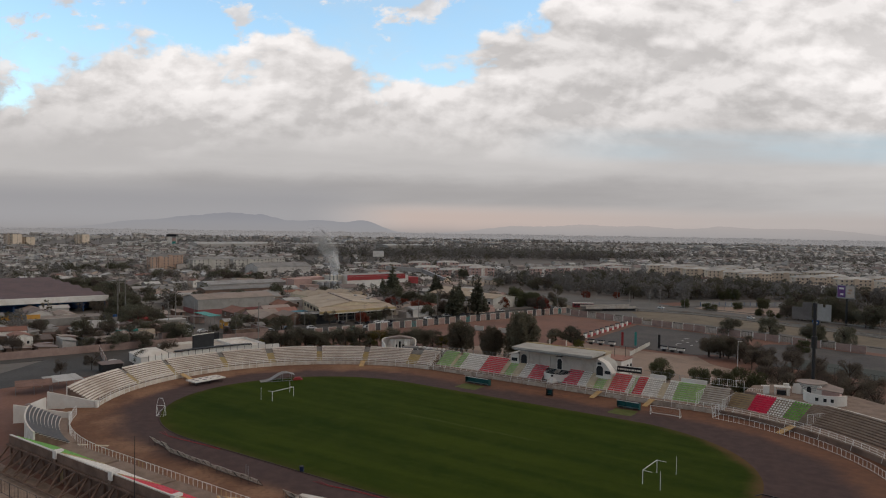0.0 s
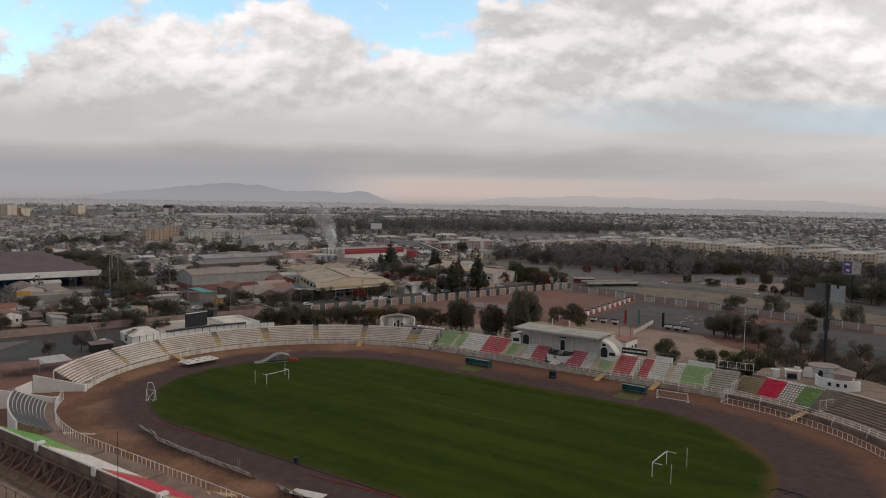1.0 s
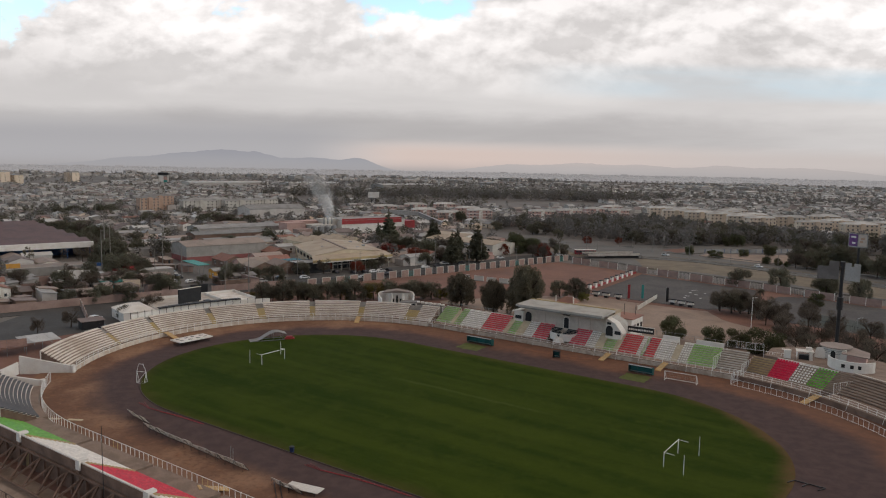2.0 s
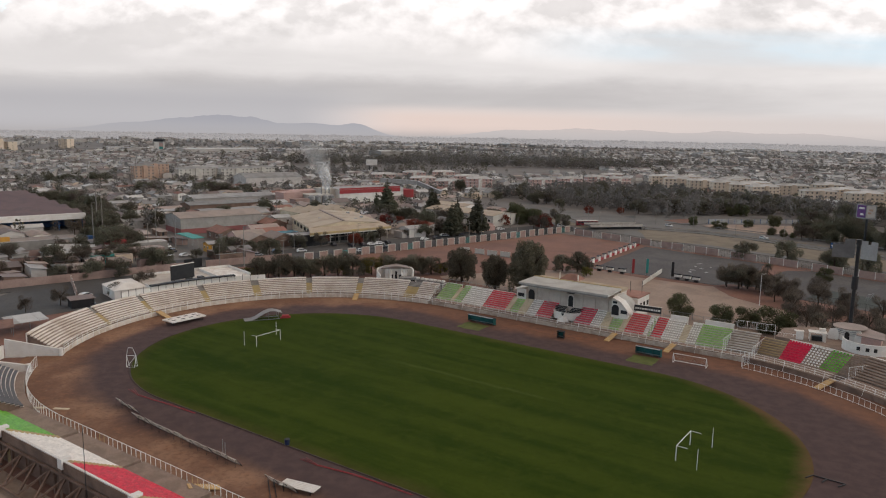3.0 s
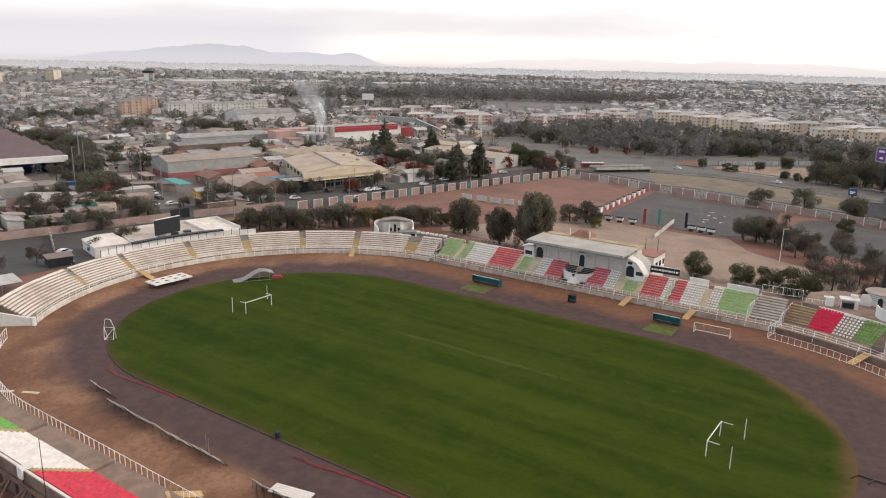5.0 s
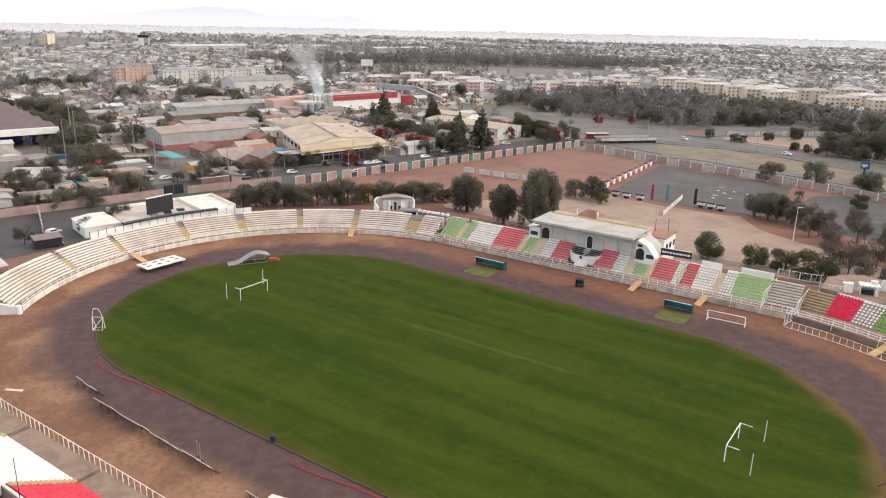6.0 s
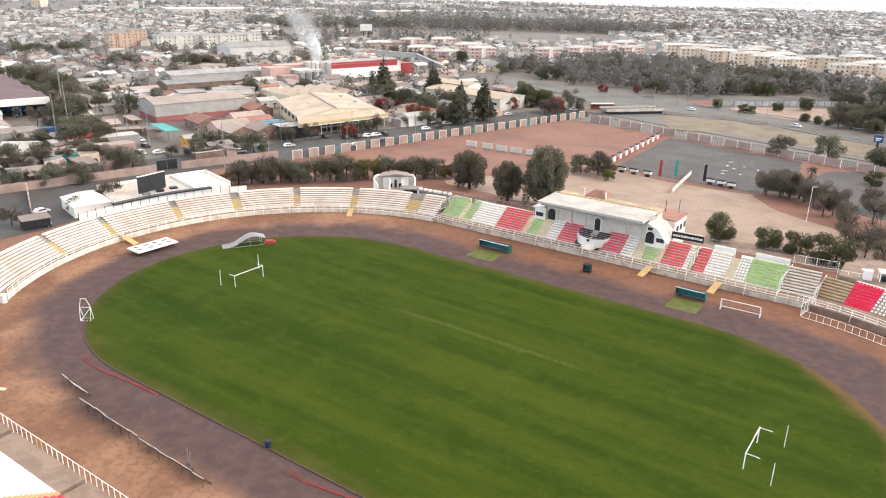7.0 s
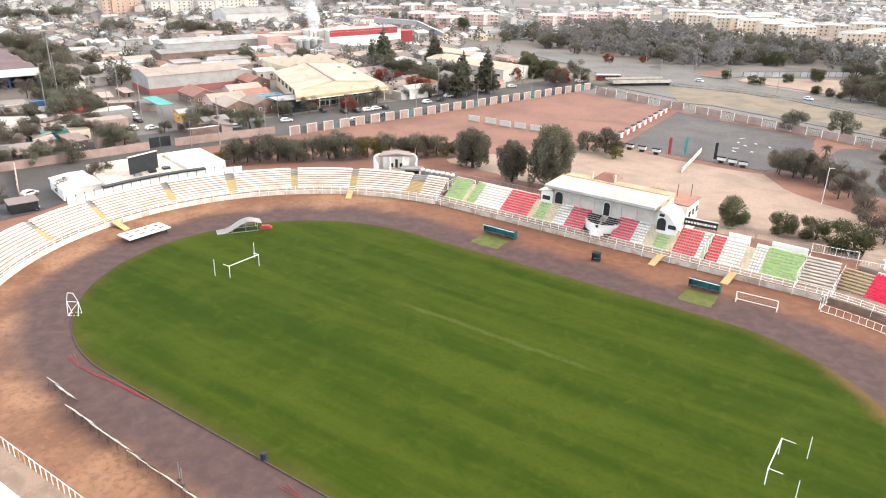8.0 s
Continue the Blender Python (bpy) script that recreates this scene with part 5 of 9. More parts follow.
road_bridge()
sheet("clump_earth", ragged([(15, 142), (24, 128), (40, 119), (60, 110), (62, 117), (44, 127), (36, 148), (20, 148)], 4, 0.5, 15), -0.11, RED_EARTH, "dark red earth under the trees")
GREEN_COURT = paint("green_court_surface", (0.060, 0.070, 0.064), (0.050, 0.058, 0.054), 0.1, 1.5, 0.9, 0.2)
sheet("green_court", ragged([(45, 140), (47, 160), (80, 150), (84, 132)], 6, 0.2, 16), -0.12, GREEN_COURT, "faded green hard court behind a mesh fence", "court")


def guard_rail(pts, label):
    c = Vector((*pts[0], -0.1))
    top = thing("guard_rail", c, 0, label, "guard rail")
    for a, b in zip(pts, pts[1:]):
        n = max(1, int(math.dist(a, b) / 6))
        for k in range(n):
            f = k / n
            bm = bmesh.new()
            p = Vector((a[0] + (b[0] - a[0]) * f - c.x, a[1] + (b[1] - a[1]) * f - c.y, 0))
            rod(bm, p, p + Vector((0, 0, 1.0)), 0.08, sides=5)
            part("post", bm, CONCRETE, top)
        bm = bmesh.new()
        beam(bm, (a[0] - c.x, a[1] - c.y, 0.85), (b[0] - c.x, b[1] - c.y, 0.85), 0.12, 0.4)
        part("rail", bm, CONCRETE, top)


guard_rail([(-56, 270.6), (-28, 274.6), (-3, 270.6), (17, 261.6), (36, 253.6), (150, 207.6)], "grey concrete guard rail beside the main road")
guard_rail([(-27, 300.6), (5, 293.6), (33, 284.6), (150, 243)], "grey guard rail on the far side of the road")
guard_rail([(-156, 298), (-124, 292.5), (-92, 271)], "pale concrete wall rail along the road ramp")


def wheel_set(top, xs, ys, r, w):
    for x in xs:
        for s in ys:
            bm = bmesh.new()
            rod(bm, (x, s - w / 2, r), (x, s + w / 2, r), r, sides=12)
            wheel = part("wheel", bm, BLACK, top)
            bm = bmesh.new()
            rod(bm, (x, s - w / 2 - 0.01, r), (x, s + w / 2 + 0.01, r), r * 0.55, sides=10)
            part("rim", bm, STEEL_GREY, wheel)


def car(x, y, z, turn, paintwork, label):
    top = thing("car", (x, y, z), turn, label, "car", "cars")
    bm = bmesh.new()
    prof = [(-2.1, 0.35), (2.05, 0.35), (2.1, 0.75), (1.2, 0.92), (0.55, 1.42), (-1.2, 1.45), (-1.9, 0.98), (-2.1, 0.85)]
    hexa(bm, [(a, -0.82, b) for a, b in prof], [(a, 0.82, b) for a, b in prof])
    part("body", framed(bm), paintwork, top)
    for s in (-1, 1):
        bm = bmesh.new()
        pr = [(1.0, 0.95), (0.5, 1.34), (-1.1, 1.36), (-1.6, 1.0)]
        hexa(bm, [(a, s * 0.825, b) for a, b in pr], [(a, s * 0.84, b) for a, b in pr])
        part("side_window", framed(bm), GLASS, top)
    bm = bmesh.new()
    hexa(bm, [(1.19, -0.7, 0.95), (1.19, 0.7, 0.95), (0.6, 0.62, 1.38), (0.6, -0.62, 1.38)], [(1.23, -0.7, 0.97), (1.23, 0.7, 0.97), (0.64, 0.62, 1.40), (0.64, -0.62, 1.40)])
    part("windscreen", framed(bm), GLASS, top)
    wheel_set(top, (-1.3, 1.3), (-0.78, 0.78), 0.32, 0.2)
    return top


proto = car(-94.7, 247.6, -0.05, 30, CAR_WHITE, "small white car on the street")
for x, y, t in ((-97, 258, 25), (-50, 291, -20), (3, 276, -22), (-126.2, -1.4, 100), (-128, 130, 75), (-127, 134, 75), (-120, 158, 75)):
    copy_thing(proto, pose(x, y, -0.05 if y > 50 else -0.13, 0, 0, t))
dark_car = car(-130, 126, -0.12, 160, CAR_DARK, "dark grey car parked at the kerb")
for x, y, t in ((-133, 122, 160), (-126, 138, 160), (-118, 165, 75), (-168, 38, 170), (-115, -7, 60), (-140, 118, 160)):
    copy_thing(dark_car, pose(x, y, -0.12, 0, 0, t))

for k, (p, q, t) in enumerate(((-24, -201, 80), (-25, -209, 82), (-40, -187, 10), (-50, -182, 12), (-62, -180, 15), (-23, -158, 78), (-26, -148, 80), (-22, -139, 80), (-25, -60, 78), (-23, -51, 82), (-27, -20, 75), (-9, -118, 80), (-10, -104, 82), (-84, -176, 14), (-37, -182, 100))):
    x, y, _ = town(p, q)
    copy_thing(proto if k % 3 else dark_car, pose(x, y, -0.14, 0, 0, GRID + t))


def bus():
    top = thing("bus", (-86, 262, -0.03), 40, "dark red city bus with white roof on the road", "bus")
    bm = bmesh.new()
    box(bm, -6, 6, -1.25, 1.25, 0.4, 2.7)
    part("body", bm, BUS_RED, top)
    bm = bmesh.new()
    box(bm, -5.9, 5.9, -1.2, 1.2, 2.704, 3.0)
    part("roof", bm, WHITE_CLEAN, top)
    for s in (-1, 1):
        for k in range(6):
            bm = bmesh.new()
            box(bm, -5.4 + k * 1.8, -3.9 + k * 1.8, s * 1.255 - 0.01, s * 1.255 + 0.01, 1.4, 2.4)
            part("window", bm, GLASS, top)
    wheel_set(top, (-3.8, 3.8), (-1.15, 1.15), 0.48, 0.28)


bus()
lorry = thing("lorry", (*town(-90, -204)[:2], -0.15), GRID + 90, "white and blue lorry parked beside the shed", "lorry")
for nm, d, m in (("cargo_box", (-3.2, 2.8, -1.2, 1.2, 0.9, 3.4), BLUE), ("cab", (2.9, 4.9, -1.15, 1.15, 0.5, 2.7), WHITE_CLEAN), ("windscreen", (4.91, 4.94, -1.0, 1.0, 1.6, 2.5), GLASS)):
    bm = bmesh.new()
    box(bm, *d)
    part(nm, bm, m, lorry)
wheel_set(lorry, (-2.2, 3.8), (-1.05, 1.05), 0.48, 0.3)


def mast(name, x, y, h, label, r=0.12, arms=0, material=CONCRETE):
    top = thing(name, (x, y, -0.2), 20, label, "pole", "street poles")
    bm = bmesh.new()
    rod(bm, (0, 0, 0), (0, 0, h), r, r * 0.6, 7)
    part("shaft", bm, material, top)
    for k in range(arms):
        bm = bmesh.new()
        beam(bm, (-1.3 if k else 0, 0, h - 0.3 - k), (1.3, 0, h - 0.1 - k), 0.1)
        part("arm", bm, material, top)
    return top


pole = mast("street_pole", *town(-8, -180)[:2], 9.0, "grey concrete street pole with short arms", 0.14, 2)
for k in range(22):
    x, y, _ = town(-9 if k % 2 else -30, -170 + k * 16)
    copy_thing(pole, pose(x, y, -0.2, 0, 0, 70))
for k in range(9):
    copy_thing(pole, pose(-60 + 25 * k, 298 - 12.5 * k, -0.1, 0, 0, 60))
tall = mast("tall_pole", *town(-5, -172)[:2], 15.0, "tall grey concrete pole beside the wall", 0.2, 1)
for p, q, h in ((-72, -206, 1.3), (-75, -180, 1.1), (-52, -180, 0.9), (-96, -196, 1.3), (-55, -190, 0.8), (-120, -100, 0.9), (-32, -60, 0.8), (-20, -40, 0.8)):
    x, y, _ = town(p, q)
    copy_thing(tall, Matrix.LocRotScale((x, y, -0.2), Euler((0, 0, 1.2)), (1, 1, h)))


def billboard(x, y, z, h, w, turn, print_mat, label, legs=1):
    top = thing("billboard", (x, y, -0.2), turn, label, "billboard")
    for k in range(legs):
        bm = bmesh.new()
        rod(bm, ((k - (legs - 1) / 2) * 5, 0, 0), ((k - (legs - 1) / 2) * 5, 0, z), 0.5, 0.45, 10)
        part("leg", bm, STEEL_DARK, top)
    bm = bmesh.new()
    box(bm, -w / 2, w / 2, -0.5, 0.5, z, z + h)
    part("panel_case", bm, STEEL_DARK, top)
    bm = bmesh.new()
    box(bm, -w / 2 + 0.2, w / 2 - 0.2, -0.56, -0.504, z + 0.2, z + h - 0.2)
    face = part("printed_face", bm, print_mat, top, "printed advertising face")
    bm = bmesh.new()
    box(bm, -w * 0.34, w * 0.30, -0.60, -0.565, z + h * 0.45, z + h * 0.62)
    box(bm, -w * 0.30, w * 0.10, -0.60, -0.565, z + h * 0.25, z + h * 0.36)
    part("lettering_bars", bm, WHITE_CLEAN, face)


def double_board(x, y, label):
    """Two printed faces meeting in a V on one leg."""
    top = thing("billboard", (x, y, -0.2), -22, label, "billboard")
    bm = bmesh.new()
    rod(bm, (0, 0.8, 0), (0, 0.8, 13.6), 0.6, 0.5, 10)
    part("leg", bm, STEEL_DARK, top)
    for s, w, mat, word in ((-1, 5.4, PURPLE, "purple printed face"), (1, 3.6, PALE_CONCRETE, "pale printed face")):
        a, b = Vector((0, -0.4, 0)), Vector((s * w, 1.4, 0))
        n = Vector((0, -0.1, 0))
        bm = bmesh.new()
        beam(bm, a + Vector((0, 0, 16.8)), b + Vector((0, 0, 16.8)), 0.35, 6.4)
        face = part("panel_case", bm, STEEL_GREY, top)
        bm = bmesh.new()
        beam(bm, a.lerp(b, 0.05) + n * 2 + Vector((0, 0, 16.8)), a.lerp(b, 0.93) + n * 2 + Vector((0, 0, 16.8)), 0.06, 5.7)
        part("printed_face", bm, mat, face, word)
        bm = bmesh.new()
        for z, f0, f1 in ((18.3, 0.2, 0.75), (15.4, 0.25, 0.6)) if s < 0 else ((16.2, 0.2, 0.55), (17.6, 0.3, 0.7)):
            beam(bm, a.lerp(b, f0) + n * 2.6 + Vector((0, 0, z)), a.lerp(b, f1) + n * 2.6 + Vector((0, 0, z)), 0.04, 0.9)
        part("lettering_bars", bm, WHITE_CLEAN if s < 0 else WALL_ORANGE, face)
    bm = bmesh.new()
    for s, w in ((-1, 5.4), (1, 3.6)):
        beam(bm, (0, 0.2, 13.4), (s * w, 2.0, 13.4), 0.5, 0.25)
    part("catwalk", bm, STEEL_GREY, top)


double_board(46.0, 281.0, "two-sided advertising billboard on one thick dark leg")
for p, q, fl in ((-1224, -63, 8), (-1236, -40, 6), (-1376, 85, 7)):
    x, y, _ = town(p, q)
    apartment(x, y, GRID + 30, 22, 18, fl, WALL_PEACH, "distant pale apartment tower over the roofs", 6, ROOF_GREY)


def striped_tower():
    x, y, _ = town(-1125, 182)
    top = thing("striped_tower", (x, y, -0.3), 40, "distant tower with white, red and green painted front", "tower")
    for nm, d, m in (("shaft", (-8, 8, -5, 5, 0, 20), WALL_MIX), ("cap", (-9, 9, -5.5, 5.5, 20.01, 24), STEEL_DARK), ("white_field", (-7.5, 1, -5.3, -5.01, 6, 19), WHITE_CLEAN), ("red_field", (1.1, 7.5, -5.3, -5.01, 11, 17), WALL_SALMON), ("green_field", (1.1, 7.5, -5.3, -5.01, 6, 10.9), TURQUOISE)):
        bm = bmesh.new()
        box(bm, *d)
        part(nm, bm, m, top)


striped_tower()
for p, q, w in ((-1048, 268, 150), (-1010, 420, 110), (-900, 560, 120)):
    tcell("far_hall", p, q, 90, w, 40, 9, WALL_MIX, ROOF_PALE, "distant long hall with pale roof", "hall", 2.0)
x, y, _ = town(-89, -243)
store = thing("orange_store", (x, y, -0.2), GRID + 90, "low store with broad orange sign band", "store")
for nm, d, m in (("wall", (-9, 9, -4, 4, 0, 3.6), WALL_MIX), ("sign_band", (-9.3, 9.3, -4.5, -4.01, 3.0, 6.0), SHOP_ORANGE), ("roof", (-9.2, 9.2, -4.0, 4.2, 3.604, 3.9), ROOF_RUST)):
    bm = bmesh.new()
    box(bm, *d)
    part(nm, bm, m, store)
x, y, _ = town(-42, -249)
crate = thing("blue_container", (x, y, -0.2), GRID + 90, "blue steel container behind the street wall", "container")
bm = bmesh.new()
box(bm, -4, 4, -1.2, 1.2, 0, 2.6)
part("shell", bm, BLUE, crate)
for k in range(14):
    bm = bmesh.new()
    box(bm, -3.8 + 0.58 * k, -3.6 + 0.58 * k, -1.26, -1.205, 0.1, 2.5)
    part("rib", bm, BLUE, crate)
for p, q, h in ((-352, -136, 1.5), (-411, -83, 1.8), (-131, -189, 1.45)):
    x, y, _ = town(p, q)
    copy_thing(tall, Matrix.LocRotScale((x, y, -0.2), Euler((0, 0, 0.4)), (1.6, 1.6, h)))
billboard(*town(-440, 180)[:2], 10, 7, 13, 40, WHITE_CLEAN, "white advertising billboard over the roofs", 2)
x, y, _ = town(111, 48)
billboard(x, y, 3.0, 2.8, 3.2, 0, BLUE, "blue road sign beside the main road")


# ---- trees ----
def leaf_cloud(rng, lobes, count, size, droop=0.0, hollow=0.55):
    """Leaf sprays scattered through the outer part of several lobes; each spray is a bent quad."""
    verts, faces = [], []
    total = sum(l[3] * l[3] for l in lobes)
    for cx, cy, cz, rad, flat in lobes:
        for _ in range(int(count * rad * rad / total)):
            while True:
                v = Vector((rng.uniform(-1, 1), rng.uniform(-1, 1), rng.uniform(-1, 1)))
                if hollow < v.length < 1.0:
                    break
            v *= rng.uniform(0.82, 1.08)
            c = Vector((cx + v.x * rad, cy + v.y * rad, cz + v.z * rad * flat))
            s = size * rng.uniform(0.6, 1.5)
            a = Vector((rng.gauss(0, 1), rng.gauss(0, 1), rng.gauss(0, 0.6))).normalized()
            b = a.cross(Vector((rng.gauss(0, 1), rng.gauss(0, 1), rng.gauss(0, 1)))).normalized()
            if droop:
                b = (b + Vector((0, 0, -droop))).normalized()
            n = a.cross(b) * s * 0.25
            k = len(verts)
            verts += [c - a * s * 0.5, c + b * s * 0.55 + n, c + a * s * 0.5, c - b * s * 0.55 + n]
            faces += [(k, k + 1, k + 2), (k, k + 2, k + 3)]
    return [tuple(v) for v in verts], faces


def limbs(bm, rng, height, spread, n, r):
    """A tapered trunk that forks into limbs."""
    fork = height * 0.38
    lean = Vector((rng.uniform(-0.06, 0.06) * height, rng.uniform(-0.06, 0.06) * height, fork))
    rod(bm, (0, 0, -0.3), lean, r, r * 0.75, 7)
    for k in range(n):
        a = math.tau * k / n + rng.uniform(-0.4, 0.4)
        m = lean + Vector((math.cos(a) * spread * 0.35, math.sin(a) * spread * 0.35, height * 0.22))
        e = lean + Vector((math.cos(a) * spread * 0.8, math.sin(a) * spread * 0.8, height * rng.uniform(0.34, 0.52)))
        rod(bm, lean - Vector((0, 0, 0.1)), m, r * 0.55, r * 0.36, 6)
        rod(bm, m, e, r * 0.36, r * 0.1, 5)
        for j in range(2):
            b = a + rng.uniform(-1.2, 1.2)
            rod(bm, m, m + Vector((math.cos(b) * spread * 0.45, math.sin(b) * spread * 0.45, height * rng.uniform(0.1, 0.3))), r * 0.2, r * 0.06, 4)


def tree(kind, seed, label):
    """A tree of about unit size 8 m: kinds pepper, round, olive, bare, conifer."""
    rng = random.Random(seed)
    top = thing("tree", (0, 0, -400), 0, label, "tree", "trees")
    bm = bmesh.new()
    mats = {"pepper": LEAF_DARK, "round": LEAF_GREEN, "olive": LEAF_OLIVE, "bare": LEAF_BROWN, "conifer": LEAF_DARK, "weeping": LEAF_WEEP, "red": LEAF_RED, "yellowing": LEAF_YELLOW}
    if kind == "conifer":
        rod(bm, (0, 0, -0.3), (0, 0, 8.2), 0.25, 0.05, 7)
        lobes = [(rng.uniform(-0.15, 0.15), rng.uniform(-0.15, 0.15), 1.4 + 0.75 * k, 1.9 - 0.2 * k, 0.42) for k in range(9)]
        v, f = leaf_cloud(rng, lobes, 1300, 0.5, 0.4, 0.3)
    elif kind == "pepper":
        limbs(bm, rng, 8, 3.0, 6, 0.32)
        lobes = [(0, 0, 5.4, 2.6, 0.95)] + [(2.5 * math.cos(a), 2.5 * math.sin(a), rng.uniform(1.9, 4.8), rng.uniform(1.3, 2.0), 1.35) for a in (rng.uniform(0, math.tau) for _ in range(13))]
        v, f = leaf_cloud(rng, lobes, 6200, 0.25, 0.9, 0.35)
    elif kind == "weeping":
        limbs(bm, rng, 8, 2.6, 7, 0.34)
        lobes = [(0, 0, 4.6, 2.0, 1.1)]
        for k in range(26):
            u, a = 1 - 2 * (k + 0.5) / 26, k * 2.39996 + rng.uniform(-0.3, 0.3)
            d = math.sqrt(1 - u * u) * 2.45 * rng.uniform(0.75, 1.2)
            lobes.append((d * math.cos(a), d * math.sin(a), 4.2 + 2.7 * u * rng.uniform(0.8, 1.15), rng.uniform(0.75, 1.25), rng.uniform(1.0, 1.5)))
        for k in range(12):
            a, d = rng.uniform(0, math.tau), rng.uniform(1.2, 2.9)
            lobes.append((d * math.cos(a), d * math.sin(a), rng.uniform(1.3, 2.4), rng.uniform(0.4, 0.7), rng.uniform(1.6, 2.4)))
        v, f = leaf_cloud(rng, lobes, 16000, 0.21, 1.2, 0.2)
    elif kind == "round":
        limbs(bm, rng, 7, 2.6, 6, 0.24)
        lobes = [(0, 0, 3.2, 3.1, 1.0)] + [(2.3 * math.cos(a), 2.3 * math.sin(a), rng.uniform(0.9, 5.2), rng.uniform(1.0, 1.6), 0.9) for a in (rng.uniform(0, math.tau) for _ in range(14))]
        v, f = leaf_cloud(rng, lobes, 7000, 0.21, 0.0, 0.4)
    elif kind == "bare":
        limbs(bm, rng, 8, 3.4, 8, 0.22)
        lobes = [(2.2 * math.cos(a), 2.2 * math.sin(a), rng.uniform(2.6, 6.6), rng.uniform(1.1, 1.9), 0.9) for a in (rng.uniform(0, math.tau) for _ in range(13))]
        v, f = leaf_cloud(rng, lobes, 4200, 0.19, 0.0, 0.1)
    else:
        limbs(bm, rng, 7, 2.8, 7, 0.24)
        lobes = [(0, 0, 4.4, 2.2, 0.8)] + [(2.6 * math.cos(a), 2.6 * math.sin(a), rng.uniform(1.0, 4.9), rng.uniform(0.9, 1.7), 0.85) for a in (rng.uniform(0, math.tau) for _ in range(13))]
        v, f = leaf_cloud(rng, lobes, 4200, 0.23, 0.15, 0.3)
    part("trunk", bm, BARK, top)
    raw("crown", v, f, mats[kind], top)
    return top


TREES = {"pepper": [tree("pepper", s, "large dark drooping pepper tree with uneven crown") for s in (1, 2, 3)],
         "weeping": [tree("weeping", s, "tall weeping pepper tree with dense drooping olive crown") for s in (21, 22, 23)],
         "round": [tree("round", s, "dense round green tree on bare earth") for s in (4, 5, 6)],
         "olive": [tree("olive", s, "small olive-green tree with loose crown") for s in (7, 8, 9)],
         "bare": [tree("bare", s, "half-bare brown winter tree") for s in (10, 11, 12)],
         "conifer": [tree("conifer", s, "tall dark conifer between buildings") for s in (13, 14)],
         "yellowing": [tree("yellowing", s, "small yellowing tree with loose crown") for s in (17, 18)],
         "red": [tree("red", s, "small tree with red autumn leaves") for s in (15, 16)]}
USED = {}


def plant(kind, x, y, h, wide=1.0):
    rng = random.Random(int(x * 131 + y * 17))
    k = rng.randrange(len(TREES[kind]))
    s = h / {"pepper": 7.6, "weeping": 7.8, "round": 7.0, "olive": 6.6, "bare": 8.0, "conifer": 8.4, "red": 6.6, "yellowing": 6.6}[kind]
    m = Matrix.LocRotScale((x, y, -0.2), Euler((0, 0, rng.uniform(0, 6.28))), (s * wide, s * wide, s))
    if (kind, k) in USED:
        return copy_thing(TREES[kind][k], m)
    USED[(kind, k)] = True
    TREES[kind][k].matrix_basis = m
    return TREES[kind][k]


for x, y, h, w in ((-54, 91, 11.4, 1.12), (-38.2, 86.4, 11.6, 0.9), (-27.5, 88.3, 11.6, 0.8)):
    plant("weeping", x, y, h, w)
for x, y, h in ((21, 89, 7.4), (32, 91, 6.0), (39, 91.5, 5.6), (47, 87.5, 7.6)):
    plant("round", x, y, h, 1.1)
for x, y, h in ((-110.5, 50, 7.8), (-108.2, 53, 6.6), (-105.8, 55.6, 7.4), (-102.4, 59.4, 8.0), (-100.2, 61.6, 6.4), (-98.4, 63.2, 6.8), (-95.6, 67.4, 7.6), (-92.6, 71, 6.8), (-89.4, 74.8, 8.4), (-87, 78, 6.6), (-80.8, 85, 7.4), (-77.4, 87.8, 6.6), (-74.2, 90.2, 7.8), (-72, 92.6, 6.2), (-69.8, 94.6, 7.0), (-64, 99, 6.2), (-36, 131, 7), (-31, 133, 7), (-27, 131, 5.5),
                (24, 141.5, 8), (10.5, 206, 8.5), (26.5, 210, 8.5), (44, 205, 9), (56, 200, 8), (-104, 66, 5.5), (-150, 14, 7), (-147, 22, 7), (-120, 5, 5), (-152, 38.4, 7.2), (-149.6, 40.4, 7.6), (-177.7, 16.8, 8), (-172.6, 32, 5), (-152, 66, 6.5), (-157, 60, 4)):
    plant("olive", x, y, h)
for x, y, h in ((20, 142, 8.5), (26.5, 143, 8.5), (31, 140, 8), (29, 147, 8), (34, 136, 7), (38, 128, 7), (44, 124, 7), (46, 112, 7.5), (52, 106, 7), (57, 108, 7), (63, 100, 7), (70, 96, 7), (60, 114, 7), (-119, 12, 6.5), (-122, 16, 7), (76, 104, 7), (40, 140, 7), (-122, -11, 5.5), (-121, -21, 5), (50, 130, 8), (58, 126, 8), (68, 118, 8), (48, 142, 8)):
    plant("bare", x, y, h)
for x, y, h in ((-85.2, 80.2, 7.0), (-82.6, 83.0, 5.0), (-91.6, 72.6, 4.4), (-78.0, 88.4, 4.6), (-112.6, 47.4, 4.0), (-67.2, 96.6, 4.4), (0.5, 93, 4.2), (-25, 128, 3.6)):
    plant("yellowing", x, y, h)
for x, y, h in ((62, 88, 7), (56, 94, 6.5), (52, 98, 7), (67, 90, 7), (72, 88, 7.5), (78, 84, 7), (48, 102, 6.5), (66, 104, 7), (74, 98, 7)):
    plant("bare", x, y, h)
for x, y, h in ((-198.5, 216, 17), (-193, 220, 14), (-185, 209, 15), (-118, 177, 13), (-114, 194, 13), (-179, 244, 13), (-122, 186, 11), (-172, 238, 12), (-130, 200, 11), (-136, 208, 12)):
    plant("conifer", x, y, h * 0.88, 1.15)
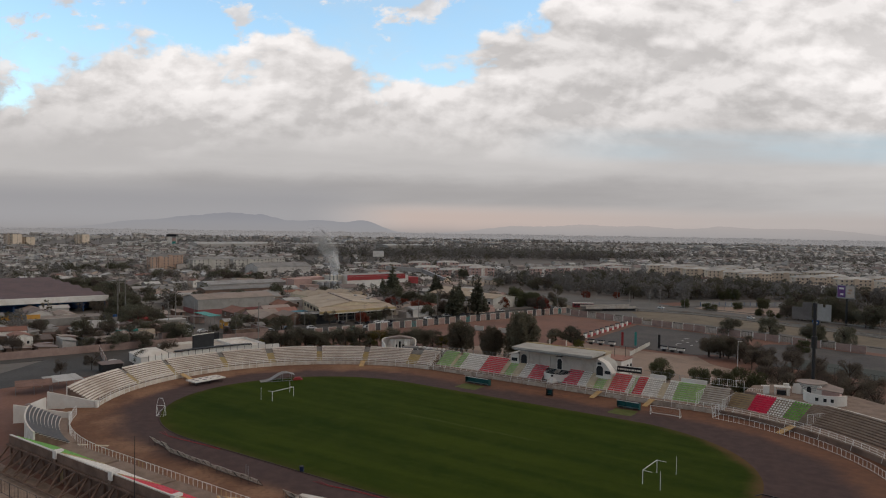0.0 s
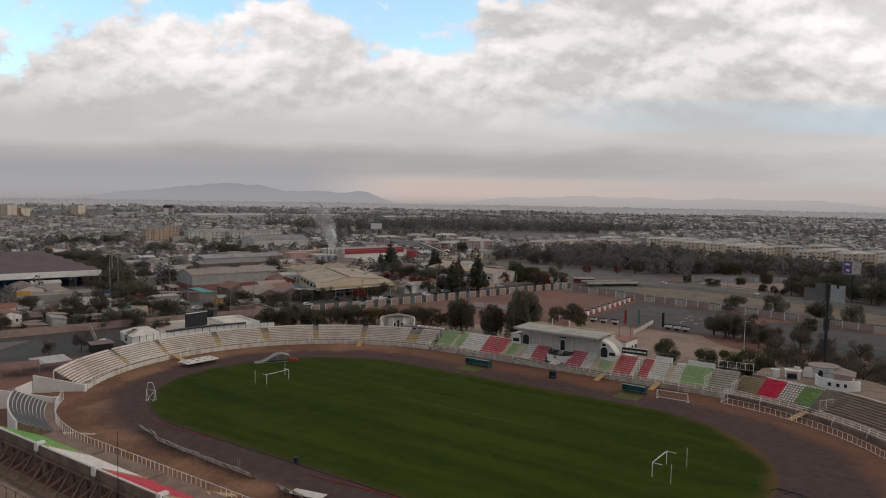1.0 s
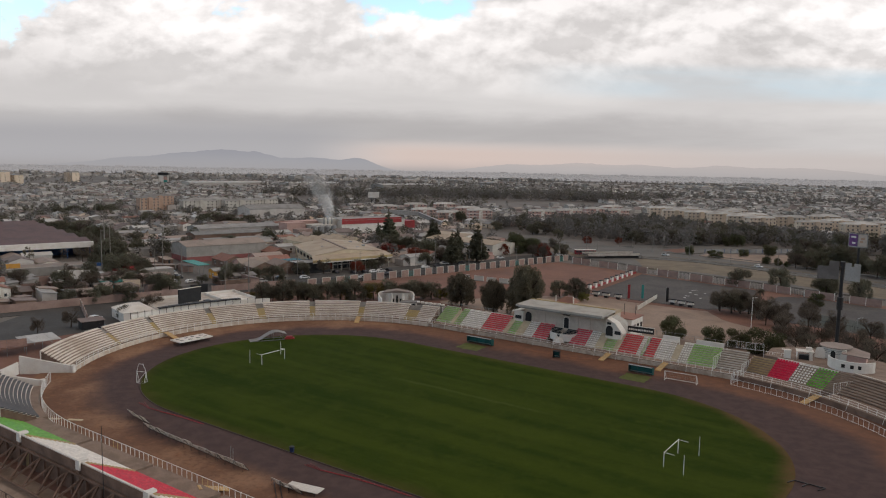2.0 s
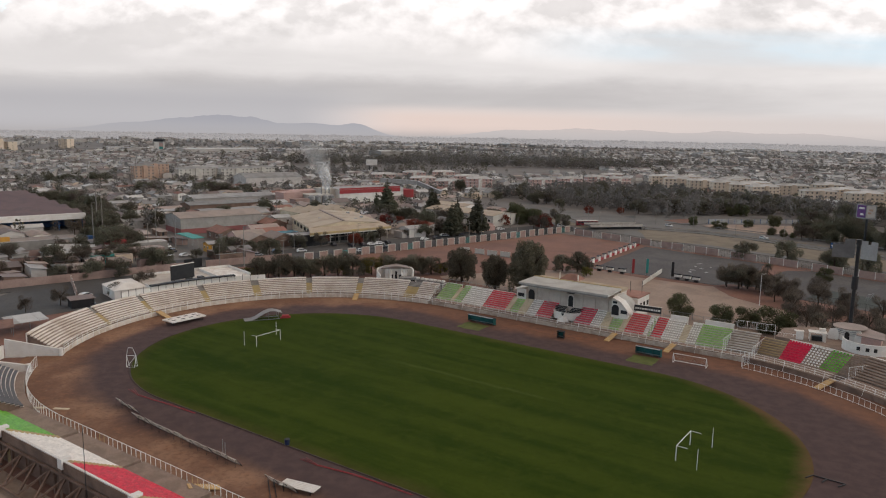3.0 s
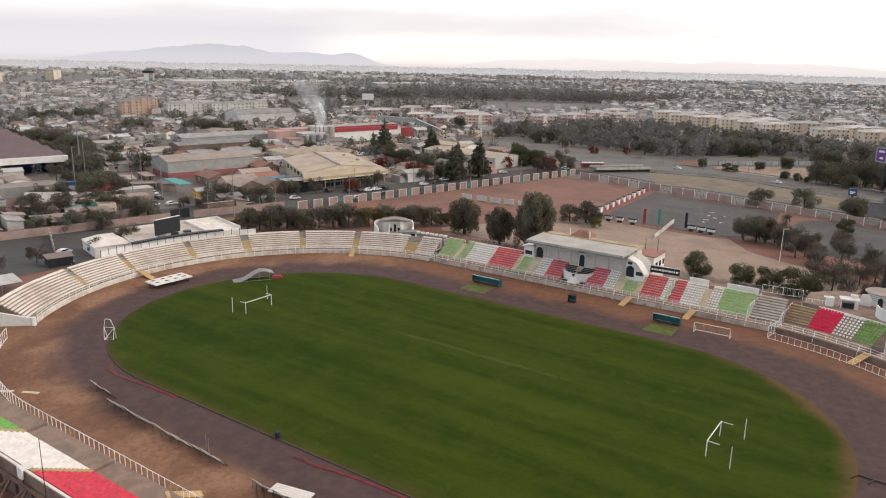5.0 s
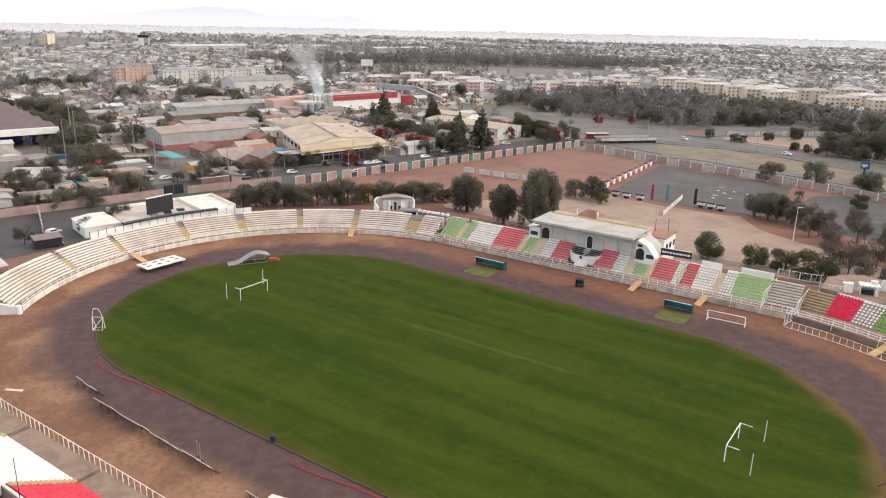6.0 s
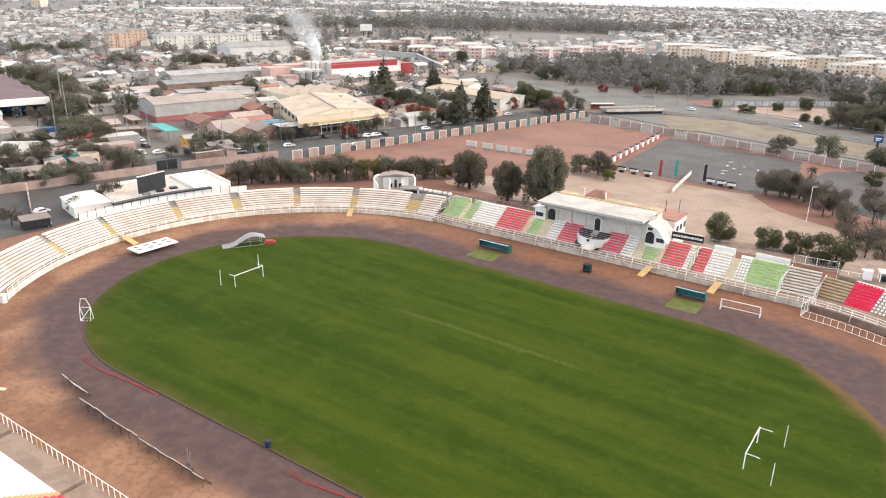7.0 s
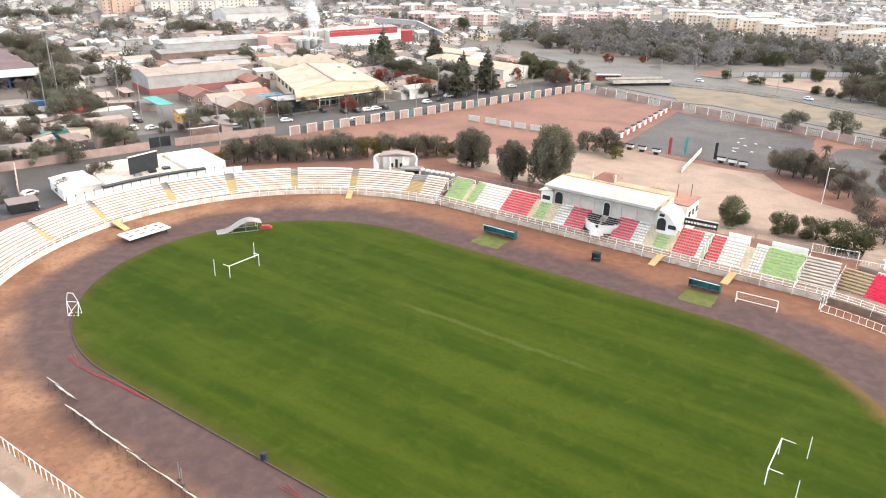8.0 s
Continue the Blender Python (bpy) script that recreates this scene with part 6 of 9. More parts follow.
for x, y, h in ((-161, 180, 8), (-157, 183, 7), (-135.5, 171, 8), (-133, 175, 7), (-135, 127, 5.5), (-148, 120, 5.5), (-100, 238, 7), (-122, 232, 6), (-112, 322, 4.5), (-96, 334, 4.5)):
    plant("red", x, y, h)
rng = random.Random(77)


def grove(n, p0, p1, q0, q1, kinds, h0, h1):
    for _ in range(n):
        p, q = rng.uniform(p0, p1), rng.uniform(q0, q1)
        if p > 0 and 70 < q < 152 and p < 72 or (q < 82 and q > 28):
            continue
        x, y, _ = town(p, q)
        plant(rng.choice(kinds), x, y, rng.uniform(h0, h1))


grove(19, -130, -60, -204, -187, ["olive", "bare", "olive", "pepper"], 6, 9.5)
grove(16, -172, -124, -196, -172, ["olive", "bare", "olive"], 7, 10)
grove(22, -290, -172, -190, -168, ["olive", "bare", "pepper"], 7, 10)
grove(9, -336, -300, -114, -98, ["olive", "bare"], 7, 10)
grove(9, -432, -412, -150, -90, ["olive", "pepper"], 7, 11)
grove(9, -302, -268, -76, -44, ["olive", "bare"], 7, 10)
grove(4, -140, -105, -196, -174, ["pepper", "olive"], 8, 12)
grove(8, -60, -38, -208, -194, ["olive", "round", "bare"], 4, 6)
grove(12, -38, -16, -262, -196, ["olive", "bare"], 5, 8)
grove(14, -76, -40, -262, -200, ["olive", "bare"], 4, 7)
grove(6, -36, -16, -174, -152, ["olive", "bare"], 4, 7)
grove(12, -34, -30, -165, -60, ["olive", "bare"], 4, 7)
grove(26, -110, -30, -62, -24, ["pepper", "bare", "olive", "bare"], 6, 10)
grove(14, -60, -10, -2, 26, ["round", "olive", "bare"], 6, 10)
grove(44, -165, 70, 92, 200, ["bare", "bare", "pepper", "olive"], 7, 11)
grove(26, -40, 130, 140, 240, ["bare", "pepper", "olive"], 7, 11)
grove(22, 66, 140, 70, 120, ["pepper", "olive", "bare"], 7, 10)
grove(9, 14, 66, 80, 110, ["round", "olive"], 5, 8)
grove(10, -260, -120, -170, -60, ["olive", "pepper"], 6, 10)
grove(12, -300, -150, 40, 120, ["pepper", "olive", "bare"], 6, 10)

for x, y, h, w in ((19, 144.5, 7.2, 1.0), (24, 146, 8.4, 1.0), (29, 144, 8.8, 0.95), (35, 145, 7.6, 1.0), (33, 138, 7, 1.0), (40, 131, 6.5, 1.0), (16.5, 303, 9, 1.1), (24.5, 292, 10, 1.1), (33, 282, 9, 1.2), (28, 300, 11, 1.0), (38, 296, 11, 1.0), (17, 358, 10, 1.0), (26, 330, 11, 1.0), (48, 286, 10, 1.1), (58, 280, 10, 1.1), (44, 310, 11, 1.0)):
    plant("bare" if y < 150 else "olive" if h < 8.5 else "pepper", x, y, h, w)
for x, y, h in ((-42.5, 310.4, 5), (-27.7, 302.7, 4.6), (-24, 304, 4), (-15, 321, 6), (-4, 333, 7), (3, 294.6, 5.5), (-38, 376, 8), (-33, 380, 8), (43.6, 209.7, 7), (44.7, 178.2, 5), (9, 292, 4), (14, 290, 4)):
    plant("round", x, y, h, 1.05)


def palm(x, y, h):
    top = thing("palm", (x, y, -0.2), 0, "slender date palm with a ragged brown crown", "palm")
    bm = bmesh.new()
    rod(bm, (0, 0, 0), (0.1, 0, h), 0.22, 0.16, 8)
    part("trunk", bm, BARK, top)
    r = random.Random(5)
    for k in range(26):
        a, up = r.uniform(0, math.tau), r.uniform(-0.5, 1.0)
        d = Vector((math.cos(a), math.sin(a), 0))
        pts = [Vector((0.1, 0, h)) + d * (1.9 * f) + Vector((0, 0, up * 1.6 * f - 1.5 * f * f)) for f in (0, 0.35, 0.7, 1.0)]
        side = d.cross(Vector((0, 0, 1)))
        bm = bmesh.new()
        rings = [[bm.verts.new(p + side * (w * s) + Vector((0, 0, -abs(s) * w * 0.5))) for s in (-1, 0, 1)] for p, w in zip(pts, (0.06, 0.3, 0.26, 0.03))]
        for a0, b0 in zip(rings, rings[1:]):
            for i in range(2):
                bm.faces.new((a0[i], a0[i + 1], b0[i + 1], b0[i]))
        part("frond", bm, LEAF_OLIVE if up > 0 else LEAF_BROWN, top)


palm(28.4, 162.5, 6.0)

# ---- houses ----
def house(seed, wall, roof, label):
    r = random.Random(seed)
    w, d, h = r.uniform(8, 12), r.uniform(6.5, 8.5), r.uniform(2.6, 4.8)
    top = block("house", 0, 0, 0, w, d, h, wall, roof, label, "house", r.uniform(0.8, 1.8), 0.35, 2, 1, None, True)
    bm = bmesh.new()
    box(bm, w / 2 + 0.01, w / 2 + r.uniform(2, 4), -d / 2 + 0.5, d / 2 - 1.0, 0, h * 0.75)
    part("lean_to", bm, wall, top)
    return tagged(top, group="town houses")


HOUSES = [house(k, w, r, "low %s house with %s roof" % (c, n)) for k, (w, r, c, n) in enumerate([
    (WALL_MIX, ROOF_GREY, "rendered", "grey sheet"), (WALL_MIX, ROOF_PALE, "rendered", "pale sheet"), (WHITE, ROOF_RUST, "white", "rusty sheet"), (WALL_PEACH, ROOF_GREY, "peach-coloured", "grey sheet"),
    (WALL_SALMON, ROOF_RUST, "salmon-pink", "rusty sheet"), (WALL_MIX, ROOF_DARK, "rendered", "dark"), (WALL_MIX, ROOF_PALE, "plain", "bleached sheet"), (WHITE, ROOF_RED, "white", "red tiled"), (WALL_MIX, ROOF_RUST, "shabby", "brown sheet")])]
KEEP_OUT = [(-33, 400, -500, 58), (-62, 400, 10, 145), (-150, -60, 40, 90), (-170, 130, 84, 205), (-60, 140, 136, 275), (-110, -32, -125, -76), (-124, -92, -166, -118), (-300, -136, -290, -186), (-110, -30, -240, -186), (-145, -108, -96, -48)]
KEEP_OUT += [(-112, -30, -160, -122), (-245, -180, -118, -52), (-230, -160, -62, 48), (-110, -20, -24, 26), (-470, -410, -90, 62), (-370, -310, -28, 40), (-300, -205, 108, 180), (-260, -190, 190, 362), (-185, 110, 282, 390), (-175, -135, -136, -88), (-172, -148, -166, -138), (-118, -68, -192, -160), (-70, -30, -198, -162), (-165, -72, -204, -184), (-290, -168, -188, -166)]


def clear(p, q):
    return not any(a < p < b and c < q < e for a, b, c, e in KEEP_OUT)


def in_sight(x, y, lo=88, hi=164):
    a = math.degrees(math.atan2(y + 125, x - 92))
    return lo < a < hi


def open_field(x, y, near=830, far=1950):
    """The unbuilt plain behind the pink flats."""
    a, r = math.degrees(math.atan2(y + 125, x - 92)), math.hypot(x - 92, y + 125)
    return 113.5 < a < 137 and near + 14 * max(0.0, 118 - a) < r < far


spots = []
q = -330.0
while q < 1500:
    p = -1150.0
    while p < 520:
        pp, qq = p + rng.uniform(-2, 2), q + rng.uniform(-2.5, 2.5)
        x, y, _ = town(pp, qq)
        if clear(pp, qq) and in_sight(x, y) and rng.random() < 0.86 and not (open_field(x, y) and rng.random() < 0.95):
            spots.append((math.hypot(x, y), x, y, pp))
        p += 14.0 if int((p + 1150) / 14) % 4 else 20.0
    q += 12.5 if int((q + 330) / 12.5) % 3 else 21.0
spots.sort()
first = set()
for i, (_, x, y, _) in enumerate(spots[:270]):
    k = rng.randrange(len(HOUSES))
    m = Matrix.LocRotScale((x, y, -0.3), Euler((0, 0, radians(GRID + 90 * rng.randrange(4) + rng.uniform(-4, 4)))), (rng.uniform(0.85, 1.25), rng.uniform(0.85, 1.2), rng.uniform(0.9, 1.15)))
    if k in first:
        copy_thing(HOUSES[k], m)
    else:
        first.add(k)
        HOUSES[k].matrix_basis = m


def far_houses(name, places, label, scale=1.0):
    """Gabled houses past the nearest ones, joined."""
    verts, faces, idx = [], [], []
    for x, y, w, d, h, turn, roof in places:
        c, s = math.cos(turn), math.sin(turn)
        e = h + rng.uniform(0.6, 1.6)
        base = len(verts)
        loc = [(-w, -d, 0), (w, -d, 0), (w, d, 0), (-w, d, 0), (-w, -d, h), (w, -d, h), (w, d, h), (-w, d, h), (-w, 0, e), (w, 0, e),
               (-w - .3, -d - .4, h - .1), (w + .3, -d - .4, h - .1), (w + .3, 0, e + .15), (-w - .3, 0, e + .15), (-w - .3, d + .4, h - .1), (w + .3, d + .4, h - .1)]
        verts += [(x + a * c - b * s, y + a * s + b * c, z - 0.35) for a, b, z in loc]
        fs = [(0, 1, 5, 4), (1, 2, 6, 9, 5), (2, 3, 7, 6), (3, 0, 4, 8, 7), (10, 11, 12, 13), (13, 12, 15, 14)]
        faces += [tuple(base + i for i in f) for f in fs]
        idx += [0, 0, 0, 0, roof, roof]
    ob = raw(name, verts, faces, [WALL_MIX, ROOF_GREY, ROOF_PALE, ROOF_RUST, ROOF_DARK, ROOF_RED], None, label, idx)
    return tagged(ob, category="houses", kind="stuff")


roofs = [1, 1, 1, 1, 2, 2, 2, 3, 4, 4, 4, 1, 1]
far_houses("far_houses", [(x, y, rng.uniform(4, 6.5), rng.uniform(3, 4.5), rng.uniform(2.6, 5), radians(GRID + 90 * rng.randrange(2) + rng.uniform(-5, 5)), rng.choice(roofs)) for _, x, y, _ in spots[270:]],
           "dense rows of low town houses with mixed roofs")
wide = []
for _ in range(9000):
    a, r = radians(rng.uniform(86, 166)), 4650 * math.sqrt(rng.uniform(0.09, 1.0))
    x, y = 92 + r * math.cos(a), -125 + r * math.sin(a)
    if y > 0 and r > 1350 and not (open_field(x, y) and rng.random() < 0.75) and noise.noise(Vector((x * 0.0018, y * 0.0030, 3.0))) < 0.10:
        big = rng.random() < 0.08
        wide.append((x, y, rng.uniform(5, 9) * (3 if big else 1), rng.uniform(4, 6) * (2 if big else 1), rng.uniform(3, 6.5) * (1.5 if big else 1), radians(GRID + 90 * rng.randrange(2)), rng.choice((1, 1, 2, 2, 1, 3))))
far_houses("distant_houses", wide, "scattered roofs of the distant town")


def far_trees(name, places, label, mats, big=1.0):
    """Crowns of distant trees: rough clumps of leaf sprays, joined."""
    verts, faces, idx = [], [], []
    for x, y, h, n in places:
        w = h * rng.uniform(0.30, 0.5)
        m = rng.randrange(len(mats))
        for _ in range(n):
            a, u = rng.uniform(0, math.tau), rng.uniform(-1, 1)
            s = math.sqrt(max(0, 1 - u * u)) * w * rng.uniform(0.35, 1.1)
            c = Vector((x + s * math.cos(a), y + s * math.sin(a), h * 0.55 + u * h * 0.45))
            z = h * rng.uniform(0.07, 0.13) * big
            k = len(verts)
            for _ in range(4):
                verts.append((c.x + rng.uniform(-z, z), c.y + rng.uniform(-z, z), c.z + rng.uniform(-z, z)))
            faces += [(k, k + 1, k + 2), (k, k + 2, k + 3)]
            idx += [m, m]
    return tagged(raw(name, verts, faces, mats, None, label, idx), category="trees", kind="stuff")


mixed = []
for _ in range(4400):
    p, q = rng.uniform(-1150, 500), rng.uniform(-330, 1500)
    x, y, _ = town(p, q)
    if in_sight(x, y) and clear(p, q) and math.hypot(x - 92, y + 125) > 250 and not (open_field(x, y) and rng.random() < 0.95):
        mixed.append((x, y, rng.uniform(5, 9), 90))
for _ in range(900):
    p, q = rng.uniform(-520, -40), rng.uniform(-260, 260)
    if clear(p, q):
        x, y, _ = town(p, q)
        mixed.append((x, y, rng.uniform(5, 9.5), 120))
for r0, a0, a1, n in ((1085, 110, 139, 700), (1180, 108, 128, 260), (1420, 112, 140, 240), (905, 122, 131, 40)):
    for _ in range(n):
        a, r = radians(rng.uniform(a0, a1)), r0 + rng.gauss(0, 15)
        mixed.append((92 + r * math.cos(a), -125 + r * math.sin(a), rng.uniform(8, 15), 40))
for _ in range(520):
    p, q = rng.uniform(-170, 125), rng.uniform(105, 245)
    if p < -4 or q > 158:
        x, y, _ = town(p, q)
        mixed.append((x, y, rng.uniform(6.5, 12), 135))
far_trees("far_trees", mixed, "grey-brown trees standing between the houses", [LEAF_FAR_HAZE, LEAF_WOOD_HAZE, LEAF_OLIVE, LEAF_WOOD_HAZE], 0.85)
belt = []
for _ in range(5200):
    a, r = radians(rng.uniform(86, 166)), 4650 * math.sqrt(rng.uniform(0.08, 1.0))
    belt.append((92 + r * math.cos(a), -125 + r * math.sin(a), rng.uniform(5, 10), 12))
for r0, a0, a1, n in ((1250, 92, 128, 420), (1750, 100, 150, 420), (2300, 95, 162, 420), (3100, 90, 160, 380)):
    for _ in range(n):
        a, r = radians(rng.uniform(a0, a1)), r0 + rng.uniform(-40, 40)
        belt.append((92 + r * math.cos(a), -125 + r * math.sin(a), rng.uniform(6, 10), 12))
far_trees("distant_trees", belt, "dark tree belts on the distant plain", [LEAF_FAR_HAZE, LEAF_WOOD_HAZE], 2.2)

# ---- hills and smog at the horizon, haze painted as glow ----
def haze_glow_material(name, low, high, h0, h1, a0=1.0, a1=1.0):
    """Far haze painted as emission: a plain glowing tone that changes from its foot at h0 to its top at h1, and may
    thin out.
    """
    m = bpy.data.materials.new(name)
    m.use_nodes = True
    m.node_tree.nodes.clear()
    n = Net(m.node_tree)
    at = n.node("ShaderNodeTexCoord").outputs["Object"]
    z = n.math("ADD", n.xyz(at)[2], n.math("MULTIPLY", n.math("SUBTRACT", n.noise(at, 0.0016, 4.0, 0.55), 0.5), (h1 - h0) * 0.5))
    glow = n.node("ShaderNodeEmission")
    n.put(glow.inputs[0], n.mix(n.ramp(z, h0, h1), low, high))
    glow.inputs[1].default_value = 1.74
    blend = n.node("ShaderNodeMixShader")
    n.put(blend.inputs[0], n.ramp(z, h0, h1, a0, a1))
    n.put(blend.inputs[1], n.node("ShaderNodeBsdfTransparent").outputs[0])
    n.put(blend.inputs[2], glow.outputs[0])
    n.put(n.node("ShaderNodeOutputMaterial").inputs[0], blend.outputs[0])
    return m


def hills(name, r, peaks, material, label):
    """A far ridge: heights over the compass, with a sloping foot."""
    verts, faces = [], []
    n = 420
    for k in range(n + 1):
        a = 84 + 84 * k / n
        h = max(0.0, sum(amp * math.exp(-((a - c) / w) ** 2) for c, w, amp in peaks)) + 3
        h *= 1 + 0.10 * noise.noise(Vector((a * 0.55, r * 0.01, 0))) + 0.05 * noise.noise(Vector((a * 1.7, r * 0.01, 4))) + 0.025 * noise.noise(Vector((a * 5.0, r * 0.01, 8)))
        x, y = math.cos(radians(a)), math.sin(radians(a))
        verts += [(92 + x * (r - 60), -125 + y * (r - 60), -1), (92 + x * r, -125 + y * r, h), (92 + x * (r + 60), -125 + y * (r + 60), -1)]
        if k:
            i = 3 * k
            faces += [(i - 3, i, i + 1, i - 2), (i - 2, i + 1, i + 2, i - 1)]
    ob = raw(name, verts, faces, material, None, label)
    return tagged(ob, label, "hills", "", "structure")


def smog_glow_sheet(r, h, material, label):
    """Smog haze over the end of the plain, painted as a see-through glowing sheet."""
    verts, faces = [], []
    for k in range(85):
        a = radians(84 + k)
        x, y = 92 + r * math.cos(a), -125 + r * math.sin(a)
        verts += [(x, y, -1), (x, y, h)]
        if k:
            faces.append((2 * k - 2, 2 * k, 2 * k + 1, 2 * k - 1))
    ob = raw("backdrop_smog_glow", verts, faces, material, None, label)
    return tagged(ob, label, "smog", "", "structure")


# Both ridges glow: distance haze is put into their emission colour.
hills("backdrop_hills", 4450, [(132.0, 1.9, 64), (135.2, 1.9, 40), (141.5, 5.2, 104), (148.5, 4.0, 34)], haze_glow_material("hill_haze_glow", (0.275, 0.282, 0.30), (0.245, 0.252, 0.278), 40, 120, 1.0, 0.75), "hazy blue-grey hills on the horizon")
hills("backdrop_range", 4560, [(120, 4, 52), (111, 5, 60), (100, 6, 62), (115.5, 2, 30), (105, 2, 20)], haze_glow_material("range_haze_glow", (0.385, 0.365, 0.355), (0.375, 0.350, 0.340), 20, 80, 1.0, 0.55), "faint low range of distant hills")
# Added upright sheet; its emission stands in for haze over the far town.
smog_glow_sheet(2650, 75, haze_glow_material("valley_smog_glow", (0.285, 0.280, 0.284), (0.300, 0.295, 0.300), 0, 70, 0.80, 0.0), "grey smog haze painted as a glowing sheet over the far plain")


# ---- on the pitch ----
TURF = paint("pale_turf", (0.110, 0.125, 0.032), (0.075, 0.092, 0.022), 0.5, 5.0, 0.95, 0.4)


def goal(x, facing, label):
    top = thing("football_goal", (x, 0, 0.04), 0, label, "goal", "football goals")
    for s in (-1, 1):
        bm = bmesh.new()
        rod(bm, (0, 3.66 * s, 0), (0, 3.66 * s, 2.5), 0.065, sides=10)
        part("post", bm, STEEL_WHITE, top)
        bm = bmesh.new()
        rod(bm, (0, 3.66 * s, 2.44), (1.7 * facing, 3.66 * s, 2.40), 0.045, sides=6)
        part("net_arm", bm, STEEL_WHITE, top)
    bm = bmesh.new()
    rod(bm, (0, -3.72, 2.46), (0, 3.72, 2.46), 0.065, sides=10)
    part("crossbar", bm, STEEL_WHITE, top)


goal(-48.2, -1, "white football goal without net on the grass")
goal(50.2, 1, "white football goal without net on the grass")
for x, y, h in ((53.45, 4.85, 3.4), (53.9, -5.0, 3.3), (-51.3, -4.7, 3.3), (-52.2, 6.0, 3.3)):
    p = thing("net_pole", (x, y, 0.04), 0, "thin white net pole standing behind the goal", "pole", "net poles")
    bm = bmesh.new()
    rod(bm, (0, 0, 0), (0, 0, h), 0.05, 0.045, 6)
    part("shaft", bm, STEEL_WHITE, p)
    bm = bmesh.new()
    rod(bm, (0, 0, h), (0, 0, h + 0.05), 0.06, 0.03, 6)
    part("cap", bm, STEEL_GREY, p)


def dugout(x0, x1, y, label):
    c = (x0 + x1) / 2
    w = (x1 - x0) / 2
    top = thing("dugout", (c, y, 0), 0, label, "dugout", "dugouts")
    bm = bmesh.new()
    prof = [(0.9, 0), (0.85, 1.7), (-0.55, 1.95), (-0.55, 2.03), (0.95, 1.8), (1.0, 0)]
    hexa(bm, [(-w, a, b) for a, b in prof], [(w, a, b) for a, b in prof])
    part("shell", framed(bm), BLACK, top, "dark curved back and roof")
    for s in (-1, 1):
        bm = bmesh.new()
        pr = [(-0.4, 0.25), (0.9, 0.0), (0.86, 1.7), (-0.5, 1.92)]
        hexa(bm, [(s * w - 0.03, a, b) for a, b in pr], [(s * w + 0.03, a, b) for a, b in pr])
        part("side_panel", framed(bm), TEAL, top)
    n = 3
    for k in range(n):
        a = -w + 0.1 + k * (2 * w - 0.2) / n
        b = a + (2 * w - 0.2) / n - 0.15
        bm = bmesh.new()
        box(bm, a, b, 0.45, 0.8, 0.1, 1.55)
        part("back_panel", bm, TEAL, top)
        bm = bmesh.new()
        box(bm, a, b, -0.1, 0.4, 0.38, 0.45)
        box(bm, a + 0.1, a + 0.2, 0.0, 0.1, 0, 0.38)
        box(bm, b - 0.2, b - 0.1, 0.0, 0.1, 0, 0.38)
        part("bench", bm, STEEL_GREY, top)
    bm = bmesh.new()
    box(bm, -w, w, -0.62, -0.56, 1.9, 2.05)
    part("roof_edge", bm, STEEL_WHITE, top)


dugout(-22.8, -14.9, 47.9, "long dark teal substitutes' shelter beside the track")
dugout(24.0, 29.8, 48.0, "long dark teal substitutes' shelter beside the track")
for a, b in ((-22.2, -15.5), (24.2, 30.2)):
    sheet("dugout_turf", ragged([(a, 40.8), (b, 41.0), (b - 0.3, 46.8), (a - 0.2, 46.9)], 1.2, 0.25, int(a)), 0.0, TURF, "patch of pale green turf before a shelter", "grass")
sheet("orange_soil", ragged([(-11, 51.5), (-2, 49.6), (8, 50.2), (13, 52.5), (11, 54), (-2, 52.8), (-10, 53.4)], 1.5, 0.5, 31), 0.0, SOIL_ORANGE, "strip of orange-red loose soil")
cabin = thing("officials_box", (4.3, 48.4, 0), 8, "small dark teal officials' booth beside the track", "booth")
for nm, d, m in (("back_wall", (-0.75, 0.75, 0.55, 0.62, 0, 1.7), TEAL), ("side_wall", (-0.82, -0.76, -0.5, 0.62, 0, 1.7), BLACK), ("side_wall", (0.76, 0.82, -0.5, 0.62, 0, 1.7), BLACK), ("roof", (-0.95, 0.95, -0.7, 0.75, 1.705, 1.8), BLACK), ("seat", (-0.7, 0.7, 0.1, 0.5, 0.35, 0.45), STEEL_GREY)):
    bm = bmesh.new()
    box(bm, *d)
    part(nm, bm, m, cabin)

training = thing("training_goal", (33.2, 46.4, 0), 3, "portable white training goal with sagging net", "goal")
for nm, a, b in (("post", (0, 0, 0), (0, 0, 2.2)), ("post", (7.2, 0, 0), (7.2, 0, 2.2)), ("crossbar", (0, 0, 2.2), (7.2, 0, 2.2)), ("ground_bar", (0, 1.6, 0.06), (7.2, 1.6, 0.06)), ("side_bar", (0, 0, 0.06), (0, 1.6, 0.06)), ("side_bar", (7.2, 0, 0.06), (7.2, 1.6, 0.06)), ("stay", (0, 0, 2.2), (0, 1.6, 0.06)), ("stay", (7.2, 0, 2.2), (7.2, 1.6, 0.06))):
    bm = bmesh.new()
    rod(bm, a, b, 0.07, sides=7)
    part(nm, bm, STEEL_WHITE, training)
bm = bmesh.new()
for k in range(25):
    rod(bm, (0.3 * k, 0, 2.2), (0.3 * k, 1.6, 0.06), 0.008, sides=3)
for k in range(8):
    f = k / 8
    rod(bm, (0, 1.6 * f, 2.2 - 2.14 * f), (7.2, 1.6 * f, 2.2 - 2.14 * f), 0.008, sides=3)
part("net", bm, STEEL_GREY, training)

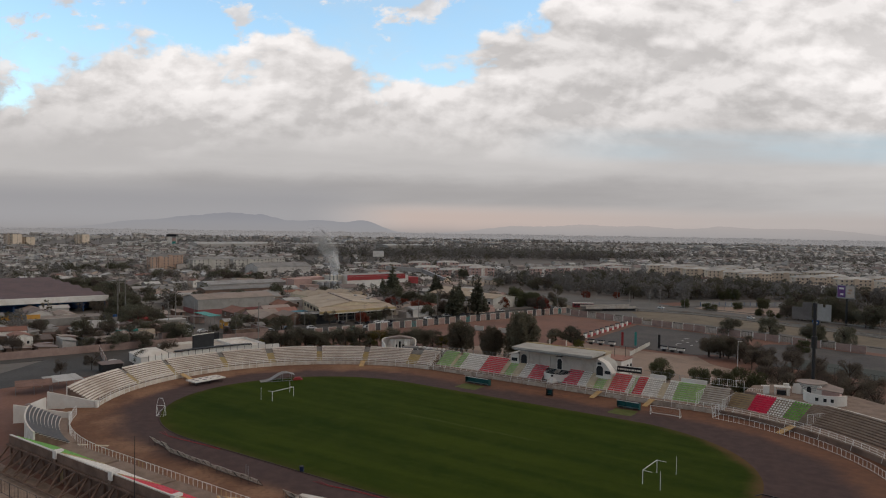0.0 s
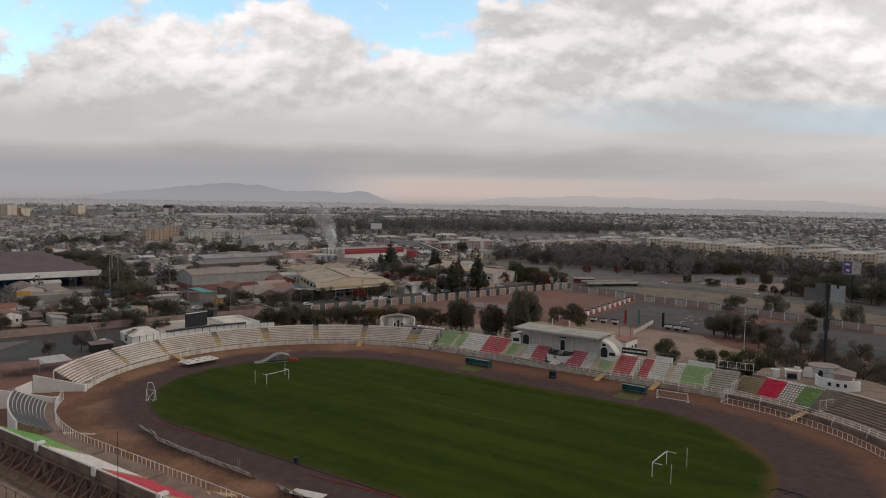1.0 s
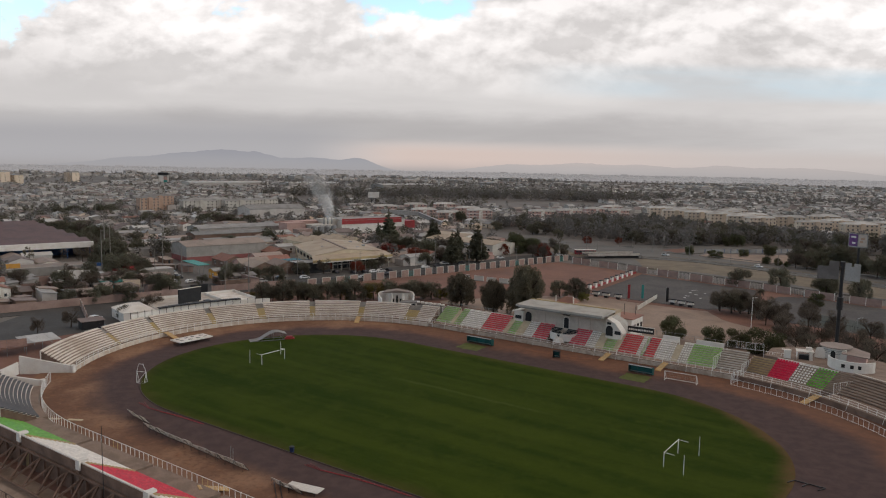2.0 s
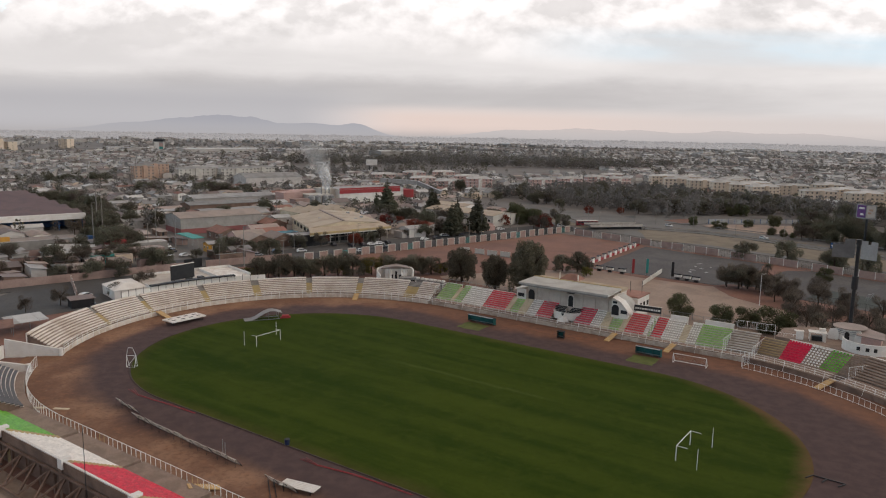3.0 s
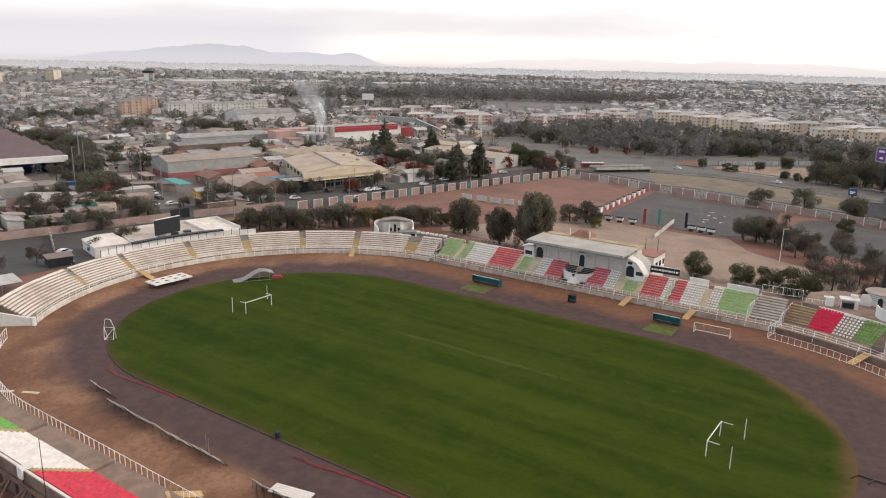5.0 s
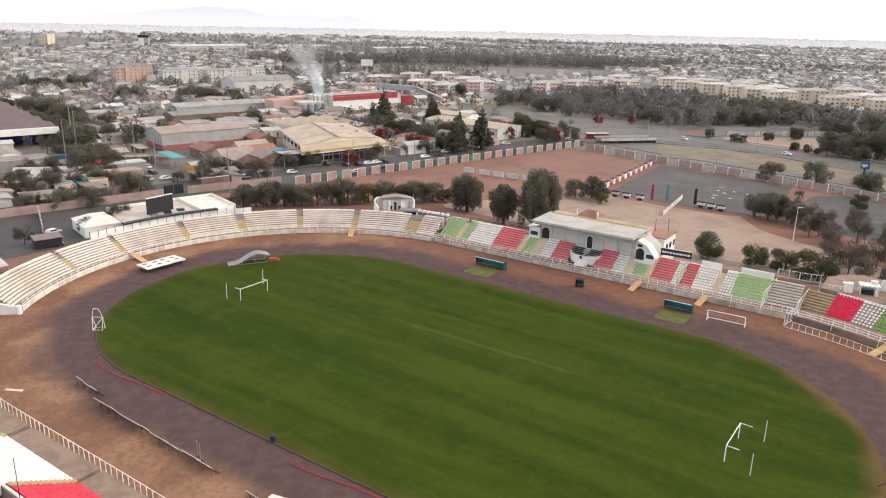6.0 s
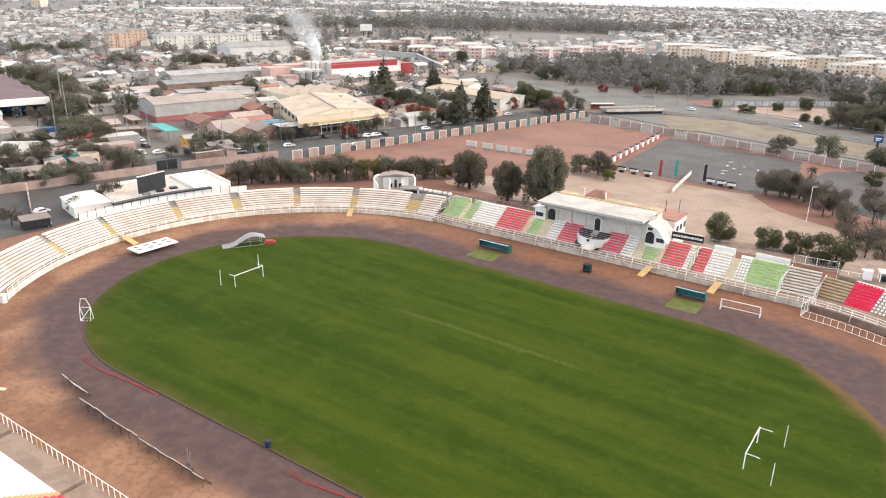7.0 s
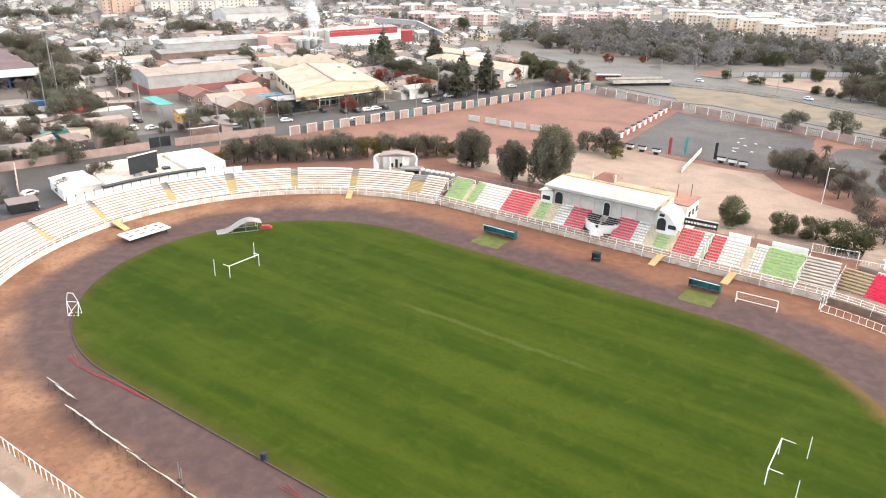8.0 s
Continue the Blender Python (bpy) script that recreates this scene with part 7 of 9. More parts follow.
# tall folded throwing cage of white tubes
cage = thing("tube_cage", (-57.0, -30.2, 0), 30, "tall frame of white steel tubes standing on the track", "frame")
pts = {"a": (-0.9, 0, 0), "b": (0.9, 0, 0), "c": (0.9, 1.2, 0), "d": (-0.9, 1.2, 0), "e": (-0.5, 0.3, 4.2), "f": (0.5, 0.3, 4.2), "g": (-1.1, 0.6, 2.4), "h": (1.0, 0.6, 2.4)}
for a, b in ("ab", "bc", "cd", "da", "ag", "ge", "bh", "hf", "ef", "gh", "dg", "ch", "ah"):
    bm = bmesh.new()
    rod(bm, pts[a], pts[b], 0.05, sides=6)
    part("tube", bm, STEEL_WHITE, cage)

slab = thing("landing_slab", (-80.0, -0.4, 0), 88, "raised white slab with rows of dark spots on short legs", "platform")
bm = bmesh.new()
hexa(bm, [(-5.0, -2.3, 0.9), (5.0, -2.3, 0.9), (5.0, 2.3, 0.9), (-5.0, 2.3, 0.9)], [(-5.0, -2.3, 1.2), (5.0, -2.3, 1.2), (5.0, 2.3, 1.2), (-5.0, 2.3, 1.2)])
deck = part("deck", bm, WHITE_CLEAN, slab)
r = random.Random(5)
# Two rows of flat dark spots on top of the deck.
for k in range(8):
    bm = bmesh.new()
    cx, cy = -3.7 + 2.4 * (k % 4) + r.uniform(-0.2, 0.2), (-0.95 if k < 4 else 0.95) + r.uniform(-0.15, 0.15)
    prism(bm, [(cx + r.uniform(0.55, 0.75) * math.cos(a), cy + r.uniform(0.30, 0.42) * math.sin(a)) for a in (math.tau * i / 9 for i in range(9))], 1.204, 1.21)
    part("worn_spot", bm, COURT, deck)
for sx in (-4.2, 0, 4.2):
    for sy in (-1.8, 1.8):
        bm = bmesh.new()
        rod(bm, (sx, sy, -0.02), (sx, sy, 0.9), 0.09, sides=6)
        part("leg", bm, STEEL_DARK, slab)

ramp = thing("curved_canopy", (-66.5, 14.6, 0), 58, "grey curved sheet canopy lying beside the grass", "canopy")
bm = bmesh.new()
prof = [(-5.2, 0.12), (-3.4, 0.22), (-2.2, 0.6), (-0.9, 1.35), (0.3, 2.0), (1.4, 2.35), (2.6, 2.3), (4.6, 1.7)]
hexa(bm, [(a, -1.5, b) for a, b in prof + [(a, b - 0.1) for a, b in prof[::-1]]], [(a, 1.5, b) for a, b in prof + [(a, b - 0.1) for a, b in prof[::-1]]])
part("sheet", framed(bm), ROOF_GREY, ramp)
for a, h in ((-2.0, 0.6), (1.0, 2.1), (3.6, 1.9)):
    for s in (-1.3, 1.3):
        bm = bmesh.new()
        rod(bm, (a, s, 0), (a, s, h), 0.06, sides=6)
        part("leg", bm, STEEL_GREY, ramp)
bm = bmesh.new()
beam(bm, (-4.8, -1.45, 0.1), (4.0, -1.45, 0.1), 0.12)
beam(bm, (-4.8, 1.45, 0.1), (4.0, 1.45, 0.1), 0.12)
part("base_rail", bm, STEEL_GREY, ramp)
mat_pile = thing("red_mats", (-63.0, 18.4, 0.02), 50, "pile of red mats under the canopy edge", "mats")
for k, (a, b, z) in enumerate(((0, 0, 0), (0.9, 0.2, 0), (0.4, 0.1, 0.42))):
    bm = bmesh.new()
    box(bm, a - 0.9, a + 0.9, b - 0.55, b + 0.55, z, z + 0.4)
    bmesh.ops.bevel(bm, geom=bm.edges[:], offset=0.06, segments=1, affect="EDGES")
    part("mat", bm, WALL_RED, mat_pile)

# row of fallen mesh frames between track and earth
r = random.Random(8)
LINE = [((-39.4, -42.9), (-32.6, -43.7)), ((-31.0, -45.0), (-16.0, -45.9)), ((-16.0, -45.9), (-1.9, -46.3)), ((5.2, -46.8), (11.0, -47.1))]
for (ax, ay), (bx, by) in LINE:
    n = max(1, round(math.dist((ax, ay), (bx, by)) / 2.3))
    for k in range(n):
        f = (k + 0.5) / n
        x, y = ax + (bx - ax) * f, ay + (by - ay) * f + r.uniform(-0.12, 0.12)
        fr = thing("crowd_barrier", (x, y, 0), math.degrees(math.atan2(by - ay, bx - ax)) + r.uniform(-3, 3), "dark steel crowd barrier leaning low at the track edge", "barrier", "crowd barriers")
        lean = r.uniform(-1.05, -0.9)
        h = -1.34 * lean * r.uniform(0.94, 1.06)
        for nm, p, q in (("bar", (-1.12, 0, 0.05), (1.12, 0, 0.05)), ("bar", (-1.12, lean, h), (1.12, lean, h)), ("bar", (-1.12, 0, 0.05), (-1.12, lean, h)), ("bar", (1.12, 0, 0.05), (1.12, lean, h)), ("foot", (-0.95, lean, h), (-0.95, lean - 0.1, 0.0)), ("foot", (0.95, lean, h), (0.95, lean - 0.1, 0.0))):
            bm = bmesh.new()
            beam(bm, p, q, 0.07 if nm == "bar" else 0.035)
            part(nm, bm, PALE_CONCRETE if nm == "bar" and p[1] == q[1] and p[2] > 0.3 else STEEL_DARK, fr)
        for j in range(10):
            bm = bmesh.new()
            beam(bm, (-1.0 + 0.222 * j, -0.02, 0.06), (-1.0 + 0.222 * j, lean + 0.02, h - 0.01), 0.09, 0.02)
            part("infill_bar", bm, PALE_CONCRETE, fr)
for x, y in ((-7.4, -45.5), (-6.3, -45.9)):
    up = thing("upright_post", (x, y, 0), 0, "slender pale steel post beside the frames", "post", "upright posts")
    bm = bmesh.new()
    rod(bm, (0, 0, 0), (0, 0, 2.5), 0.05, sides=6)
    part("shaft", bm, STEEL_GREY, up)
    bm = bmesh.new()
    box(bm, -0.2, 0.2, -0.2, 0.2, 0, 0.08)
    part("base", bm, STEEL_DARK, up)
bench = thing("white_bench_slab", (10.4, -46.2, 0), 12, "long white slatted slab on dark trestles", "bench")
for k in range(5):
    bm = bmesh.new()
    box(bm, -2.9, 2.9, -1.0 + k * 0.42, -0.64 + k * 0.42, 0.55, 0.64)
    part("slat", bm, WHITE_CLEAN, bench)
for s in (-2.3, 0, 2.3):
    bm = bmesh.new()
    box(bm, s - 0.08, s + 0.08, -0.95, 1.0, 0.45, 0.546)
    box(bm, s - 0.06, s + 0.06, -0.8, -0.7, -0.02, 0.45)
    box(bm, s - 0.06, s + 0.06, 0.75, 0.85, -0.02, 0.45)
    part("trestle", bm, STEEL_DARK, bench)
rails = thing("rail_pair", (6.6, -48.0, 0), -38, "dark steel rails lying on the earth", "rails")
for s in (-0.4, 0.4):
    bm = bmesh.new()
    beam(bm, (-2.4, s, 0.05), (3.4, s, 0.05), 0.12)
    part("rail", bm, STEEL_DARK, rails)
bin_ = thing("blue_bin", (-2.2, -36.9, 0), 12, "small dark blue bin at the grass edge", "bin")
bm = bmesh.new()
rod(bm, (0, 0, 0.02), (0, 0, 0.95), 0.36, 0.42, 12)
part("body", bm, NAVY, bin_)
bm = bmesh.new()
rod(bm, (0, 0, 0.955), (0, 0, 1.05), 0.46, 0.40, 12)
part("lid", bm, BLACK, bin_)
for x, y, t in ((-49.2, -53.3, 38), (-45.4, -51.0, 30)):
    pl = thing("plank", (x, y, -0.02), t, "bleached wooden plank lying on the earth", "plank", "planks")
    bm = bmesh.new()
    box(bm, -1.4, 1.4, -0.32, 0.32, 0, 0.12)
    part("board", bm, BEIGE, pl)

# kerb of the track and the red cord beside it
bm = bmesh.new()
pts = oval_points(-35.5, 32, 37.15, 64)
for a, b in zip(pts, pts[1:] + pts[:1]):
    if a[1] < -8 and a[0] < 45:
        beam(bm, (*a, 0.05), (*b, 0.05), 0.2, 0.12)
tagged(part("kerb", bm, BARK), "dark low kerb between track and grass", "kerb", "", "structure")
for chain in (((-45, -37.6), (-41, -38.6), (-37, -38.4), (-33, -38.0), (-29, -37.8), (-25, -37.7)), ((3.5, -38.9), (7, -39.2), (10, -38.7), (13, -38.2), (18, -37.9), (24, -37.8))):
    bm = bmesh.new()
    for a, b in zip(chain, chain[1:]):
        for k, g in enumerate((0.0, 0.22, -0.2)):
            u, v = (g, g * 2.2) if a == chain[0] else (g * 0.6, g), (g * 0.4, g * 0.5)
            rod(bm, (a[0] + u[0], a[1] + u[1], 0.05), (b[0] + v[0], b[1] + v[1], 0.05), 0.035, sides=5)
    tagged(part("hose", bm, WALL_RED), "red plastic hose lying along the kerb", "hose")
lying = thing("steel_frame", (68.7, 4.0, 0), -4, "dark steel frame lying at the end of the track", "frame")
for a, b in (((0, 0, 0.1), (4.5, 0, 0.1)), ((0, 0, 0.1), (-0.6, -1.6, 0.1)), ((4.5, 0, 0.1), (3.8, -1.6, 0.1)), ((2, 0, 0.1), (1.6, -1.6, 0.1))):
    bm = bmesh.new()
    beam(bm, a, b, 0.14)
    part("bar", bm, STEEL_DARK, lying)


def plank_ramp(x, y, turn, length, label="orange-painted wooden ramp up to the railing"):
    top = thing("wooden_ramp", (x, y, -0.02), turn, label, "ramp", "wooden ramps")
    bm = bmesh.new()
    hexa(bm, [(0, -0.75, 0.0), (length, -0.75, 1.15), (length, 0.75, 1.15), (0, 0.75, 0.0)], [(0, -0.75, 0.12), (length, -0.75, 1.3), (length, 0.75, 1.3), (0, 0.75, 0.12)])
    part("deck", framed(bm), ORANGE_WOOD, top)
    for k in range(6):
        f = (k + 0.5) / 6
        bm = bmesh.new()
        box(bm, length * f - 0.05, length * f + 0.05, -0.7, 0.7, 0.124 + 1.18 * f, 0.165 + 1.18 * f)
        part("cleat", bm, BEIGE, top)


for x, y, t, n in ((14.4, 53.2, 82, 4.0), (29.2, 53.2, 82, 4.0), (-62.7, 46.2, 121, 3.6), (-86.1, -0.7, 183.7, 4.6), (62.4, 48.0, 62, 5.0), (1.0, -52.6, 245, 4.4)):
    plank_ramp(x, y, t, n)

# ---- the grandstand ----
def arch(bm, x, w, h, y0, y1, z, n=8):
    """A dark arched opening as a solid set into the wall."""
    ring = [(x - w / 2, z), (x + w / 2, z)] + [(x + w / 2 * math.cos(a), z + h - w / 2 + w / 2 * math.sin(a)) for a in (math.pi * i / n for i in range(n + 1))]
    hexa(bm, [(a, y0, b) for a, b in ring], [(a, y1, b) for a, b in ring])


def grandstand():
    top = thing("grandstand", (-1.7, 68.0, 0), 0, "white grandstand house with long flat roof and arched doors", "grandstand")

    def put(name, bm, material, label="", parent=None):
        return part(name, framed(bm), material, parent or top, label, True)

    bm = bmesh.new()
    box(bm, -14.6, 11.1, 65.0, 73.5, -0.3, 9.0)
    front = put("wall", bm, STAND_WALL)
    bm = bmesh.new()
    hexa(bm, [(-14.9, 60.3, 9.35), (11.3, 60.3, 9.35), (11.3, 69.2, 9.6), (-14.9, 69.2, 9.6)], [(-14.9, 60.3, 9.9), (11.3, 60.3, 9.9), (11.3, 69.2, 10.15), (-14.9, 69.2, 10.15)])
    put("roof_slab", bm, ROOF_SLAB, "long pale concrete roof slab")
    bm = bmesh.new()
    box(bm, -14.8, 11.2, 69.25, 74.0, 9.0, 9.75)
    put("rear_roof", bm, RUST_FELT, "weathered beige felt roof")
    bm = bmesh.new()
    box(bm, -14.8, 11.2, 69.21, 69.5, 9.7, 10.35)
    put("roof_kerb", bm, YELLOW)
    for x in (-11.6, -8.0, -4.4, 2.2, 5.8, 9.4):
        bm = bmesh.new()
        box(bm, x, x + 0.22, 64.82, 65.0, 4.4, 9.0)
        put("pilaster", bm, STAND_WALL, "", front)
    bm = bmesh.new()
    box(bm, -14.2, 10.8, 60.55, 60.9, 9.0, 9.34)
    put("eaves_beam", bm, STEEL_GREY, "grey beam under the roof edge")
    bm = bmesh.new()
    arch(bm, -1.1, 1.9, 3.4, 64.80, 64.86, 4.2)
    put("door_surround", bm, WHITE, "", front)
    bm = bmesh.new()
    arch(bm, -1.1, 1.4, 3.0, 64.70, 64.79, 4.2)
    put("arched_door", bm, BLACK, "dark arched door", front)
    bm = bmesh.new()
    box(bm, -2.1, -0.1, 64.2, 64.98, 7.85, 8.0)
    put("door_hood", bm, STEEL_DARK, "", front)
    # left wing with its arched passage
    bm = bmesh.new()
    box(bm, -17.6, -14.62, 64.4, 70.0, -0.3, 7.2)
    wing = put("side_wing", bm, WHITE_CLEAN)
    bm = bmesh.new()
    arch(bm, -13.2, 1.9, 2.8, 64.86, 64.99, 4.4)
    put("arched_passage", bm, BLACK, "dark arched passage", wing)
    bm = bmesh.new()
    box(bm, -17.2, -15.2, 64.3, 64.39, 4.9, 5.9)
    put("wing_window", bm, GLASS, "", wing)
    bm = bmesh.new()
    hexa(bm, [(-18.0, 63.9, 6.9), (-14.65, 63.9, 7.6), (-14.65, 70.2, 7.6), (-18.0, 70.2, 6.9)], [(-18.0, 63.9, 7.15), (-14.65, 63.9, 7.85), (-14.65, 70.2, 7.85), (-18.0, 70.2, 7.15)])
    put("wing_roof", bm, WHITE, "", wing)
    # right wing: gable end with sloping white roof
    bm = bmesh.new()
    pr = [(11.12, -0.3), (15.6, -0.3), (15.6, 5.4), (13.6, 7.4), (11.12, 8.4)]
    hexa(bm, [(a, 63.4, b) for a, b in pr], [(a, 70.0, b) for a, b in pr])
    gab = put("gable_wing", bm, WHITE_CLEAN)
    bm = bmesh.new()
    pr = [(11.5, 8.6), (13.7, 7.6), (16.1, 5.0), (16.1, 5.25), (13.8, 7.95), (11.5, 8.9)]
    hexa(bm, [(a, 63.0, b) for a, b in pr], [(a, 66.0, b) for a, b in pr])
    put("sloping_roof", bm, WHITE_CLEAN, "", gab)
    bm = bmesh.new()
    hexa(bm, [(a, 66.02, b - 0.1) for a, b in pr], [(a, 70.2, b - 0.1) for a, b in pr])
    put("rear_slope", bm, ROOF_SLAB, "", gab)
    bm = bmesh.new()
    arch(bm, 12.2, 1.9, 2.7, 63.20, 63.38, 4.3)
    put("arched_passage", bm, BLACK, "dark arched passage", gab)
    bm = bmesh.new()
    box(bm, 13.7, 15.4, 63.25, 63.39, 4.9, 5.8)
    put("wing_window", bm, GLASS, "", gab)
    bm = bmesh.new()
    box(bm, 11.5, 12.6, 63.28, 63.39, 7.3, 7.9)
    put("wing_window", bm, GLASS, "", gab)
    # rear annex with red roof
    bm = bmesh.new()
    box(bm, 7.0, 14.2, 74.05, 82.5, -0.3, 7.0)
    annex = put("annex", bm, WHITE_CLEAN)
    bm = bmesh.new()
    box(bm, 6.8, 14.5, 74.02, 82.7, 7.004, 7.3)
    put("annex_roof", bm, ROOF_RED, "", annex)
    for k in range(3):
        bm = bmesh.new()
        box(bm, 14.21, 14.28, 75.6 + 2.6 * k, 76.9 + 2.6 * k, 4.0, 5.4)
        put("annex_window", bm, GLASS, "", annex)
    for x, y in ((10, 79), (12.6, 81)):
        bm = bmesh.new()
        rod(bm, (x, y, 7.3), (x, y, 10.5), 0.07, sides=6)
        put("roof_mast", bm, STEEL_DARK, "", annex)
    # small red cap roof at the rear
    bm = bmesh.new()
    hexa(bm, [(-8.4, 72.0, 9.76), (-2.6, 72.0, 9.76), (-2.6, 77.0, 9.76), (-8.4, 77.0, 9.76)], [(-6.6, 74.0, 11.2), (-4.2, 74.0, 11.2), (-4.2, 75.0, 11.2), (-6.6, 75.0, 11.2)])
    put("red_cap_roof", bm, ROOF_RED)
    for x in (-8.3, -2.7):
        bm = bmesh.new()
        rod(bm, (x, 72.2, 9.76), (x, 72.2, 11.6), 0.22, 0.16, 6)
        put("finial", bm, WHITE)
    # curved box of honour over the seats
    cx, cy = -1.1, 64.6
    n = 16
    bm = bmesh.new()
    q = [(cx + 4.2 * math.cos(math.pi + math.pi * k / n), cy + 4.2 * math.sin(math.pi + math.pi * k / n)) for k in range(n + 1)]
    q += [(cx + 4.45 * math.cos(math.tau - math.pi * k / n), cy + 4.45 * math.sin(math.tau - math.pi * k / n)) for k in range(n + 1)]
    prism(bm, q, 1.4, 3.35)
    put("balcony_wall", bm, WHITE_CLEAN, "curved white balcony wall")
    bm = bmesh.new()
    prism(bm, [(cx + 4.18 * math.cos(math.pi + math.pi * k / n), cy + 4.18 * math.sin(math.pi + math.pi * k / n)) for k in range(n + 1)], 1.4, 2.75)
    put("balcony_floor", bm, WHITE)
    for j in range(5):
        y = 61.4 + 0.66 * j
        half = math.sqrt(4.1 ** 2 - (cy - y) ** 2)
        for s in (-1, 1):
            bm = bmesh.new()
            a, b = sorted((cx + s * (0.25 if j < 2 else 0.75), cx + s * half))
            box(bm, a, b, y, y + 0.62, 2.754, 2.85 + 0.24 * j)
            step = put("balcony_step", bm, WHITE)
            bm = bmesh.new()
            box(bm, a + 0.05, b - 0.05, y + 0.12, y + 0.46, 2.854 + 0.24 * j, 3.12 + 0.24 * j)
            put("bench", bm, BLACK, "dark bench", step)
    bm = bmesh.new()
    hexa(bm, [(-2.3, 58.6, 1.0), (0.1, 58.6, 1.0), (0.6, 60.4, 1.0), (-2.8, 60.4, 1.0)], [(-1.6, 59.4, 2.4), (-0.6, 59.4, 2.4), (0.0, 60.35, 2.4), (-2.2, 60.35, 2.4)])
    put("balcony_foot", bm, WHITE)
    bm = bmesh.new()
    pr = [(-1.45, 3.2), (-0.75, 3.2), (-0.75, 2.85), (-1.1, 2.5), (-1.45, 2.85)]
    hexa(bm, [(a, 60.10, b) for a, b in pr], [(a, 60.14, b) for a, b in pr])
    put("crest", bm, BLACK, "small dark shield on the balcony")


grandstand()
board = thing("sign_board", (19.4, 67.2, 0), 4, "long black sign with a row of pale lettering", "sign")
bm = bmesh.new()
box(bm, -3.5, 3.5, -0.08, 0.08, 5.4, 7.0)
panel = part("panel", bm, BLACK, board)
bm = bmesh.new()
r = random.Random(3)
x = -3.2
while x < 3.0:
    w = r.uniform(0.25, 0.7)
    box(bm, x, min(x + w, 3.2), -0.12, -0.084, 5.95, 6.4)
    x += w + 0.16
part("lettering_bars", bm, WHITE_CLEAN, panel)
bm = bmesh.new()
box(bm, -3.55, 3.55, -0.12, 0.12, 7.004, 7.15)
part("top_rail", bm, WHITE_CLEAN, board)
for s in (-3.3, 0, 3.3):
    bm = bmesh.new()
    rod(bm, (s, 0.12, 0), (s, 0.12, 5.4), 0.08, sides=6)
    part("leg", bm, STEEL_GREY, board)


def mesh_fence(name, pts, z, h, label, step=2.4, group="mesh fences", material=STEEL_GREY):
    c = Vector((*pts[0], z))
    top = thing(name, c, 0, label, "fence", group)
    for a, b in zip(pts, pts[1:]):
        n = max(1, round(math.dist(a, b) / step))
        va, vb = Vector((*a, z)) - c, Vector((*b, z)) - c
        for k in range(n + 1):
            p = va.lerp(vb, k / n)
            bm = bmesh.new()
            rod(bm, p, p + Vector((0, 0, h)), 0.05, sides=5)
            part("post", bm, material, top)
        bm = bmesh.new()
        for f in (0.08, 0.98):
            beam(bm, va + Vector((0, 0, h * f)), vb + Vector((0, 0, h * f)), 0.06)
        part("rail", bm, material, top)
        bm = bmesh.new()
        m = max(2, int(math.dist(a, b) / 0.5))
        for k in range(m):
            p = va.lerp(vb, (k + 0.5) / m)
            beam(bm, p + Vector((0, 0, h * 0.08)), p + Vector((0, 0, h * 0.98)), 0.02)
        part("mesh", bm, material, top)


mesh_fence("mesh_fence", [(-44, 65.5), (-18.2, 66.5)], 4.9, 1.3, "grey mesh fence along the top of the seats")
mesh_fence("mesh_fence", [(23.3, 68.2), (30.5, 68.5)], 5.0, 1.5, "grey mesh fence along the top of the seats")
mesh_fence("mesh_fence", [(30.5, 68.5), (41, 68.6)], 5.0, 1.3, "grey mesh fence along the top of the seats")
mesh_fence("mesh_fence", [(41.3, 68.8), (47.8, 69.2), (49.6, 69.8)], 4.9, 1.8, "white mesh fence behind the bare terrace", 2.4, "mesh fences", STEEL_WHITE)
mesh_fence("mesh_fence", [(49.6, 69.8), (55.5, 70.5)], 3.0, 2.0, "white mesh fence behind the bend", 2.0, "mesh fences", STEEL_WHITE)
mesh_fence("dividing_fence", [(47.6, 57.2), (47.9, 68.8)], 1.2, 2.6, "white mesh fence dividing two terraces", 2.0, "mesh fences", STEEL_WHITE)
mesh_fence("dividing_fence", [(46.5, 52.6), (47.4, 57.2)], 0.0, 2.6, "white mesh gate fence at the track corner", 1.5, "mesh fences", STEEL_WHITE)
mesh_fence("dividing_fence", [(41.1, 57.3), (41.3, 68.6)], 1.4, 3.2, "white railing beside the green seats", 2.0, "mesh fences", STEEL_WHITE)
mesh_fence("dividing_fence", [(22.95, 59.7), (22.95, 66.0)], 2.2, 3.0, "white railing between seat blocks", 2.0, "mesh fences", STEEL_WHITE)
mesh_fence("dividing_fence", [(-42.8, 59.7), (-43.0, 66.0)], 2.4, 2.4, "white railing between seat blocks", 2.0, "mesh fences", STEEL_WHITE)
mesh_fence("dividing_fence", [(67.2, 54.5), (71.5, 60.5)], 1.2, 2.6, "white mesh fence dividing two terraces", 2.0, "mesh fences", STEEL_WHITE)
for a, b, z in ((25.6, 30.0, 5.0), (34.2, 41.0, 5.1)):
    bm = bmesh.new()
    box(bm, a, b, 66.6, 67.0, 3.0, z + 0.9)
    tagged(part("white_parapet", bm, WHITE_CLEAN), "white parapet wall behind the top seats", "wall")

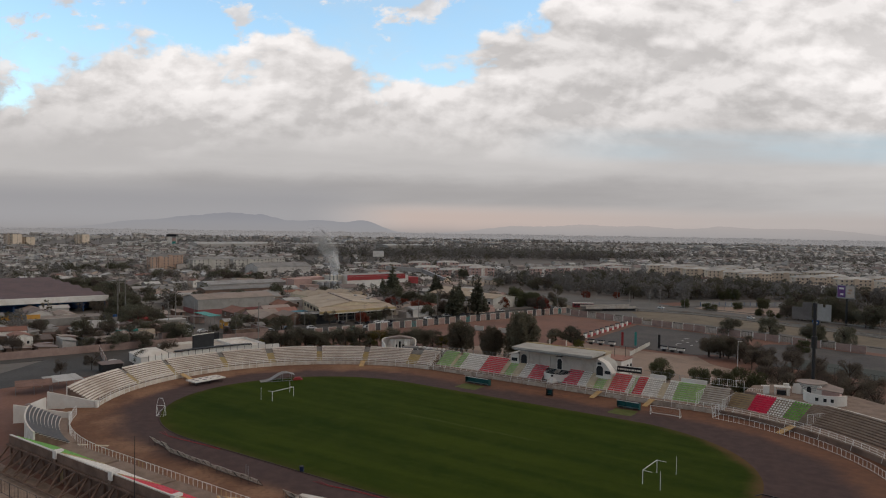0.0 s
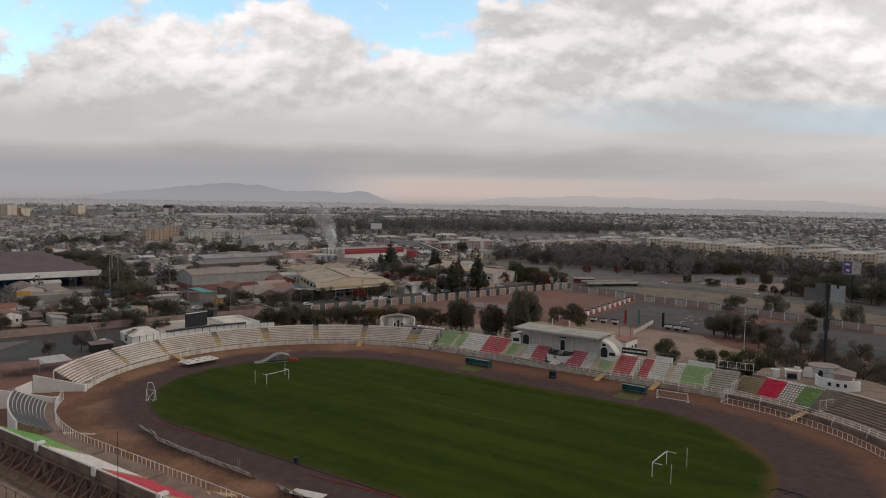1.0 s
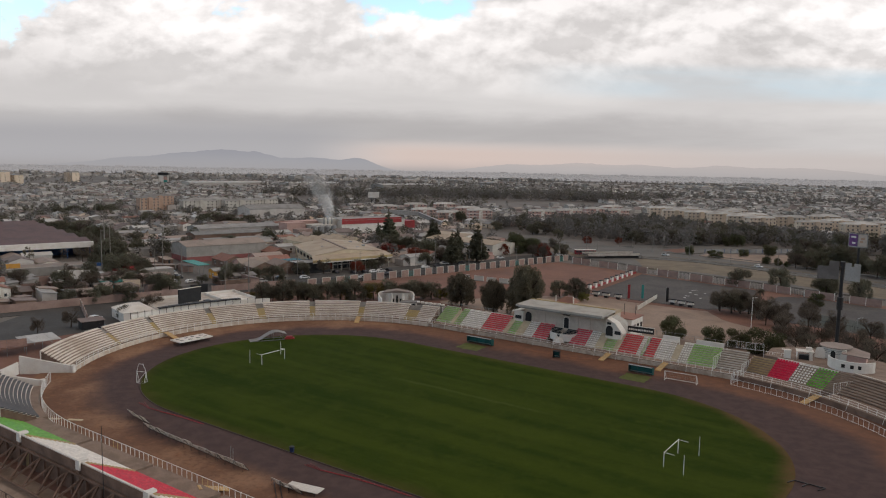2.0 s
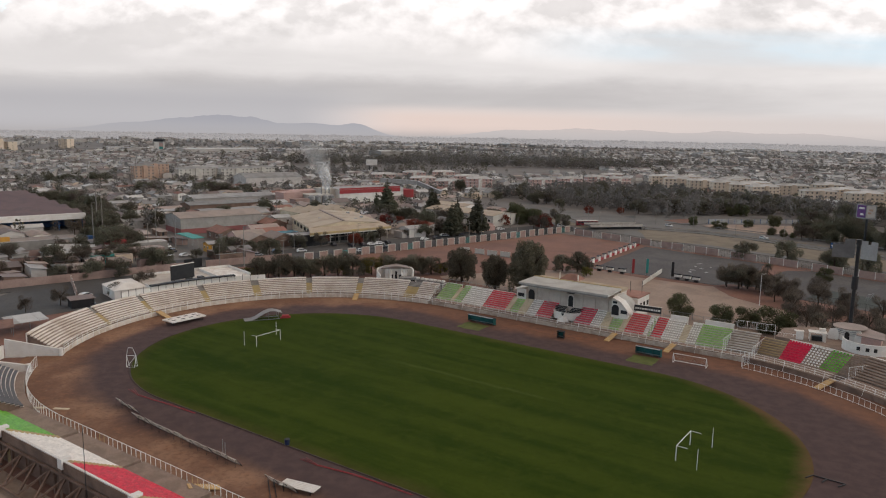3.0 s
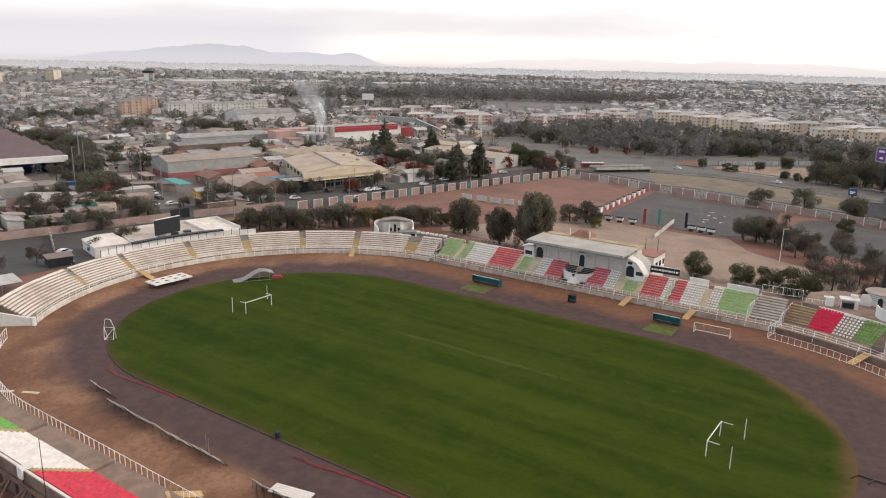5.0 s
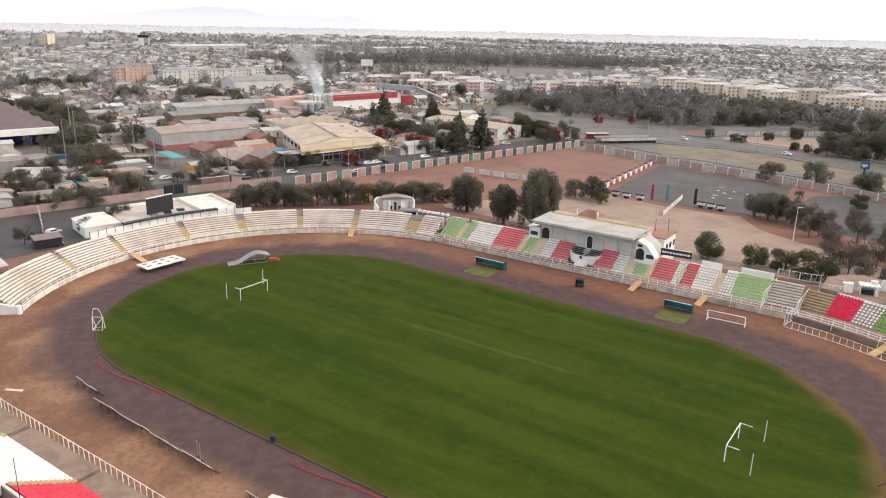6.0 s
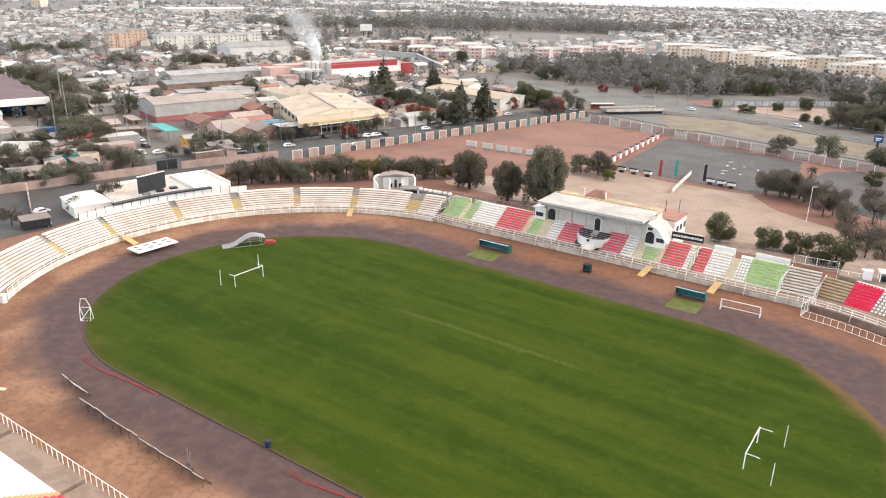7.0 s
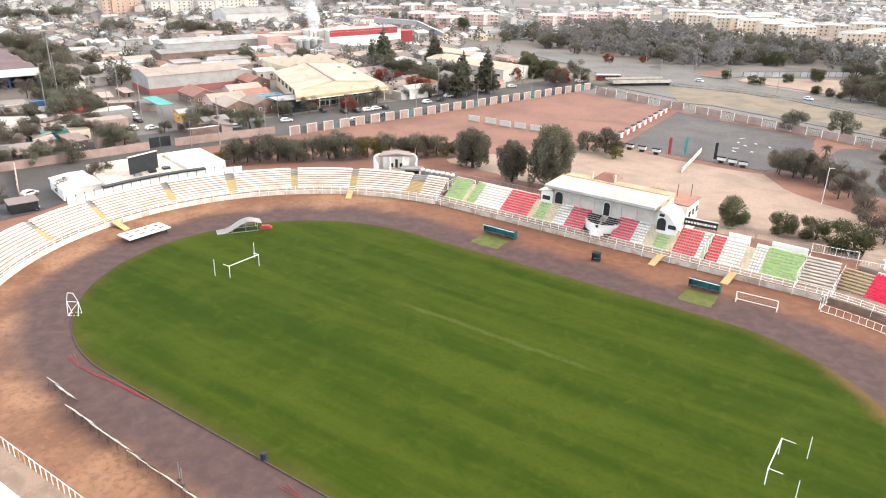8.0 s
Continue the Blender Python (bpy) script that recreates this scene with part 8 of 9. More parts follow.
# ---- behind the curved terraces ----
def hut():
    top = thing("curved_hut", (-63.9, 67.4, 1.6), 40, "white hut with curved concave front and swept walls", "hut")
    # body with a low brown roof, its front set back between two swept arms
    bm = bmesh.new()
    prism(bm, [(-3.6, 0.0), (3.6, 0.0), (3.2, 3.4), (-3.2, 3.4)], -1.9, 4.9)
    body = part("wall", framed(bm), WHITE_CLEAN, top)
    bm = bmesh.new()
    hexa(bm, [(-4.9, -0.9, 4.95), (0.0, -1.3, 5.75), (4.6, -0.9, 5.0), (3.6, 3.8, 5.0), (0.0, 4.2, 5.5), (-3.6, 3.8, 5.0)], [(-4.9, -0.9, 5.15), (0.0, -1.3, 5.97), (4.6, -0.9, 5.2), (3.6, 3.8, 5.2), (0.0, 4.2, 5.7), (-3.6, 3.8, 5.2)])
    part("roof", framed(bm), ROOF_RUST, top, "brown felt roof")

    def swept(name, line, low, tops, thick=0.34):
        """An upright curved wall along a line of places, with its own top heights."""
        bm = bmesh.new()
        rows = []
        for k, (u, v) in enumerate(line):
            a, b = Vector(line[max(k - 1, 0)]), Vector(line[min(k + 1, len(line) - 1)])
            d = (b - a).normalized()
            nx, ny = -d.y * thick / 2, d.x * thick / 2
            rows.append([bm.verts.new((u + s * nx, v + s * ny, z)) for s, z in ((-1, low), (-1, tops[k]), (1, tops[k]), (1, low))])
        for a, b in zip(rows, rows[1:]):
            for i in range(4):
                bm.faces.new((a[i], a[(i + 1) % 4], b[(i + 1) % 4], b[i]))
        bm.faces.new(rows[0])
        bm.faces.new(rows[-1][::-1])
        return part(name, framed(bm), WHITE_CLEAN, top)

    def arc(cx, cy, r, a0, a1, n=9):
        return [(cx + r * math.cos(radians(a0 + (a1 - a0) * k / n)), cy + r * math.sin(radians(a0 + (a1 - a0) * k / n))) for k in range(n + 1)]

    swept("outer_arm", arc(-3.2, -0.6, 2.9, 100, 232), -1.9, [5.0, 5.1, 5.1, 5.0, 4.9, 4.7, 4.5, 4.2, 3.8, 3.3])
    swept("outer_arm", arc(3.4, 0.2, 2.2, 80, -42), -1.9, [5.0, 5.1, 5.0, 4.9, 4.7, 4.5, 4.2, 3.8, 3.3, 2.7])
    swept("inner_screen", arc(-3.3, -1.4, 1.7, 75, -40), -1.9, [5.1, 5.2, 5.2, 5.1, 4.8, 4.4, 3.8, 3.1, 2.5, 2.1], 0.28)
    swept("inner_screen", arc(3.0, -1.2, 1.3, 105, 200), -1.9, [5.1, 5.2, 5.2, 5.2, 5.1, 4.9, 4.6, 4.2, 3.8, 3.5], 0.28)
    for x, w, z0, z1 in ((0.0, 0.34, 1.6, 4.0), (-1.35, 0.42, 1.8, 2.9), (1.3, 0.42, 1.8, 2.9)):
        bm = bmesh.new()
        box(bm, x - w - 0.14, x + w + 0.14, -0.10, -0.004, z0 - 0.14, z1 + 0.14)
        frame_ = part("opening_frame", bm, WHITE, body)
        bm = bmesh.new()
        box(bm, x - w, x + w, -0.14, -0.104, z0, z1)
        part("dark_opening", bm, BLACK, frame_)
    bm = bmesh.new()
    prism(bm, arc(0.0, 0.0, 2.6, 180, 360, 12), -1.9, 1.5)
    part("porch", framed(bm), PALE_CONCRETE, top)
    kiosk = thing("low_kiosk", (-58.0, 66.8, 0), 30, "low kiosk with grey flat roof beside the hut", "kiosk")
    bm = bmesh.new()
    box(bm, -2.2, 2.2, -1.0, 1.0, 0, 4.2)
    part("wall", bm, WHITE, kiosk)
    bm = bmesh.new()
    box(bm, -3.0, 3.0, -1.6, 1.4, 4.204, 4.5)
    part("roof", bm, ROOF_GREY, kiosk)
    bm = bmesh.new()
    box(bm, -1.9, 1.9, -1.05, -1.004, 3.0, 3.9)
    part("hatch", bm, BLACK, kiosk)


hut()
for k in range(7):
    r = random.Random(40 + k)
    rub = thing("white_block", (-54 + 1.5 * k, 66.2 + 0.15 * k, 4.5 - 0.0), r.uniform(0, 90), "loose white painted block on the terrace rim", "block", "white blocks")
    bm = bmesh.new()
    box(bm, -0.55, 0.55, -0.4, 0.4, 0, 0.6)
    bmesh.ops.bevel(bm, geom=bm.edges[:], offset=0.1, segments=1, affect="EDGES")
    part("stone", bm, WHITE, rub)
    bm = bmesh.new()
    box(bm, -0.6, 0.6, -0.45, 0.45, -4.6, -0.004)
    part("base", bm, CONCRETE, rub)


def score_house():
    x, y, _ = town(20.5, -200)
    top = thing("service_building", (x, y, -0.2), GRID + 90, "long low white building with flat patched roofs", "building")
    bm = bmesh.new()
    box(bm, -16.5, 14.6, -8.5, 8.5, 0, 3.8)
    part("wall", bm, WHITE_CLEAN, top)
    for a, b, c, d, h in ((4.0, 14.3, -8.2, 8.2, 3.85), (-16.2, 3.8, 0.5, 8.2, 3.85), (-16.2, 3.8, -8.2, 0.3, 3.85)):
        bm = bmesh.new()
        box(bm, a, b, c, d, 3.8, h + 0.1)
        part("roof_field", bm, PALE_CONCRETE if a < 0 else WHITE, top)
    for a, b, c, d in ((-16.5, 14.6, 8.25, 8.55), (14.3, 14.6, -8.5, 8.2), (4.0, 4.3, -8.2, 8.2)):
        bm = bmesh.new()
        box(bm, a, b, c, d, 3.9, 4.7)
        part("parapet", bm, WHITE_CLEAN, top)
    for k in range(3):
        bm = bmesh.new()
        box(bm, -9 + 4 * k, -7.2 + 4 * k, -7 + k, -5.4 + k, 3.96, 4.5)
        part("roof_hatch", bm, STEEL_DARK if k else STEEL_GREY, top)
    x, y, _ = town(18.5, -221.6)
    tent = thing("hipped_store", (x, y, -0.2), GRID + 90, "white store with steep hipped roof", "building")
    bm = bmesh.new()
    box(bm, -4.2, 5.2, -6.2, 5.8, 0, 3.0)
    part("wall", bm, WHITE_CLEAN, tent)
    bm = bmesh.new()
    hexa(bm, [(-4.5, -6.5, 3.004), (5.5, -6.5, 3.004), (5.5, 6.0, 3.004), (-4.5, 6.0, 3.004)], [(-0.6, -2.6, 4.3), (3.4, -2.6, 4.3), (3.4, 3.4, 4.3), (-0.6, 3.4, 4.3)])
    part("roof", bm, WHITE_CLEAN, tent)


score_house()
score = thing("scoreboard", (-109.8, 20.5, 0), -87, "large black scoreboard on two dark posts", "scoreboard")
for s in (-3.2, 3.2):
    bm = bmesh.new()
    rod(bm, (s, 0.2, 0), (s, 0.2, 4.5), 0.16, sides=8)
    part("post", bm, STEEL_DARK, score)
bm = bmesh.new()
box(bm, -4.2, 4.2, -0.25, 0.25, 4.3, 8.7)
part("case", bm, BLACK, score)
bm = bmesh.new()
box(bm, -4.05, 4.05, -0.3, -0.254, 4.45, 8.5)
part("display", bm, STEEL_DARK, score)
bm = bmesh.new()
box(bm, -4.25, 4.25, -0.3, 0.3, 8.704, 8.85)
part("top_cap", bm, WHITE, score)
screen = thing("rim_screen", (*oval(("L", 160), 63.5)[:2], 0), 0, "white panel screen with dark posts behind the terrace", "screen")
prev = None
for k in range(20):
    a = 148 + 40 * k / 19
    p = Vector((*oval(("L", a), 63.2)[:2], 0))
    bm = bmesh.new()
    rod(bm, p + Vector((0, 0, 0)), p + Vector((0, 0, 6.3)), 0.09, sides=6)
    part("post", bm, STEEL_DARK, screen, "", True)
    if prev:
        bm = bmesh.new()
        beam(bm, prev + Vector((0, 0, 4.9)), p + Vector((0, 0, 4.9)), 0.08, 1.9)
        part("panel", bm, WHITE_CLEAN, screen, "", True)
        if 4 < k < 16:
            bm = bmesh.new()
            beam(bm, prev + Vector((0, 0, 6.25)), p + Vector((0, 0, 6.25)), 1.6, 0.35)
            part("dark_eave", bm, BLACK, screen, "", True)
    prev = p

# tunnel walls where the terraces end, and the small canopies outside
for a, r0, r1, cy, nm in ((223.2, 54.6, 66.0, "L", "far"), (232.8, 56.0, 67.5, "N", "near")):
    p, q = Vector((*oval((cy, a), r0)[:2], 0)), Vector((*oval((cy, a), r1)[:2], 0))
    side = (q - p).normalized().cross(Vector((0, 0, 1))) * 0.25
    wall = thing("tunnel_wall", p, 0, "sloping white wall beside the tunnel entrance", "wall", "tunnel walls")
    bm = bmesh.new()
    lo, hi = Vector((0, 0, -0.3)), (Vector((0, 0, 1.5)), Vector((0, 0, 4.0)))
    d = q - p
    hexa(bm, [lo - side, lo + side, d + lo + side, d + lo - side], [hi[0] - side, hi[0] + side, d + hi[1] + side, d + hi[1] - side])
    part("slab", framed(bm), WHITE_CLEAN, wall)
    bm = bmesh.new()
    rod(bm, (0, 0, -0.3), (0, 0, 1.7), 0.55, 0.55, 12)
    part("rounded_end", bm, WHITE_CLEAN, wall)
p, q = Vector((*oval(("L", 224.0), 66.0)[:2], 0)), Vector((*oval(("N", 232.4), 67.0)[:2], 0))
back = thing("tunnel_back_wall", p, 0, "white wall closing the tunnel with a mesh gate", "wall")
bm = bmesh.new()
beam(bm, (0, 0, 1.4), (q - p) * 0.55 + Vector((0, 0, 1.4)), 0.3, 2.8)
part("slab", bm, WHITE_CLEAN, back)
bm = bmesh.new()
for k in range(14):
    f = 0.58 + 0.03 * k
    rod(bm, (q - p) * f, (q - p) * f + Vector((0, 0, 3.0)), 0.03, sides=4)
beam(bm, (q - p) * 0.56 + Vector((0, 0, 3.0)), (q - p) + Vector((0, 0, 3.0)), 0.08)
part("gate_mesh", bm, STEEL_GREY, back)
RUST_SHEET = paint("dark_rust_sheet", (0.24, 0.135, 0.105), (0.16, 0.09, 0.07), 0.4, 3.0, 0.9, 0.2)
for x, y, m, word in ((-105.1, -36.2, RUST_SHEET, "rusty brown"), (-105.8, -28.2, ROOF_PALE, "pale grey")):
    can = thing("lean_canopy", (x, y, -0.2), 66 if m == RUST_SHEET else 80, "low %s sheet canopy on posts behind the terrace" % word, "canopy", "low canopies")
    for k in range(4):
        a = -4.4 + 2.2 * k
        bm = bmesh.new()
        hexa(bm, [(a, -3.7, 2.2), (a + 2.17, -3.7, 2.2), (a + 2.17, 3.7, 2.6), (a, 3.7, 2.6)], [(a, -3.7, 2.3 + 0.02 * (k % 2)), (a + 2.17, -3.7, 2.3 + 0.02 * (k % 2)), (a + 2.17, 3.7, 2.72), (a, 3.7, 2.72)])
        part("roof_sheet", framed(bm), m, can)
    for sx in (-4.2, 0.0, 4.2):
        for sy, h in ((-3.4, 2.2), (3.4, 2.55)):
            bm = bmesh.new()
            rod(bm, (sx, sy, 0), (sx, sy, h), 0.07, sides=6)
            part("post", bm, STEEL_GREY, can)
shed = thing("parking_shed", (-116.5, -8.0, -0.2), 75, "small dark shed with brown roof in the yard", "shed")
bm = bmesh.new()
box(bm, -3, 3, -2, -1.8, 0, 2.4)
box(bm, -3, -2.8, -1.8, 2, 0, 2.4)
part("wall", bm, BLACK, shed)
bm = bmesh.new()
hexa(bm, [(-3.3, -2.3, 2.404), (3.3, -2.3, 2.404), (3.3, 2.3, 2.7), (-3.3, 2.3, 2.7)], [(-3.3, -2.3, 2.55), (3.3, -2.3, 2.55), (3.3, 2.3, 2.85), (-3.3, 2.3, 2.85)])
part("roof", framed(bm), ROOF_DARK, shed)
bm = bmesh.new()
rod(bm, (3, 1.9, 0), (3, 1.9, 2.6), 0.07)
part("post", bm, STEEL_GREY, shed)

# ---- the round house, its mast and the kiosks beside the bend ----
def round_house():
    top = thing("round_house", (64.3, 77.6, 0), 0, "white round house with brown roof and curved forecourt wall", "building")
    n = 18
    bm = bmesh.new()
    ring = [(2.9 * math.cos(a), 2.9 * math.sin(a)) for a in (math.tau * k / n for k in range(n))]
    prism(bm, ring, -0.3, 7.0)
    body = part("drum", bm, WHITE_CLEAN, top)
    for z in (5.6, 6.0, 6.4):
        bm = bmesh.new()
        prism(bm, [(a * 1.015, b * 1.015) for a, b in ring], z, z + 0.14)
        part("ring_moulding", bm, STEEL_GREY, body)
    bm = bmesh.new()
    prism(bm, [(a * 1.25, b * 1.25) for a, b in ring], 7.004, 7.25)
    part("roof", bm, ROOF_RUST, top, "flat brown felt roof")
    bm = bmesh.new()
    hexa(bm, [(1.8, -4.6, 6.3), (7.6, -4.4, 5.9), (7.2, 0.5, 6.2), (2.4, 2.2, 6.9)], [(1.8, -4.6, 6.5), (7.6, -4.4, 6.1), (7.2, 0.5, 6.4), (2.4, 2.2, 7.1)])
    part("side_roof", framed(bm), ROOF_RUST, top)
    bm = bmesh.new()
    box(bm, 2.8, 6.8, -3.4, 0.4, -0.3, 5.9)
    part("side_room", bm, WALL_SALMON, top)
    bm = bmesh.new()
    arch(bm, -0.2, 1.0, 2.2, -3.0, -2.8, 4.2)
    part("arched_door", framed(bm), BLACK, body)
    for x, w in ((-3.0, 1.1), (2.2, 0.8)):
        bm = bmesh.new()
        pr = [(-w, 0), (w, 0), (w, 6.0), (w * 0.4, 7.0), (-w * 0.7, 6.7), (-w, 5.6)]
        hexa(bm, [(x + a, -3.2, b) for a, b in pr], [(x + a, -2.9, b) for a, b in pr])
        part("swept_wall", framed(bm), WHITE_CLEAN, top)
    m = 14
    bm = bmesh.new()
    turn = [radians(188 + 150 * k / m) for k in range(m + 1)]
    prism(bm, [(4.6 + 5.1 * math.cos(a), -8.4 + 5.1 * math.sin(a)) for a in turn] + [(4.6 + 4.8 * math.cos(a), -8.4 + 4.8 * math.sin(a)) for a in turn[::-1]], -0.3, 6.7)
    wall = part("forecourt_wall", bm, WHITE_CLEAN, top)
    for a in (255, 275, 292):
        x, y = 4.6 + 5.14 * math.cos(radians(a)), -8.4 + 5.14 * math.sin(radians(a))
        bm = bmesh.new()
        beam(bm, (x - 0.35, y - 0.02, 5.6), (x + 0.35, y + 0.0, 5.6), 0.06, 0.8)
        part("shield", bm, BLACK, wall)


round_house()
tower = thing("light_mast", (63.8, 82.0, -0.2), 0, "tall dark steel mast with blank grey panels at its head", "mast")
for nm, z0, z1, r0, r1 in (("lower_shaft", 0, 15.5, 0.48, 0.42), ("cable_box", 15.5, 18.6, 0.72, 0.72), ("upper_shaft", 18.6, 26.2, 0.42, 0.40), ("head", 26.2, 27.4, 0.62, 0.58)):
    bm = bmesh.new()
    rod(bm, (0, 0, z0), (0, 0, z1), r0, r1, 12)
    part(nm, bm, STEEL_DARK, tower)
PLATE_GREY = paint("dull_grey_sheet", (0.165, 0.160, 0.160), (0.125, 0.120, 0.120), 0.3, 2.5, 0.8, 0.1)
PLATE_PALE = paint("pale_grey_sheet", (0.34, 0.335, 0.33), (0.28, 0.27, 0.265), 0.3, 2.5, 0.8, 0.1)
for nm, turn, outline, m in (("left_plate", 14, [(-5.4, 23.0), (-0.7, 23.0), (-0.7, 27.5), (-2.9, 27.5), (-2.9, 26.2), (-5.4, 26.2)], PLATE_GREY),
                             ("right_plate", -24, [(0.7, 23.0), (4.5, 23.0), (4.5, 27.3), (2.9, 27.3), (2.9, 26.5), (2.2, 26.5), (2.2, 27.3), (0.7, 27.3)], PLATE_PALE)):
    bm = bmesh.new()
    c, w = math.cos(radians(turn)), math.sin(radians(turn))
    hexa(bm, [(a * c, a * w - 0.5, b) for a, b in outline], [(a * c, a * w - 0.34, b) for a, b in outline])
    plate = part(nm, framed(bm), m, tower, "blank grey sheet panel at the mast head")
    for z in (23.8, 25.6):
        bm = bmesh.new()
        e = outline[0][0] if outline[0][0] < 0 else outline[1][0]
        beam(bm, (0.3 * e / abs(e), -0.2, z), (e * c * 0.95, e * w * 0.95 - 0.22, z), 0.14)
        part("bracket", bm, STEEL_DARK, plate)
booth = thing("ticket_booth", (55.0, 69.6, 4.3), 14, "narrow white booth with a small slanted panel on top", "booth")
for nm, d, m in (("body", (-0.75, 0.75, -0.7, 0.7, 0, 1.9), WHITE_CLEAN), ("panel", (-1.2, -0.1, -0.5, 0.5, 1.904, 2.0), WHITE), ("cap", (-0.05, 0.8, -0.75, 0.75, 1.904, 2.0), WHITE)):
    bm = bmesh.new()
    box(bm, *d)
    part(nm, bm, m, booth)
bar = thing("snack_counter", (58.6, 70.6, 4.3), 14, "white flat canopy over a dark open counter", "counter")
for nm, d, m in (("roof", (-1.9, 1.9, -1.3, 1.3, 1.95, 2.15), WHITE_CLEAN), ("back_box", (0.3, 1.6, 0.2, 1.2, 2.154, 2.8), WHITE_CLEAN), ("counter", (-1.2, 0.9, -0.5, 0.9, 0, 1.1), BLACK), ("post", (-1.75, -1.6, -1.15, -1.0, 0, 1.95), STEEL_WHITE), ("post", (-1.75, -1.6, 1.0, 1.15, 0, 1.95), STEEL_WHITE), ("leg", (1.0, 1.7, -1.0, 1.0, 0, 1.95), WHITE)):
    bm = bmesh.new()
    box(bm, *d)
    part(nm, bm, m, bar)
sheet("bend_platform", [(50.0, 68.6), (56, 67.6), (63, 65.5), (74, 60), (92, 46), (96, 62), (74, 80), (56, 84), (50, 78)], 4.3, WALK, "raised concrete platform behind the bend", "platform", 4.6)

r = random.Random(61)
for k in range(8):
    x, y = r.uniform(-6, 12), r.uniform(158, 182)
    scrap = thing("scrap_board", (x, y, -0.14), r.uniform(0, 180), "greyish scrap board lying on the court", "board", "scrap boards")
    bm = bmesh.new()
    w = r.uniform(0.5, 1.3)
    hexa(bm, [(-w, -0.35, 0), (w, -0.3, 0), (w * 0.9, 0.4, 0), (-w, 0.3, 0)], [(-w, -0.35, 0.08), (w, -0.3, 0.12), (w * 0.9, 0.4, 0.08), (-w, 0.3, 0.14)])
    part("sheet", framed(bm), ROOF_PALE, scrap)
for x, y, t in ((-14, 206, -16), (4, 203, -16), (36, 195, -16), (62, 150, 70)):
    gf = thing("court_goal", (x, y, -0.14), t, "rusty grey goal frame at the court edge", "goal", "court goals")
    for nm, a, b in (("post", (-1.8, 0, 0), (-1.8, 0, 2.2)), ("post", (1.8, 0, 0), (1.8, 0, 2.2)), ("crossbar", (-1.8, 0, 2.2), (1.8, 0, 2.2)), ("stay", (-1.8, 0, 2.2), (-1.8, 1.2, 0)), ("stay", (1.8, 0, 2.2), (1.8, 1.2, 0))):
        bm = bmesh.new()
        rod(bm, a, b, 0.06, sides=6)
        part(nm, bm, STEEL_GREY, gf)
mesh_fence("court_fence", [(52, 128), (78, 118), (100, 106)], -0.1, 4.0, "tall dark mesh fence round the far court", 4.0, "rear fences", STEEL_DARK)
lamp = mast("yard_lamp", 35.3, 120.3, 10.0, "slender white yard lamp post", 0.09, 1, STEEL_WHITE)


# ---- behind the near stand ----
def near_back():
    top = thing("stand_substructure", (-14, -68, 0), 0, "brown concrete rear of the near stand with raking struts", "structure")
    bm = bmesh.new()
    box(bm, -48.5, 37, -67.45, -67.0, 3.7, 5.2)
    part("rear_beam", bm, BROWN_CONCRETE, top, "", True)
    bm = bmesh.new()
    box(bm, -48.5, 37, -67.3, -66.98, 5.204, 5.36)
    part("white_coping", bm, WHITE_CLEAN, top, "", True)
    for k in range(22):
        x = -48 + 4 * k
        bm = bmesh.new()
        box(bm, x - 0.2, x + 0.2, -67.4, -67.05, -0.3, 3.7)
        part("column", bm, BROWN_CONCRETE, top, "", True)
        bm = bmesh.new()
        beam(bm, (x, -67.6, 3.5), (x + 2.0, -71.4, 0.6), 0.25, 0.3)
        part("strut", bm, BROWN_CONCRETE, top, "", True)
        bm = bmesh.new()
        beam(bm, (x + 2.0, -71.4, 0.6), (x + 4.0, -67.6, 3.5), 0.25, 0.3)
        part("strut", bm, BROWN_CONCRETE, top, "", True)
    for y, z in ((-67.75, 3.6), (-71.5, 0.5)):
        bm = bmesh.new()
        beam(bm, (-48.5, y, z), (37, y, z), 0.3, 0.35)
        part("chord", bm, BROWN_CONCRETE, top, "", True)


near_back()
sheet("rear_walk", ragged([(-60, -68.5), (60, -68.5), (60, -77), (-50, -77), (-75, -66)], 6, 0.3, 51), -0.05, TREAD, "tan concrete walk behind the near stand", "walkway")
mesh_fence("rear_fence", [(-62, -68), (-48, -75.5), (30, -75.5)], 0.0, 2.4, "dark mesh fence on the rear walk", 3.0, "rear fences", STEEL_DARK)
for x in (-31.0, -13.4, 3.4):
    pier = thing("white_pier", (x, -67.2, 0), 0, "white painted pier at the aisle head", "pier", "white piers")
    bm = bmesh.new()
    box(bm, -0.55, 0.55, -0.55, -0.30, 4.3, 5.75)
    box(bm, -0.45, 0.45, -0.30, 0.9, 5.4, 5.75)
    part("block", bm, WHITE_CLEAN, pier)
    bm = bmesh.new()
    box(bm, -0.4, 0.4, -0.55, -0.48, -0.3, 4.3)
    part("foot", bm, BROWN_CONCRETE, pier)
